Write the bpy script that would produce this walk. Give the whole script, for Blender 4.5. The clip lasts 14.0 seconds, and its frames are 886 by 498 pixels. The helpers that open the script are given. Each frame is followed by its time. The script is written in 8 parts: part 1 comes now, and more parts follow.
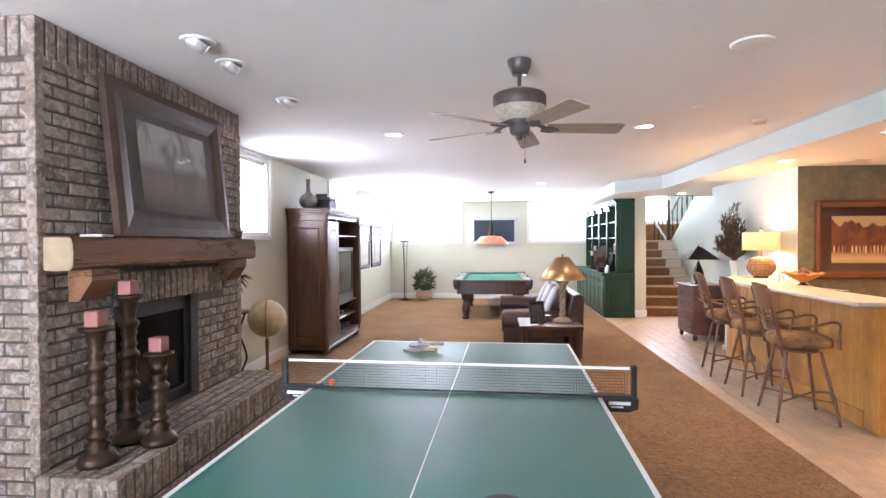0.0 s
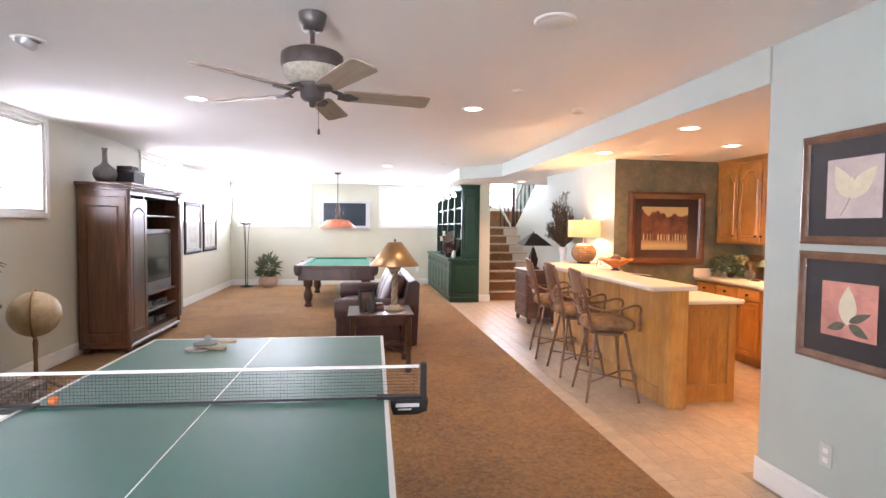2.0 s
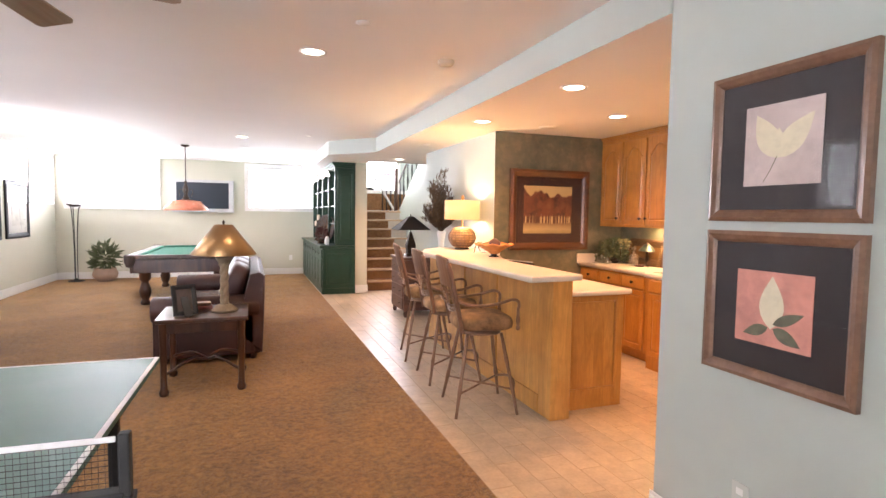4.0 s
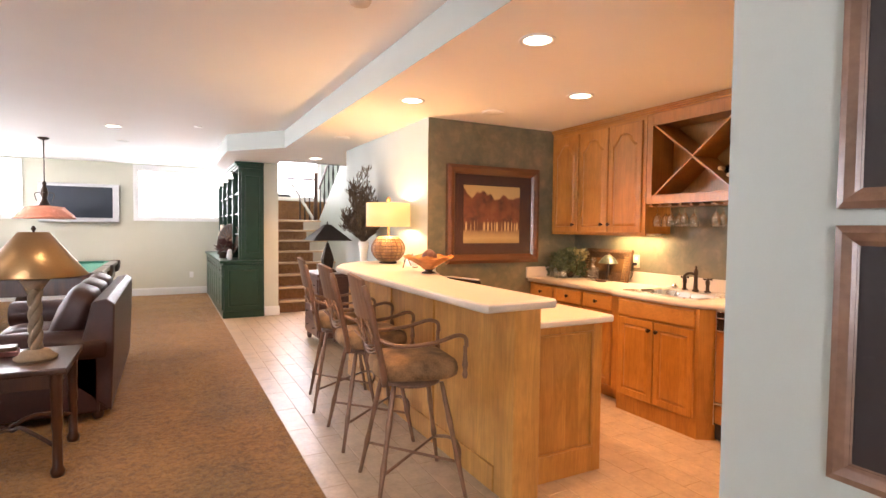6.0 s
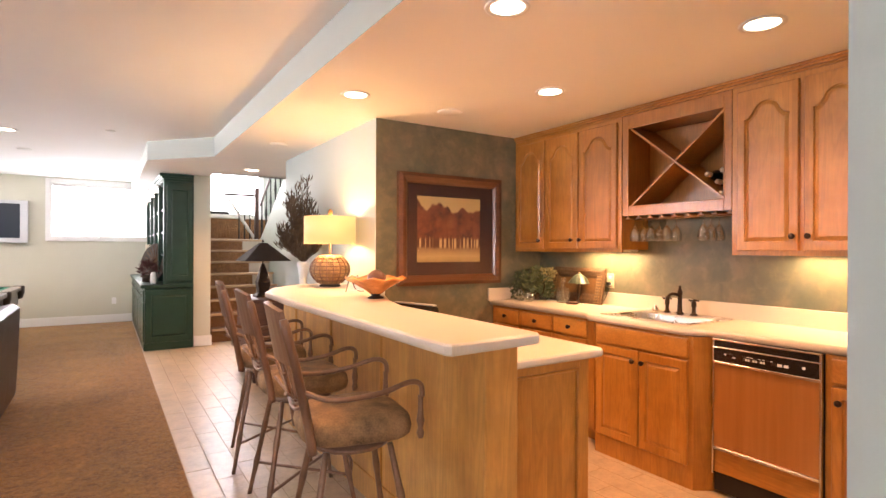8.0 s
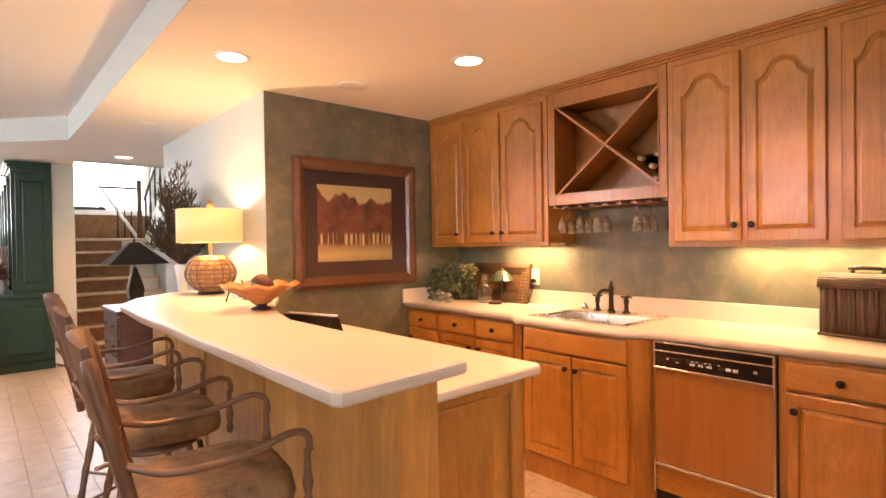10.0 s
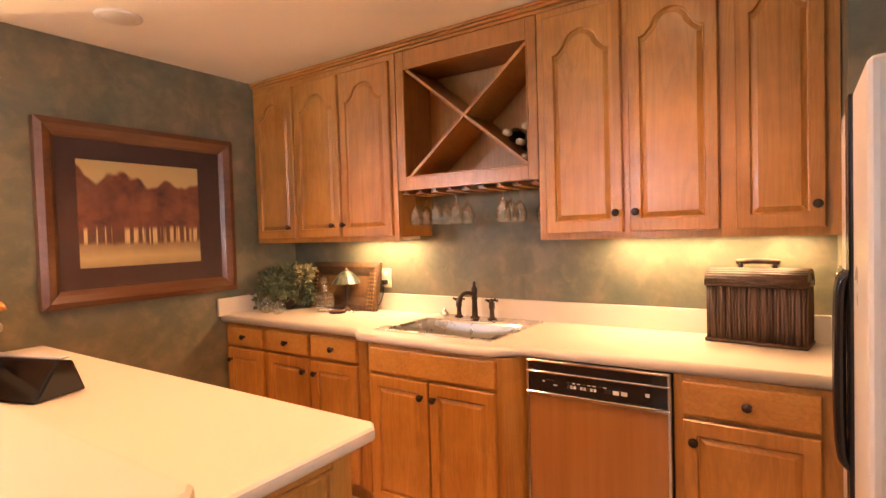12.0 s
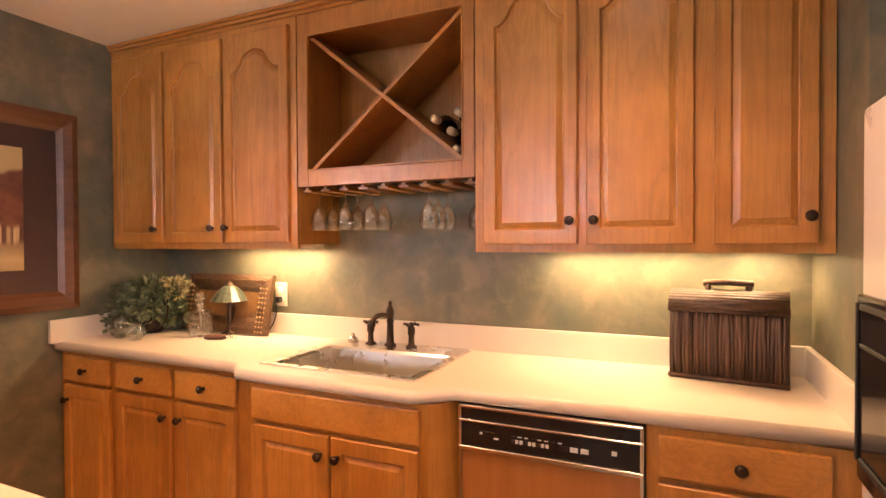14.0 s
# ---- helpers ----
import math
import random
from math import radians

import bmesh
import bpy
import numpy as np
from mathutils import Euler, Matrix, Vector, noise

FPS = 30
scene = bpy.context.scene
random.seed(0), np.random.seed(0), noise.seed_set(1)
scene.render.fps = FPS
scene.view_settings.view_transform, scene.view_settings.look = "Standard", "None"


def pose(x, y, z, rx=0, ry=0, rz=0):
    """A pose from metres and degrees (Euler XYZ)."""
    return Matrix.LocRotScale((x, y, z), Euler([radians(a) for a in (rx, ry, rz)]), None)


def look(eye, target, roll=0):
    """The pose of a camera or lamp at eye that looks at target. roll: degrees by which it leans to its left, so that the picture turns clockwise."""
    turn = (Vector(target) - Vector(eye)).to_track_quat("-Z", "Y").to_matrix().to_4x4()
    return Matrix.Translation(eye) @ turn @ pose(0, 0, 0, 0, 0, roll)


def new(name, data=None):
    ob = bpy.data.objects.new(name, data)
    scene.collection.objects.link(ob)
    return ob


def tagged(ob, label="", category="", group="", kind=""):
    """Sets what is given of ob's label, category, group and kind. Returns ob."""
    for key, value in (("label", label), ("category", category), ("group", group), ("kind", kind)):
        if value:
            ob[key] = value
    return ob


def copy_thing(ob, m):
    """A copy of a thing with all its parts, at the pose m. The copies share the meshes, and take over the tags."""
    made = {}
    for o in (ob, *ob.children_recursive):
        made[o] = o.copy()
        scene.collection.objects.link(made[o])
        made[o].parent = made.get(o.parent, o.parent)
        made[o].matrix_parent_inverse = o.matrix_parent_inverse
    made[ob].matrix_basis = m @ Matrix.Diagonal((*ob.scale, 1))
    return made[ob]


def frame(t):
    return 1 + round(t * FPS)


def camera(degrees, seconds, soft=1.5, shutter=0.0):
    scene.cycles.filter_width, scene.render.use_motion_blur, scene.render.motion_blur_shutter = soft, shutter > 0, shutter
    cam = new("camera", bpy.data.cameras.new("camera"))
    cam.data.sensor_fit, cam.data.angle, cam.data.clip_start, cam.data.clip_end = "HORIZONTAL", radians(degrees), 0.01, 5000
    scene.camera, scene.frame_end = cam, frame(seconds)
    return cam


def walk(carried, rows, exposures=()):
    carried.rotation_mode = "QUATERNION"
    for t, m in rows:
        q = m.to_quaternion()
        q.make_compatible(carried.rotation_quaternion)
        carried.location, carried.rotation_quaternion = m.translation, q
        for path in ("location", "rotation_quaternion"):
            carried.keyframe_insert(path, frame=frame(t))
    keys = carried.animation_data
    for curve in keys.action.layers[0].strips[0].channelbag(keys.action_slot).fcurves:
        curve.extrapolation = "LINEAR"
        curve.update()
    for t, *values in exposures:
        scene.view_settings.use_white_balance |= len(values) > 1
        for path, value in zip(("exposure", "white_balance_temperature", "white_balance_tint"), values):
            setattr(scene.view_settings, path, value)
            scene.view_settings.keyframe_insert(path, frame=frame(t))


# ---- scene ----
cam = camera(80.0, 14.0)
PATH = [
    (0, (-0.153, -0.463, 1.542), (-0.347, 1.528, 1.516), -0.3),
    (0.5, (-0.073, -0.457, 1.558), (-0.17, 1.541, 1.521), -0.2),
    (1, (-0.004, -0.395, 1.545), (0.029, 1.605, 1.497), 0.0),
    (1.5, (0.098, -0.255, 1.527), (0.266, 1.737, 1.464), 0.3),
    (2, (0.252, -0.109, 1.535), (0.56, 1.865, 1.452), 0.6),
    (2.5, (0.386, 0.021, 1.51), (0.814, 1.972, 1.414), 1.0),
    (3, (0.543, 0.238, 1.504), (1.072, 2.163, 1.388), 0.9),
    (5.5, (1.202, 1.572, 1.415), (2.068, 3.372, 1.316), 0.8),
    (6, (1.312, 1.824, 1.412), (2.237, 3.595, 1.334), 0.6),
    (6.5, (1.393, 2.038, 1.418), (2.373, 3.781, 1.364), 0.3),
    (7, (1.479, 2.174, 1.393), (2.5, 3.894, 1.368), 0.1),
    (9.5, (1.859, 2.655, 1.383), (3.086, 4.234, 1.38), -0.3),
    (10, (1.971, 2.774, 1.394), (3.298, 4.271, 1.372), -0.9),
    (10.5, (2.104, 2.858, 1.396), (3.529, 4.261, 1.362), -1.4),
    (11, (2.285, 2.972, 1.393), (3.796, 4.282, 1.349), -1.8),
    (11.5, (2.433, 3.082, 1.417), (4.026, 4.289, 1.351), -2.0),
    (12, (2.597, 3.155, 1.401), (4.255, 4.272, 1.339), -1.7),
    (12.5, (2.746, 3.259, 1.404), (4.471, 4.27, 1.353), -1.2),
    (13, (2.848, 3.355, 1.42), (4.63, 4.262, 1.365), -1.0),
    (13.5, (2.927, 3.406, 1.398), (4.738, 4.253, 1.365), -0.6),
    (14, (3.005, 3.442, 1.395), (4.832, 4.255, 1.366), -0.3),
]
EXPOSURES = [(0, 0.76, 5800, 12), (2.5, 0.73, 6200, 15), (5.5, 0.64, 6550, 15), (10, 0.50, 6800, 18), (12, 0.42, 6750, 19), (14, 0.36, 6350, 18)]
walk(cam, [(t, look(eye, target, roll)) for t, eye, target, roll in PATH], EXPOSURES)


# ---- world and large lights ----
world = bpy.data.worlds.new("world")
scene.world = world
world.use_nodes = True
wn = world.node_tree
sky = wn.nodes.new("ShaderNodeTexSky")
sky.sky_type = "NISHITA"
sky.sun_disc = False
sky.sun_elevation, sky.sun_rotation = radians(40), radians(120)
wn.links.new(sky.outputs[0], wn.nodes["Background"].inputs[0])
wn.nodes["Background"].inputs[1].default_value = 0.12


def area_lamp(name, m, sx, sy, watts, colour, spread=180):
    la = bpy.data.lights.new(name, "AREA")
    la.shape, la.size, la.size_y, la.energy, la.color = "RECTANGLE", sx, sy, watts, colour
    la.spread = radians(spread)
    ob = new(name, la)
    ob.matrix_world = m
    return ob


DAY = (0.93, 0.93, 1.0)
WARM = (1.0, 0.50, 0.22)
SOUTH_W = 175
WINDOW_W, CAN_W, CAN_KITCHEN_W = 68, 44, 72

# ---- plan ----
XL, XR, YN, YF = -3.0, 2.67, -2.6, 13.95      # main room
CEIL, KCEIL = 2.63, 2.41                       # ceilings
KX, KN, KS = 5.13, 6.13, 3.03                  # kitchen: east, north, south walls
WEND = 2.745                                   # end of the picture wall
NX, NY = 3.40, 8.58                            # cream wall by the bar
SY, SRISE, SRUN = 10.7, 0.193, 0.27            # stairs
HX = 2.66                                      # wall behind the hutch
LWIN = [(5.12, 5.98), (8.45, 10.2), (12.65, 13.85)]
LWZ = (1.64, 2.58)
FWIN = [(-2.78, -1.08), (0.78, 2.3)]
FWZ = (1.56, 2.56)


# ---- materials ----
def nodes_of(name):
    m = bpy.data.materials.new(name)
    m.use_nodes = True
    nt = m.node_tree
    return m, nt, nt.nodes["Principled BSDF"]


def coords(nt, stretch=(1, 1, 1), random_shift=True):
    tc = nt.nodes.new("ShaderNodeTexCoord")
    mp = nt.nodes.new("ShaderNodeMapping")
    mp.inputs["Scale"].default_value = stretch
    nt.links.new(tc.outputs["Object"], mp.inputs["Vector"])
    if random_shift:
        oi = nt.nodes.new("ShaderNodeObjectInfo")
        mul = nt.nodes.new("ShaderNodeMath")
        mul.operation = "MULTIPLY"
        mul.inputs[1].default_value = 37.0
        nt.links.new(oi.outputs["Random"], mul.inputs[0])
        nt.links.new(mul.outputs[0], mp.inputs["Location"])
    return mp.outputs["Vector"]


def noise_tex(nt, vec, scale, detail=4, rough=0.55, dist=0.0):
    n = nt.nodes.new("ShaderNodeTexNoise")
    n.inputs["Scale"].default_value, n.inputs["Detail"].default_value = scale, detail
    n.inputs["Roughness"].default_value, n.inputs["Distortion"].default_value = rough, dist
    nt.links.new(vec, n.inputs["Vector"])
    return n.outputs["Fac"]


def ramp(nt, fac, stops):
    r = nt.nodes.new("ShaderNodeValToRGB")
    while len(r.color_ramp.elements) < len(stops):
        r.color_ramp.elements.new(0.5)
    for e, (p, c) in zip(r.color_ramp.elements, stops):
        e.position, e.color = p, (*c, 1)
    nt.links.new(fac, r.inputs["Fac"])
    return r.outputs["Color"]


def mix(nt, fac, a, b, kind="MIX"):
    m = nt.nodes.new("ShaderNodeMix")
    m.data_type, m.blend_type = "RGBA", kind
    for s, v in ((0, fac), (6, a), (7, b)):
        if isinstance(v, (int, float)):
            m.inputs[s].default_value = v
        elif isinstance(v, tuple):
            m.inputs[s].default_value = (*v, 1)
        else:
            nt.links.new(v, m.inputs[s])
    return m.outputs[2]


def bump(nt, bsdf, height, strength, distance=0.01):
    b = nt.nodes.new("ShaderNodeBump")
    b.inputs["Strength"].default_value, b.inputs["Distance"].default_value = strength, distance
    nt.links.new(height, b.inputs["Height"])
    nt.links.new(b.outputs[0], bsdf.inputs["Normal"])


def scaled(c, f):
    return tuple(min(1.0, v * f) for v in c)


def surface(name, colour, rough=0.5, metal=0.0, vary=0.12, scale=6.0, fine=90.0, relief=0.15, spread=0.0, distance=0.004):
    """Paint, metal, cloth, stone: two scales of variation and a fine relief."""
    m, nt, p = nodes_of(name)
    v = coords(nt)
    big = noise_tex(nt, v, scale)
    small = noise_tex(nt, v, fine, 3)
    c = ramp(nt, big, [(0.25, scaled(colour, 1 - vary)), (0.75, scaled(colour, 1 + vary))])
    c = mix(nt, 0.25, c, ramp(nt, small, [(0.3, scaled(colour, 1 - 1.5 * vary)), (0.7, scaled(colour, 1 + vary))]))
    if spread:
        oi = nt.nodes.new("ShaderNodeObjectInfo")
        c = mix(nt, 1.0, c, ramp(nt, oi.outputs["Random"], [(0.0, (1 - spread,) * 3), (1.0, (1.0,) * 3)]), "MULTIPLY")
    nt.links.new(c, p.inputs["Base Color"])
    p.inputs["Metallic"].default_value = metal
    r = nt.nodes.new("ShaderNodeMapRange")
    r.inputs["To Min"].default_value, r.inputs["To Max"].default_value = max(0.02, rough - 0.08), min(1, rough + 0.08)
    nt.links.new(big, r.inputs["Value"])
    nt.links.new(r.outputs[0], p.inputs["Roughness"])
    bump(nt, p, small, relief, distance)
    return m


def wood(name, dark, light, grain=(1, 1, 0.06), rough=0.35, scale=22.0, spread=0.25, coat=0.0):
    """Wood whose grain runs along the axis with the small stretch."""
    m, nt, p = nodes_of(name)
    v = coords(nt, grain)
    fig = noise_tex(nt, v, scale * 0.35, 3, 0.5, 1.2)
    fib = noise_tex(nt, v, scale * 4, 4, 0.6)
    c = ramp(nt, fig, [(0.3, dark), (0.5, scaled(tuple((a + b) / 2 for a, b in zip(dark, light)), 1.0)), (0.72, light)])
    c = mix(nt, 0.3, c, ramp(nt, fib, [(0.35, dark), (0.65, light)]))
    oi = nt.nodes.new("ShaderNodeObjectInfo")
    c = mix(nt, 1.0, c, ramp(nt, oi.outputs["Random"], [(0.0, (1 - spread, 1 - spread * 1.1, 1 - spread * 1.2)), (1.0, (1, 1, 1))]), "MULTIPLY")
    nt.links.new(c, p.inputs["Base Color"])
    p.inputs["Roughness"].default_value = rough
    p.inputs["Coat Weight"].default_value = coat
    p.inputs["Coat Roughness"].default_value = 0.2
    bump(nt, p, fib, 0.12, 0.002)
    return m


def cracked(m, grain):
    """Adds long dark drying cracks along the grain of a timber."""
    nt = m.node_tree
    p = nt.nodes["Principled BSDF"]
    old = p.inputs["Base Color"].links[0].from_socket
    n = noise_tex(nt, coords(nt, grain), 5.5, 3, 0.6, 0.4)
    f = ramp(nt, n, [(0.485, (0, 0, 0)), (0.498, (0.9, 0.9, 0.9)), (0.502, (0.9, 0.9, 0.9)), (0.515, (0, 0, 0))])
    nt.links.new(mix(nt, f, old, (0.02, 0.01, 0.006)), p.inputs["Base Color"])
    return m


def maple(name, colour, grain, rough=0.33, strips=0.93):
    """Smooth honey-stained maple: a soft broad figure, fine pores and a clear coat."""
    m, nt, p = nodes_of(name)
    v = coords(nt, grain)
    fig = noise_tex(nt, v, 5.5, 4, 0.55, 3.2)
    fib = noise_tex(nt, v, 70, 4, 0.6)
    blot = noise_tex(nt, coords(nt), 4.5, 4, 0.6)
    c = ramp(nt, fig, [(0.28, scaled(colour, 0.72)), (0.44, scaled(colour, 0.98)), (0.50, scaled(colour, 0.80)), (0.56, scaled(colour, 1.0)), (0.63, scaled(colour, 0.86)), (0.75, scaled(colour, 1.12))])
    c = mix(nt, 0.10, c, ramp(nt, fib, [(0.35, scaled(colour, 0.4)), (0.6, scaled(colour, 1.2))]))
    c = mix(nt, 1.0, c, ramp(nt, blot, [(0.3, (0.80, 0.74, 0.66)), (0.7, (1.06, 1.08, 1.12))]), "MULTIPLY")
    snap = nt.nodes.new("ShaderNodeVectorMath")
    snap.operation = "SNAP"
    snap.inputs[1].default_value = (0.083, 0.083, 0.083)
    nt.links.new(coords(nt, tuple(0.0 if g < 0.5 else 1.0 for g in grain)), snap.inputs[0])
    wnz = nt.nodes.new("ShaderNodeTexWhiteNoise")
    nt.links.new(snap.outputs[0], wnz.inputs["Vector"])
    c = mix(nt, 1.0, c, ramp(nt, wnz.outputs["Value"], [(0.0, (strips, strips * 0.97, strips * 0.93)), (1.0, (1.04, 1.05, 1.06))]), "MULTIPLY")
    oi = nt.nodes.new("ShaderNodeObjectInfo")
    c = mix(nt, 1.0, c, ramp(nt, oi.outputs["Random"], [(0.0, (0.82, 0.76, 0.68)), (1.0, (1, 1, 1))]), "MULTIPLY")
    nt.links.new(c, p.inputs["Base Color"])
    p.inputs["Roughness"].default_value = rough
    p.inputs["Coat Weight"].default_value = 0.2
    p.inputs["Coat Roughness"].default_value = 0.18
    bump(nt, p, fib, 0.08, 0.0015)
    return m


def glow(name, colour, strength):
    m, nt, p = nodes_of(name)
    p.inputs["Base Color"].default_value = (*colour, 1)
    p.inputs["Emission Color"].default_value = (*colour, 1)
    p.inputs["Emission Strength"].default_value = strength
    return m


def glass(name, colour=(1, 1, 1), rough=0.0, ior=1.45):
    m, nt, p = nodes_of(name)
    p.inputs["Base Color"].default_value = (*colour, 1)
    p.inputs["Transmission Weight"].default_value = 1.0
    p.inputs["Roughness"].default_value = rough
    p.inputs["IOR"].default_value = ior
    return m


def thin_glass(name, ior, rough=0.01):
    """Blown glass a millimetre thick: lets light straight through, shines by its angle."""
    m, nt, p = nodes_of(name)
    tr = nt.nodes.new("ShaderNodeBsdfTransparent")
    tr.inputs["Color"].default_value = (0.97, 0.98, 0.97, 1)
    gl = nt.nodes.new("ShaderNodeBsdfGlossy")
    gl.inputs["Roughness"].default_value = rough
    lw = nt.nodes.new("ShaderNodeLayerWeight")
    lw.inputs["Blend"].default_value = 0.5
    gloss = ramp(nt, lw.outputs["Facing"], [(0.0, (0.05 * ior,) * 3), (0.55, (0.11 * ior,) * 3), (0.85, (0.30 * ior,) * 3), (1.0, (0.6 * ior,) * 3)])
    mx = nt.nodes.new("ShaderNodeMixShader")
    nt.links.new(gloss, mx.inputs[0])
    nt.links.new(tr.outputs[0], mx.inputs[1])
    nt.links.new(gl.outputs[0], mx.inputs[2])
    nt.links.new(mx.outputs[0], nt.nodes["Material Output"].inputs["Surface"])
    return m


def sponged(name):
    """Olive faux finish: soft clouds of green, ochre and grey."""
    m, nt, p = nodes_of(name)
    v = coords(nt, random_shift=False)
    a, b, d = noise_tex(nt, v, 3.2, 5, 0.6, 0.6), noise_tex(nt, v, 9.0, 4, 0.6, 0.3), noise_tex(nt, v, 60, 3)
    c = ramp(nt, a, [(0.30, (0.088, 0.098, 0.064)), (0.5, (0.142, 0.134, 0.086)), (0.72, (0.225, 0.186, 0.118))])
    c = mix(nt, 0.27, c, ramp(nt, b, [(0.38, (0.074, 0.104, 0.076)), (0.52, (0.152, 0.140, 0.092)), (0.64, (0.310, 0.245, 0.155))]))
    nt.links.new(c, p.inputs["Base Color"])
    p.inputs["Roughness"].default_value = 0.5
    bump(nt, p, d, 0.15, 0.002)
    return m


def carpet_mat(name, dark, light):
    """Cut pile: twisted tufts about a centimetre across, laid in drifting directions."""
    m, nt, p = nodes_of(name)
    v = coords(nt, random_shift=False)
    tuft = noise_tex(nt, v, 110, 3, 0.65)
    clump = noise_tex(nt, v, 28, 5, 0.72, 0.8)
    lay = noise_tex(nt, v, 9, 4, 0.6, 0.5)
    big = noise_tex(nt, v, 1.6, 4, 0.6)
    # shading of the pile painted into the colour: hollows dark, tuft tops light
    c = ramp(nt, clump, [(0.40, dark), (0.5, tuple((a + b) / 2 for a, b in zip(dark, light))), (0.60, light)])
    c = mix(nt, 0.25, c, ramp(nt, tuft, [(0.35, dark), (0.65, light)]))
    c = mix(nt, 0.22, c, ramp(nt, lay, [(0.35, dark), (0.65, light)]))
    c = mix(nt, 0.28, c, ramp(nt, big, [(0.3, dark), (0.7, light)]))
    nt.links.new(c, p.inputs["Base Color"])
    p.inputs["Roughness"].default_value = 0.95
    p.inputs["Sheen Weight"].default_value = 0.15
    h = mix(nt, 0.35, ramp(nt, clump, [(0.25, (0, 0, 0)), (0.75, (1, 1, 1))]), ramp(nt, tuft, [(0.2, (0, 0, 0)), (0.8, (1, 1, 1))]))
    bump(nt, p, h, 1.0, 0.03)
    return m


def brick_mat(name):
    m, nt, p = nodes_of(name)
    v = coords(nt)
    oi = nt.nodes.new("ShaderNodeObjectInfo")
    base = ramp(nt, oi.outputs["Random"], [(0.0, (0.118, 0.084, 0.062)), (0.25, (0.215, 0.163, 0.125)), (0.5, (0.150, 0.118, 0.096)),
                                           (0.75, (0.285, 0.228, 0.180)), (1.0, (0.175, 0.124, 0.090))])
    a, d = noise_tex(nt, v, 20, 5, 0.65, 0.8), noise_tex(nt, v, 120, 3)
    c = mix(nt, ramp(nt, a, [(0.47, (0, 0, 0)), (0.64, (0.8, 0.8, 0.8))]), base, (0.40, 0.365, 0.33))
    c = mix(nt, ramp(nt, a, [(0.30, (0.75, 0.75, 0.75)), (0.43, (0, 0, 0))]), c, (0.085, 0.070, 0.062))
    nt.links.new(c, p.inputs["Base Color"])
    p.inputs["Roughness"].default_value = 0.85
    bump(nt, p, d, 0.6, 0.004)
    return m


M_WALL = surface("sage_wall_paint", (0.60, 0.59, 0.48), 0.6, vary=0.03, scale=2.0, fine=160, relief=0.12)
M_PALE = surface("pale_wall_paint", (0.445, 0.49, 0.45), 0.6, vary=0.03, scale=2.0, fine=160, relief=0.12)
M_CEIL = surface("ceiling_paint", (0.90, 0.89, 0.875), 0.8, vary=0.02, scale=2.0, fine=140, relief=0.15)
M_TRIM = surface("white_trim_paint", (0.80, 0.79, 0.76), 0.35, vary=0.03, scale=4.0, relief=0.05)
M_FAUX = sponged("olive_faux_finish")
M_CARPET = carpet_mat("brown_carpet", (0.10, 0.040, 0.008), (0.56, 0.285, 0.070))
M_STAIRCARPET = carpet_mat("stair_carpet", (0.14, 0.058, 0.020), (0.37, 0.175, 0.062))
M_STAIREND = surface("cream_stair_paint", (0.52, 0.45, 0.36), 0.5, vary=0.06)
# pale tan step edge: the light on the carpet is put into its colour
M_NOSING = surface("lit_carpet_nosing", (0.50, 0.34, 0.21), 0.6, vary=0.12)
M_TILE = surface("beige_floor_tile", (0.53, 0.41, 0.29), 0.36, vary=0.24, scale=9, fine=45, relief=0.1, spread=0.09)
M_GROUT = surface("tile_grout", (0.40, 0.31, 0.225), 0.9, vary=0.1, fine=150)
M_BRICK = brick_mat("weathered_brick")
M_MORTAR = surface("dark_mortar", (0.085, 0.074, 0.064), 0.95, vary=0.2, scale=20, fine=200, relief=0.5)
M_MAPLE = maple("honey_maple", (0.58, 0.275, 0.058), (1, 1, 0.09))
M_MAPLE_H = maple("honey_maple_rail", (0.58, 0.275, 0.058), (1, 0.09, 1))
M_MAPLE_IN = maple("honey_maple_inside", (0.54, 0.255, 0.055), (1, 1, 0.09), 0.45)
M_BARWOOD = maple("pale_birch", (0.68, 0.355, 0.092), (1, 1, 0.06), strips=0.84)
M_DARKWOOD = wood("dark_mahogany", (0.032, 0.012, 0.007), (0.12, 0.045, 0.02), (1, 1, 0.08), 0.28, 14, 0.25, 0.4)
M_BEAM = cracked(wood("rough_hewn_timber", (0.10, 0.042, 0.016), (0.27, 0.13, 0.055), (1, 0.08, 1), 0.7, 12, 0.1), (1, 0.11, 1))
M_ENDGRAIN = surface("sawn_end_grain", (0.34, 0.26, 0.16), 0.8, vary=0.2, scale=14, relief=0.3)
M_COUNTER = surface("cream_solid_surface", (0.65, 0.575, 0.485), 0.33, vary=0.02, scale=10, fine=300, relief=0.02)
M_KNOB = surface("bronze_knob_metal", (0.055, 0.035, 0.025), 0.35, 0.8, vary=0.2)
M_BLACK = surface("black_gloss", (0.012, 0.012, 0.013), 0.12, vary=0.1, relief=0.02)
M_MATTBLACK = surface("matt_black", (0.015, 0.014, 0.014), 0.6, vary=0.2)
M_CHROME = surface("brushed_steel", (0.62, 0.60, 0.57), 0.22, 1.0, vary=0.06, fine=200, relief=0.03)
M_SINK = surface("satin_stainless_steel", (0.74, 0.70, 0.64), 0.28, 1.0, vary=0.05, fine=260, relief=0.04)
M_SCREEN = surface("dark_blue_screen", (0.012, 0.020, 0.034), 0.42, vary=0.08, relief=0.01)
M_TTGREEN = surface("table_tennis_green", (0.045, 0.155, 0.125), 0.42, vary=0.05, scale=3, fine=220, relief=0.03)
M_WHITE = surface("white_line_paint", (0.80, 0.80, 0.78), 0.5, vary=0.03)
M_GLASS = glass("clear_glass")
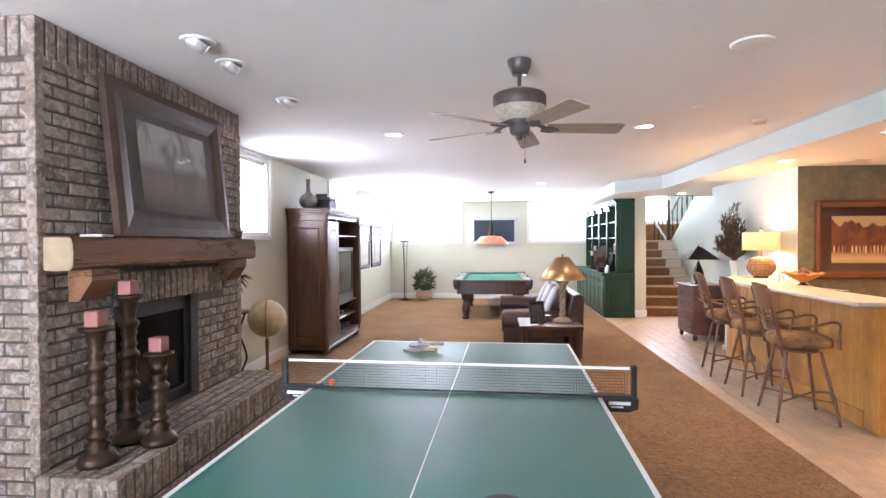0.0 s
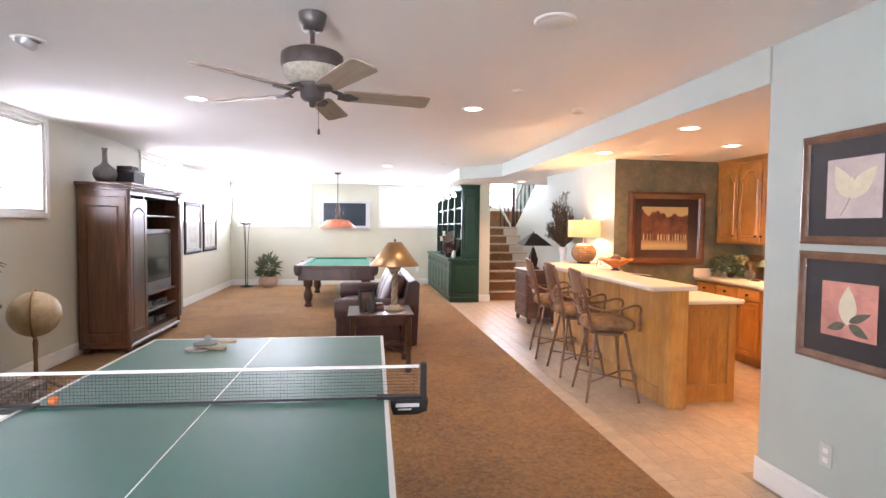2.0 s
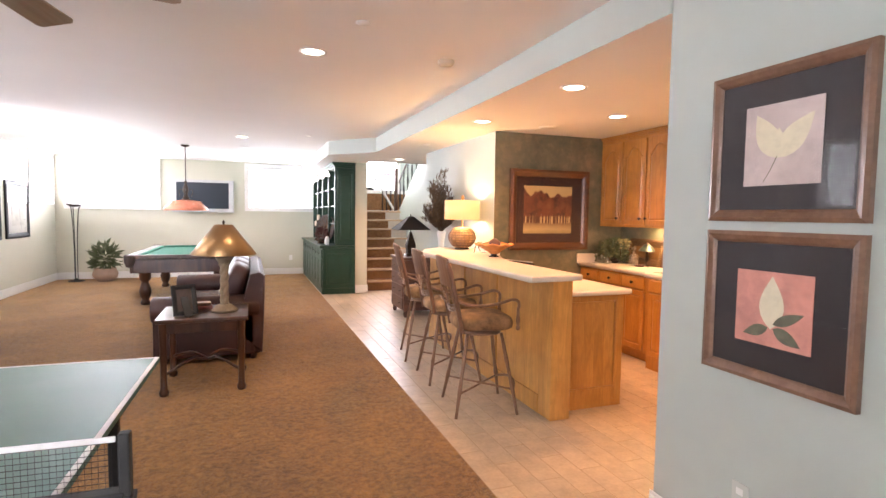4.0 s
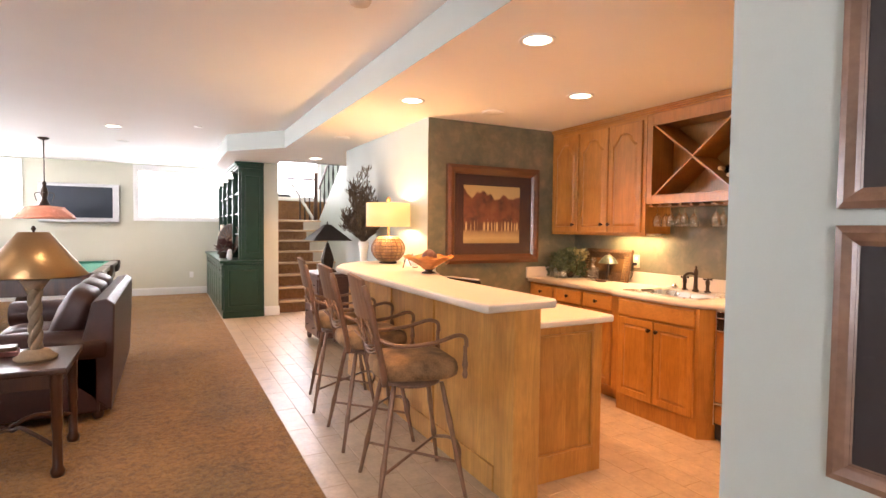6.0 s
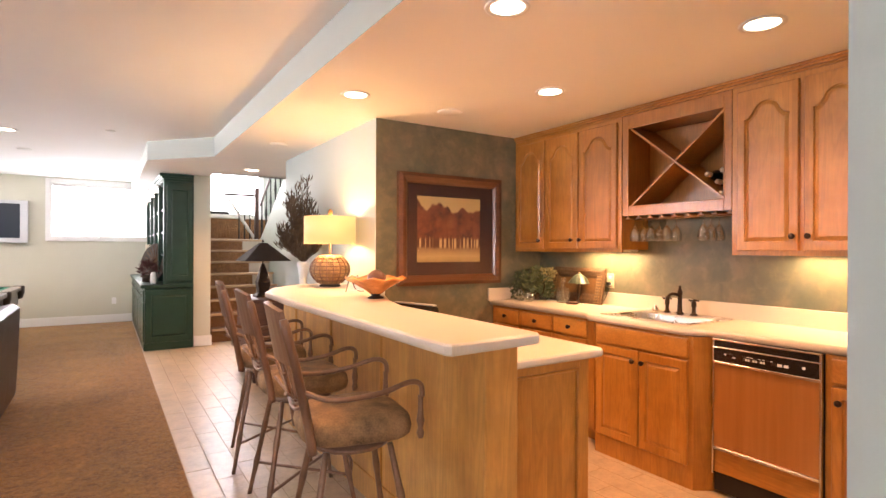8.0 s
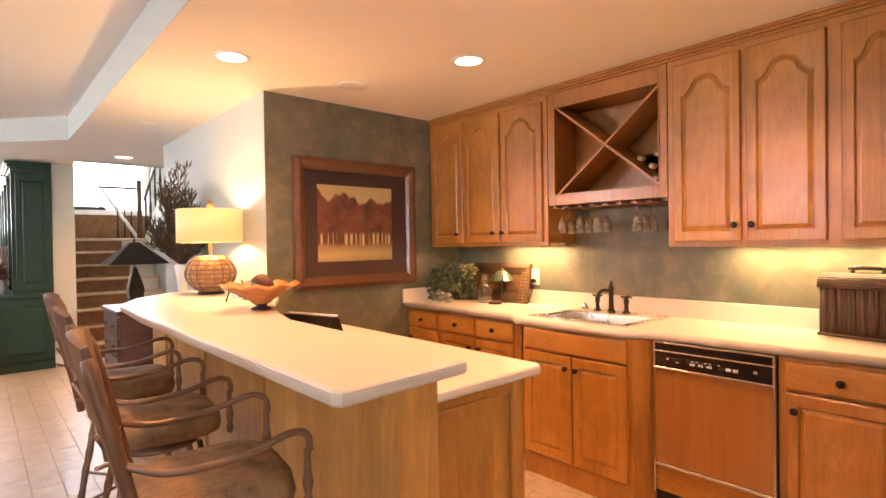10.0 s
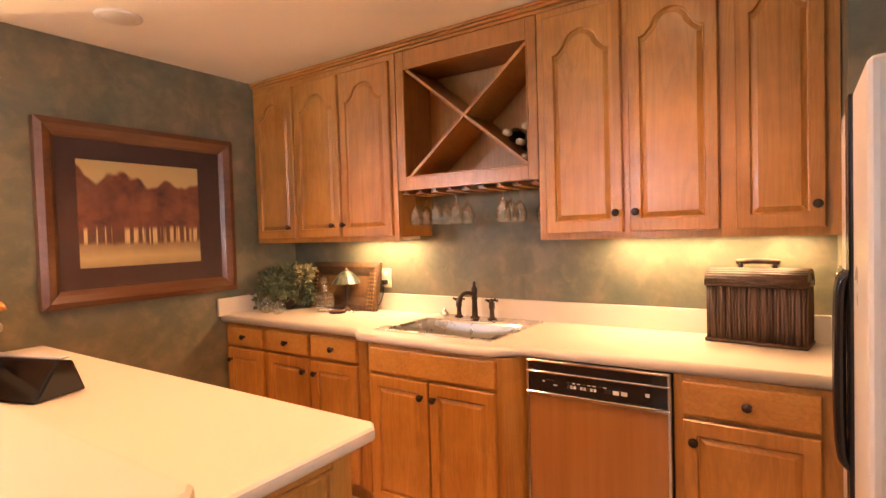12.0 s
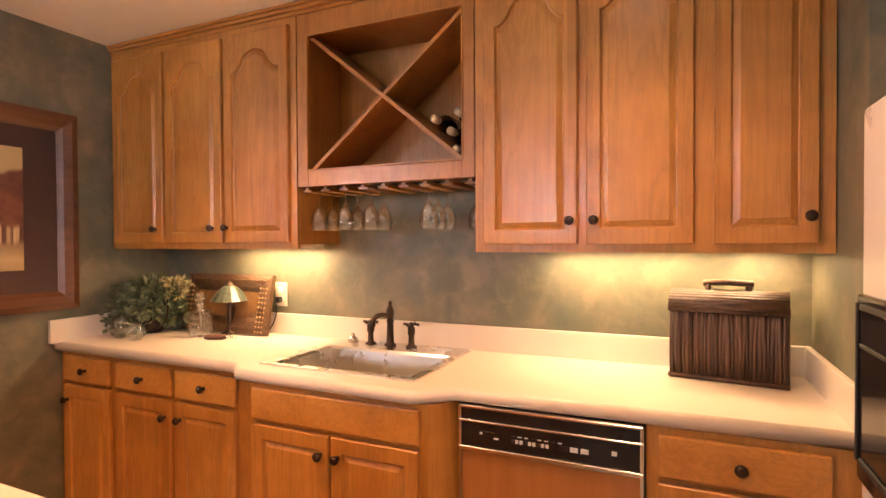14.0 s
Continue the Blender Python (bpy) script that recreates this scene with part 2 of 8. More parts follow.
M_THINGLASS = thin_glass("thin_blown_glass", 2.3)
M_CUTGLASS = thin_glass("cut_glass", 3.6, 0.12)
M_PICGLASS = glass("picture_glass", ior=1.16)
M_CANGLOW = glow("recessed_lamp_glow", (1.0, 0.84, 0.62), 9.0)


# ---- mesh helpers ----
def bm_new():
    return bmesh.new()


def box(bm, x0, y0, z0, x1, y1, z1, bevel=0.0, seg=1):
    vs = [bm.verts.new(p) for p in ((x0, y0, z0), (x1, y0, z0), (x1, y1, z0), (x0, y1, z0), (x0, y0, z1), (x1, y0, z1), (x1, y1, z1), (x0, y1, z1))]
    fs = [bm.faces.new([vs[i] for i in f]) for f in ((3, 2, 1, 0), (4, 5, 6, 7), (0, 1, 5, 4), (1, 2, 6, 5), (2, 3, 7, 6), (3, 0, 4, 7))]
    if bevel:
        es = list({e for f in fs for e in f.edges})
        bmesh.ops.bevel(bm, geom=es, offset=bevel, segments=seg, profile=0.6, affect="EDGES", clamp_overlap=True)
    return bm


def prism(bm, pts, z0, z1, bevel=0.0, seg=2):
    """A flat outline in x and y, from z0 up to z1."""
    a = [bm.verts.new((x, y, z0)) for x, y in pts]
    b = [bm.verts.new((x, y, z1)) for x, y in pts]
    n = len(pts)
    fs = [bm.faces.new(a[::-1]), bm.faces.new(b)]
    fs += [bm.faces.new((a[i], a[(i + 1) % n], b[(i + 1) % n], b[i])) for i in range(n)]
    bmesh.ops.recalc_face_normals(bm, faces=fs)
    if bevel:
        es = [e for f in fs[:2] for e in f.edges]
        bmesh.ops.bevel(bm, geom=es, offset=bevel, segments=seg, profile=0.6, affect="EDGES", clamp_overlap=True)
    return bm


def lathe(bm, prof, n=24, at=(0, 0, 0), m=None):
    """Turns (radius, height) pairs round the upright axis at a point."""
    rings = []
    for r, z in prof:
        ring = []
        for k in range(n if r > 1e-5 else 1):
            a = 2 * math.pi * k / n
            p = Vector((r * math.cos(a), r * math.sin(a), z))
            p = (m @ p if m else p) + Vector(at)
            ring.append(bm.verts.new(p))
        rings.append(ring)
    for a, b in zip(rings, rings[1:]):
        for k in range(n):
            q = [a[k % len(a)], a[(k + 1) % len(a)], b[(k + 1) % len(b)], b[k % len(b)]]
            q = list(dict.fromkeys(q))
            if len(q) > 2:
                f = bm.faces.new(q)
                f.smooth = True
    return bm


def tube(bm, pts, r, n=8, closed=False):
    """A round bar along points; r is one radius or one for each point."""
    pts = [Vector(p) for p in pts]
    rs = r if isinstance(r, (list, tuple)) else [r] * len(pts)
    rings, side = [], None
    for i, p in enumerate(pts):
        if closed:
            d = pts[(i + 1) % len(pts)] - pts[i - 1]
        else:
            d = pts[min(i + 1, len(pts) - 1)] - pts[max(i - 1, 0)]
        d.normalize()
        if side is None or abs(side.dot(d)) > 0.98:
            side = d.orthogonal().normalized()
        side = (side - d * side.dot(d)).normalized()
        up = d.cross(side)
        rings.append([bm.verts.new(p + (side * math.cos(2 * math.pi * k / n) + up * math.sin(2 * math.pi * k / n)) * rs[i]) for k in range(n)])
    pairs = list(zip(rings, rings[1:])) + ([(rings[-1], rings[0])] if closed else [])
    for a, b in pairs:
        for k in range(n):
            bm.faces.new((a[k], a[(k + 1) % n], b[(k + 1) % n], b[k])).smooth = True
    if not closed:
        bm.faces.new(rings[0][::-1])
        bm.faces.new(rings[-1])
    return bm


def bend(pts, steps=6):
    """A smooth line through points (Catmull-Rom)."""
    pts = [Vector(p) for p in pts]
    ext = [2 * pts[0] - pts[1]] + pts + [2 * pts[-1] - pts[-2]]
    out = []
    for a, b, c, d in zip(ext, ext[1:], ext[2:], ext[3:]):
        for k in range(steps):
            t = k / steps
            out.append(0.5 * ((2 * b) + (c - a) * t + (2 * a - 5 * b + 4 * c - d) * t * t + (3 * b - a - 3 * c + d) * t ** 3))
    return out + [pts[-1]]


def mesh_of(name, bm, material):
    me = bpy.data.meshes.new(name)
    bmesh.ops.recalc_face_normals(bm, faces=bm.faces)
    bm.normal_update()
    bm.to_mesh(me)
    bm.free()
    me.materials.append(material)
    return me


def thing(name, at, label, category, group="", kind="", turn=0):
    ob = new(name)
    ob.empty_display_size = 0.1
    ob.matrix_basis = pose(*at, 0, 0, turn)
    return tagged(ob, label, category, group, kind)


def part(name, bm, material, parent, label=""):
    ob = new(name, mesh_of(name, bm, material))
    ob.parent = parent
    if label:
        ob["label"] = label
    return ob


def solid(name, bm, material, label, category, group="", kind=""):
    return tagged(new(name, mesh_of(name, bm, material)), label, category, group, kind)


def structure(name, bm, material, label, category):
    return solid(name, bm, material, label, category, kind="structure")


def wall_x(name, x0, x1, y0, y1, z0, z1, holes, material, label):
    """A wall that runs along y, with openings (y0, y1, z0, z1) through it."""
    bm, at = bm_new(), y0
    for a, b, c, d in sorted(holes):
        box(bm, x0, at, z0, x1, a, z1)
        box(bm, x0, a, z0, x1, b, c)
        box(bm, x0, a, d, x1, b, z1)
        at = b
    box(bm, x0, at, z0, x1, y1, z1)
    return structure(name, bm, material, label, "wall")


def wall_y(name, y0, y1, x0, x1, z0, z1, holes, material, label):
    bm, at = bm_new(), x0
    for a, b, c, d in sorted(holes):
        box(bm, at, y0, z0, a, y1, z1)
        box(bm, a, y0, z0, b, y1, c)
        box(bm, a, y0, d, b, y1, z1)
        at = b
    box(bm, at, y0, z0, x1, y1, z1)
    return structure(name, bm, material, label, "wall")


# ---- the large structure ----
floor_carpet = structure("floor_carpet", box(bm_new(), XL - 0.2, YN - 0.2, -0.12, 2.035, YF + 0.2, 0.0), M_CARPET, "brown cut-pile carpet over the whole games room", "carpet")
floor_kitchen = structure("floor_tiled", box(bm_new(), 2.035, YN - 0.2, -0.12, 6.2, YF + 0.4, -0.0045), M_GROUT, "floor of beige tiles with pale grout", "floor")

wall_x("wall_west", XL - 0.25, XL, YN, YF, 0, CEIL, [(a, b, *LWZ) for a, b in LWIN], M_WALL, "sage painted wall with small high basement windows")
wall_y("wall_north", YF, YF + 0.25, XL - 0.25, HX, 0, CEIL, [(a, b, *FWZ) for a, b in FWIN], M_WALL, "sage painted end wall with two high windows")
wall_y("wall_south", YN - 0.2, YN, XL - 0.25, XR + 0.2, 0, CEIL, [(-2.95, -0.85, 0.7, 2.4)], M_WALL, "plain sage painted end wall")
wall_x("wall_pictures", XR, XR + 0.2, YN, WEND, 0, CEIL, [], M_PALE, "pale green painted wall that ends at the kitchen")
wall_y("wall_kitchen_south", WEND - 0.12, WEND, XR + 0.2, 3.68, 0, KCEIL, [], M_FAUX, "olive faux-finished kitchen wall")
bm = bm_new()
box(bm, 3.56, 2.05, 0, 3.68, WEND - 0.12, KCEIL)
box(bm, 3.56, 1.93, 0, 5.33, 2.05, KCEIL)
box(bm, 4.56, 2.05, 0, KX, KS, KCEIL)
structure("wall_fridge_recess", bm, M_FAUX, "olive faux-finished recess round the refrigerator", "wall")
wall_x("wall_kitchen_east", KX, KX + 0.2, 2.05, KN + 0.15, 0, KCEIL, [], M_FAUX, "olive faux-finished wall behind the cabinets")
wall_y("wall_kitchen_north", KN, KN + 0.15, NX + 0.003, KX, 0, KCEIL, [], M_FAUX, "olive faux-finished wall behind the large picture")
wall_x("wall_lamp_side", NX, NX + 0.15, KN + 0.003, NY, 0, KCEIL, [], M_PALE, "cream painted wall lit by a lamp")
wall_x("wall_behind_hutch", HX, HX + 0.22, 10.5, YF + 0.25, 0, 5.0, [], M_WALL, "sage painted wall between hutch and stairs")
bm = bm_new()
box(bm, NX + 0.15, NY - 0.15, 0, 5.3, NY, KCEIL)
box(bm, 5.15, NY, 0, 5.3, YF + 0.25, 5.0)
structure("wall_stair_hall", bm, M_PALE, "cream painted walls of the stair hall", "wall")
wall_y("wall_stair_north", YF, YF + 0.25, HX + 0.22, 5.15, 0, 5.0, [(2.98, 4.4, 2.06, 3.9)], M_PALE, "cream wall above the stair landing with a bright window")

# ceilings and the dropped soffit
bm = bm_new()
prism(bm, [(XL - 0.25, YN - 0.2), (XR + 0.2, YN - 0.2), (XR + 0.2, WEND), (2.66, WEND), (2.643, 8.73), (2.03, 9.43), (2.03, YF + 0.25), (XL - 0.25, YF + 0.25)], CEIL, CEIL + 0.15)
structure("ceiling", bm, M_CEIL, "smooth white painted ceiling of the games room", "ceiling")
bm = bm_new()
prism(bm, [(XR + 0.2, 1.9), (5.4, 1.9), (5.4, 10.2), (2.86, 10.2), (2.86, 10.5), (2.66, 10.5), (2.66, YF + 0.2), (2.03, YF + 0.2), (2.03, 9.43), (2.643, 8.73), (2.66, WEND), (XR + 0.2, WEND)], KCEIL, CEIL + 0.15)
structure("ceiling_kitchen", bm, M_CEIL, "lowered white painted ceiling and soffit over the kitchen", "ceiling")
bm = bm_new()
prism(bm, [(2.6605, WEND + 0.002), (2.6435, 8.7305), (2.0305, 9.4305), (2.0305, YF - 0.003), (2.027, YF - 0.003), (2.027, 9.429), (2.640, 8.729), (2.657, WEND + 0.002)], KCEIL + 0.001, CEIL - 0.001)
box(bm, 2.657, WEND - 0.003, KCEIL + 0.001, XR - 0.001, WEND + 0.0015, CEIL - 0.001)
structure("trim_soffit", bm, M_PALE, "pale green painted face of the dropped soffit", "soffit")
bm = bm_new()
box(bm, HX, 10.2, 4.9, 5.4, YF + 0.25, 5.0)
box(bm, 2.88, 10.05, KCEIL, 5.3, 10.2, 4.9)
structure("ceiling_stairwell", bm, M_CEIL, "white ceiling high over the stairwell", "ceiling")


def baseboard(name, x0, y0, x1, y1):
    bm = bm_new()
    box(bm, x0, y0, 0, x1, y1, 0.13, 0.004)
    if x1 - x0 > y1 - y0:
        box(bm, x0, y0 + 0.002, 0.128, x1, y1 - 0.006, 0.15, 0.004)
    else:
        box(bm, x0 + 0.002, y0, 0.128, x1 - 0.006, y1, 0.15, 0.004)
    return structure(name, bm, M_TRIM, "white painted wooden baseboard", "baseboard")


baseboard("baseboard", XL, 3.9, XL + 0.016, YF)
baseboard("baseboard", XL, YN, XL + 0.016, 1.8)
baseboard("baseboard", XL, YF - 0.016, 2.04, YF)
baseboard("baseboard", XR - 0.016, YN, XR, WEND + 0.016)
baseboard("baseboard", XR, WEND, 3.66, WEND + 0.016)
baseboard("baseboard", NX - 0.016, 6.9, NX, NY)
baseboard("baseboard", HX, 10.484, HX + 0.236, 10.5)
baseboard("baseboard", NX, NY, 5.1, NY + 0.016)


# ---- windows ----
def window(name, m, w, h, watts, label):
    """A basement window in its own plane: x along the wall, z up, y into the room."""
    win = thing(name, (0, 0, 0), label, "window", kind="structure")
    win.matrix_basis = m
    bm = bm_new()
    for a in ((0, -0.2, 0, 0.035, 0.0, h), (w - 0.035, -0.2, 0, w, 0.0, h), (0.035, -0.2, 0, w - 0.035, 0.0, 0.035), (0.035, -0.2, h - 0.035, w - 0.035, 0.0, h), (w / 2 - 0.02, -0.19, 0.035, w / 2 + 0.02, -0.15, h - 0.035)):
        box(bm, *a, 0.003)
    part("window_frame", bm, M_TRIM, win)
    bm = bm_new()
    for a in ((-0.06, 0, -0.06, 0, 0.018, h + 0.05), (w, 0, -0.06, w + 0.06, 0.018, h + 0.05), (0, 0, h, w, 0.018, h + 0.05), (0, 0, -0.06, w, 0.03, 0)):
        box(bm, *a, 0.003)
    part("window_casing", bm, M_TRIM, win)
    pane = part("pane", box(bm_new(), 0.03, -0.18, 0.03, w - 0.03, -0.174, h - 0.03), M_GLASS, win)
    pane.visible_shadow = False
    n = int((h - 0.1) / 0.045)
    bm = bm_new()
    box(bm, 0.04, -0.075, -0.0012, w - 0.04, -0.04, 0.0012)
    me = mesh_of("slat", bm, M_TRIM)
    for k in range(n):
        s = new("slat", me)
        s.parent = win
        s.matrix_basis = pose(0, -0.0575, 0.06 + k * 0.045, 10, 0, 0) @ pose(0, 0.0575, 0)
    part("headrail", box(bm_new(), 0.037, -0.085, h - 0.075, w - 0.037, -0.035, h - 0.036, 0.003), M_TRIM, win)
    area_lamp("window_daylight", m @ pose(w / 2, -0.24, h / 2, 90, 0, 0), w, h, watts, DAY)
    return win


for i, (a, b) in enumerate(LWIN):
    window("window_%d" % (i + 1), pose(XL, b, LWZ[0], 0, 0, -90), b - a, LWZ[1] - LWZ[0], WINDOW_W * (b - a), "white framed high basement window with open blinds")
for i, (a, b) in enumerate(FWIN):
    window("window_%d" % (i + 4), pose(b, YF, FWZ[0], 0, 0, 180), b - a, FWZ[1] - FWZ[0], WINDOW_W * (b - a), "white framed high window with open blinds")
window("window_6", pose(4.4, YF, 2.06, 0, 0, 180), 1.42, 1.84, WINDOW_W * 3.8, "tall bright window over the stair landing")

window("window_7", pose(-2.95, YN, 0.7, 0, 0, 0), 2.1, 1.7, SOUTH_W, "wide white framed window behind the walker")


# ---- recessed lamps ----
def can(x, y, z, watts, colour, label="lit recessed ceiling lamp with a white ring"):
    t = thing("recessed_lamp", (x, y, z), label, "ceiling lamp", "recessed ceiling lamps")
    part("trim_ring", lathe(bm_new(), [(0.072, 0.0), (0.098, -0.002), (0.096, -0.008), (0.074, -0.006), (0.072, 0.0)], 28), M_TRIM, t)
    part("bulb", lathe(bm_new(), [(0.0, -0.003), (0.073, -0.003)], 24), M_CANGLOW, t)
    la = bpy.data.lights.new("can_light", "SPOT")
    la.energy, la.color, la.spot_size, la.spot_blend, la.shadow_soft_size = watts, colour, radians(128), 0.8, 0.06
    o = new("can_light", la)
    o.matrix_world = pose(x, y, z - 0.02)
    return t


for x, y in ((1.27, 4.72), (-1.16, 4.8), (0.73, 9.53), (0.74, 12.61)):
    can(x, y, CEIL, CAN_W, (1.0, 0.80, 0.58))
for x, y in ((3.05, 4.1), (4.12, 3.6), (3.02, 5.64), (4.05, 4.88), (3.24, 9.55)):
    can(x, y, KCEIL, CAN_KITCHEN_W * (0.75 if x > 4.1 else 1.3 if y > 9 else 1.0), WARM)


# ---- kitchen: cabinets ----
def inset(pts, d):
    """Moves a closed outline inwards by d (outline anticlockwise)."""
    n, out = len(pts), []
    for i in range(n):
        a, b, c = Vector(pts[i - 1]), Vector(pts[i]), Vector(pts[(i + 1) % n])
        e, f = (b - a).normalized(), (c - b).normalized()
        ne, nf = Vector((-e.y, e.x)), Vector((-f.y, f.x))
        k = (ne + nf)
        k = k / max(0.35, k.length_squared / 2)
        out.append(tuple(b + k * d))
    return out


def arch_rise(s):
    """Cathedral arch: short flat shoulder, a small cove, a cusp, then a broad round crown."""
    if s > 0.92:
        return 0.0
    if s > 0.60:
        u = (0.92 - s) / 0.32
        return 0.40 * u ** 1.5
    return 0.40 + 0.60 * (1 - (s / 0.60) ** 2) ** 0.62


def panel_door(w, h, arch=0.0, stile=0.044, rail=0.05, thick=0.02):
    """Raised-panel door: x along, z up, front towards -y; an arched top rail if arch is not 0."""
    n = 40 if arch else 2
    x0, x1, z0, z1 = stile, w - stile, rail, h - rail - arch - (0.028 if arch else 0.0)
    inner = [(x0, z0), (x1, z0)]
    outer = [(0, 0), (w, 0)]
    for k in range(n + 1 if arch else 2):
        s = 1 - 2 * k / (n if arch else 1)
        f = arch_rise(abs(s))
        x = (x0 + x1) / 2 + s * (x1 - x0) / 2
        inner.append((x, z1 + arch * f))
        outer.append((x if 0 < k < (n if arch else 1) else (w if s > 0 else 0), h))
    bm = bm_new()
    levels = [(outer, 0.0), (outer, -thick + 0.004), (inset(outer, 0.004), -thick), (inner, -thick), (inset(inner, 0.004), -thick + 0.009),
              (inset(inner, 0.007), -thick + 0.010), (inset(inner, 0.026), -thick + 0.001)]
    loops = [[bm.verts.new((x, y, z)) for x, z in pts] for pts, y in levels]
    for a, b in zip(loops, loops[1:]):
        for k in range(len(a)):
            bm.faces.new((a[k], a[(k + 1) % len(a)], b[(k + 1) % len(a)], b[k]))
    bm.faces.new(loops[-1])
    bm.faces.new(loops[0][::-1])
    return bm


def knob(parent, at, r=0.016):
    bm = lathe(bm_new(), [(0.0, 0.0), (0.009, 0.0), (0.006, 0.008), (0.007, 0.013), (r, 0.019), (r, 0.025), (r * 0.6, 0.031), (0, 0.032)], 14, m=Matrix.Rotation(radians(90), 3, "X"))
    o = part("knob", bm, M_KNOB, parent, "round dark bronze knob")
    o.location = at
    return o


def door(parent, y1, z0, y0, z1, arch, knob_at, front):
    """A door on a cabinet whose front looks to -x; y1 > y0."""
    d = part("door", panel_door(y1 - y0, z1 - z0, arch), M_MAPLE, parent)
    d.matrix_basis = pose(front, y1, z0, 0, 0, -90)
    if knob_at:
        knob(d, (y1 - knob_at[0], -0.02, knob_at[1] - z0))
    return d


def drawer(parent, y1, z0, y0, z1, front, with_knob=True):
    d = part("drawer_front", box(bm_new(), 0, -0.02, 0, y1 - y0, 0, z1 - z0, 0.006, 2), M_MAPLE_H, parent)
    d.matrix_basis = pose(front, y1, z0, 0, 0, -90)
    if with_knob:
        knob(d, ((y1 - y0) / 2, -0.02, (z1 - z0) / 2))
    return d


UP_F, UP_B, UP_T = 4.82, 5.128, 2.36


def upper_cabinet(y0, y1, z0, doors, label):
    c = thing("wall_cabinet", (0, 0, 0), label, "kitchen cabinet", "wall cabinets over the counter")
    bm = bm_new()
    box(bm, UP_F + 0.018, y0, z0 + 0.02, UP_B, y1, UP_T)
    part("body", bm, M_MAPLE, c)
    bm = bm_new()
    box(bm, UP_F, y0, z0, UP_F + 0.018, y1, z0 + 0.045)
    box(bm, UP_F, y0, UP_T - 0.05, UP_F + 0.018, y1, UP_T)
    edges = [y0] + [v for a, b, k in sorted(doors) for v in (a + 0.008, b - 0.008)] + [y1]
    for a, b in zip(edges[::2], edges[1::2]):
        box(bm, UP_F, a, z0 + 0.045, UP_F + 0.018, b, UP_T - 0.05)
    part("face_frame", bm, M_MAPLE, c)
    for a, b, k in doors:
        door(c, b, z0 + 0.028, a, 2.325, 0.092, (k, 1.462), UP_F)
    return c


upper_cabinet(4.932, 6.125, 1.365, [(5.735, 6.098, 5.785), (5.351, 5.718, 5.405), (4.967, 5.331, 5.317)], "honey maple wall cabinet with three arched doors")
upper_cabinet(3.034, 4.118, 1.355, [(3.749, 4.082, 3.773), (3.397, 3.721, 3.695), (3.075, 3.342, 3.099)], "honey maple wall cabinet with three tall arched doors")

wine = thing("wine_cabinet", (0, 0, 0), "maple wine rack cabinet with crossed shelves and bottles", "wine rack")
for nm, q in (("side", (UP_F + 0.02, 4.122, 1.66, UP_B, 4.14, UP_T)), ("side", (UP_F + 0.02, 4.91, 1.66, UP_B, 4.928, UP_T)), ("floor_board", (UP_F + 0.02, 4.14, 1.66, UP_B, 4.91, 1.69)),
              ("top_board", (UP_F + 0.02, 4.14, 2.275, UP_B, 4.91, UP_T)), ("back_board", (UP_B - 0.012, 4.14, 1.69, UP_B, 4.91, 2.275))):
    part(nm, box(bm_new(), *q), M_MAPLE_IN, wine)
bm = bm_new()
box(bm, UP_F, 4.122, 1.63, UP_F + 0.02, 4.172, UP_T, 0.002)
box(bm, UP_F, 4.872, 1.63, UP_F + 0.02, 4.928, UP_T, 0.002)
box(bm, UP_F, 4.172, 1.63, UP_F + 0.02, 4.872, 1.70, 0.002)
box(bm, UP_F, 4.172, 2.262, UP_F + 0.02, 4.872, UP_T, 0.002)
part("face_frame", bm, M_MAPLE, wine)
bm = bm_new()
for a in ((4.164, 1.694, 4.172, 2.268), (4.872, 1.694, 4.880, 2.268), (4.172, 1.694, 4.872, 1.702), (4.172, 2.260, 4.872, 2.268)):
    box(bm, UP_F - 0.005, a[0], a[1], UP_F - 0.0005, a[2], a[3], 0.002)
part("bead", bm, M_MAPLE_H, wine)
for sgn, shift in ((1, 0.0), (-1, 0.0)):
    d = Vector((0, 0.70 * sgn, 0.57)).normalized()
    for half in ((0,) if sgn > 0 else (-1, 1)):
        bm = bm_new()
        if half == 0:
            box(bm, 0, -0.449, -0.008, 0.27, 0.449, 0.008, 0.001)
        else:
            box(bm, 0.002, 0.009 if half > 0 else -0.449, -0.008, 0.27, 0.449 if half > 0 else -0.009, 0.008, 0.001)
        o = part("divider", bm, M_MAPLE, wine)
        o.matrix_basis = pose(UP_F + 0.022, 4.522, 1.981, math.degrees(math.atan2(0.57, 0.70)) * sgn)
for k in range(9):
    y = 4.15 + k * 0.094
    bm = bm_new()
    box(bm, UP_F + 0.03, y - 0.008, 1.618, UP_B - 0.02, y + 0.008, 1.63)
    box(bm, UP_F + 0.03, y - 0.022, 1.610, UP_B - 0.02, y + 0.022, 1.618)
    part("stemware_rail", bm, M_MAPLE_IN, wine)

M_FOIL = surface("cream_foil", (0.62, 0.50, 0.33), 0.4, 0.2)
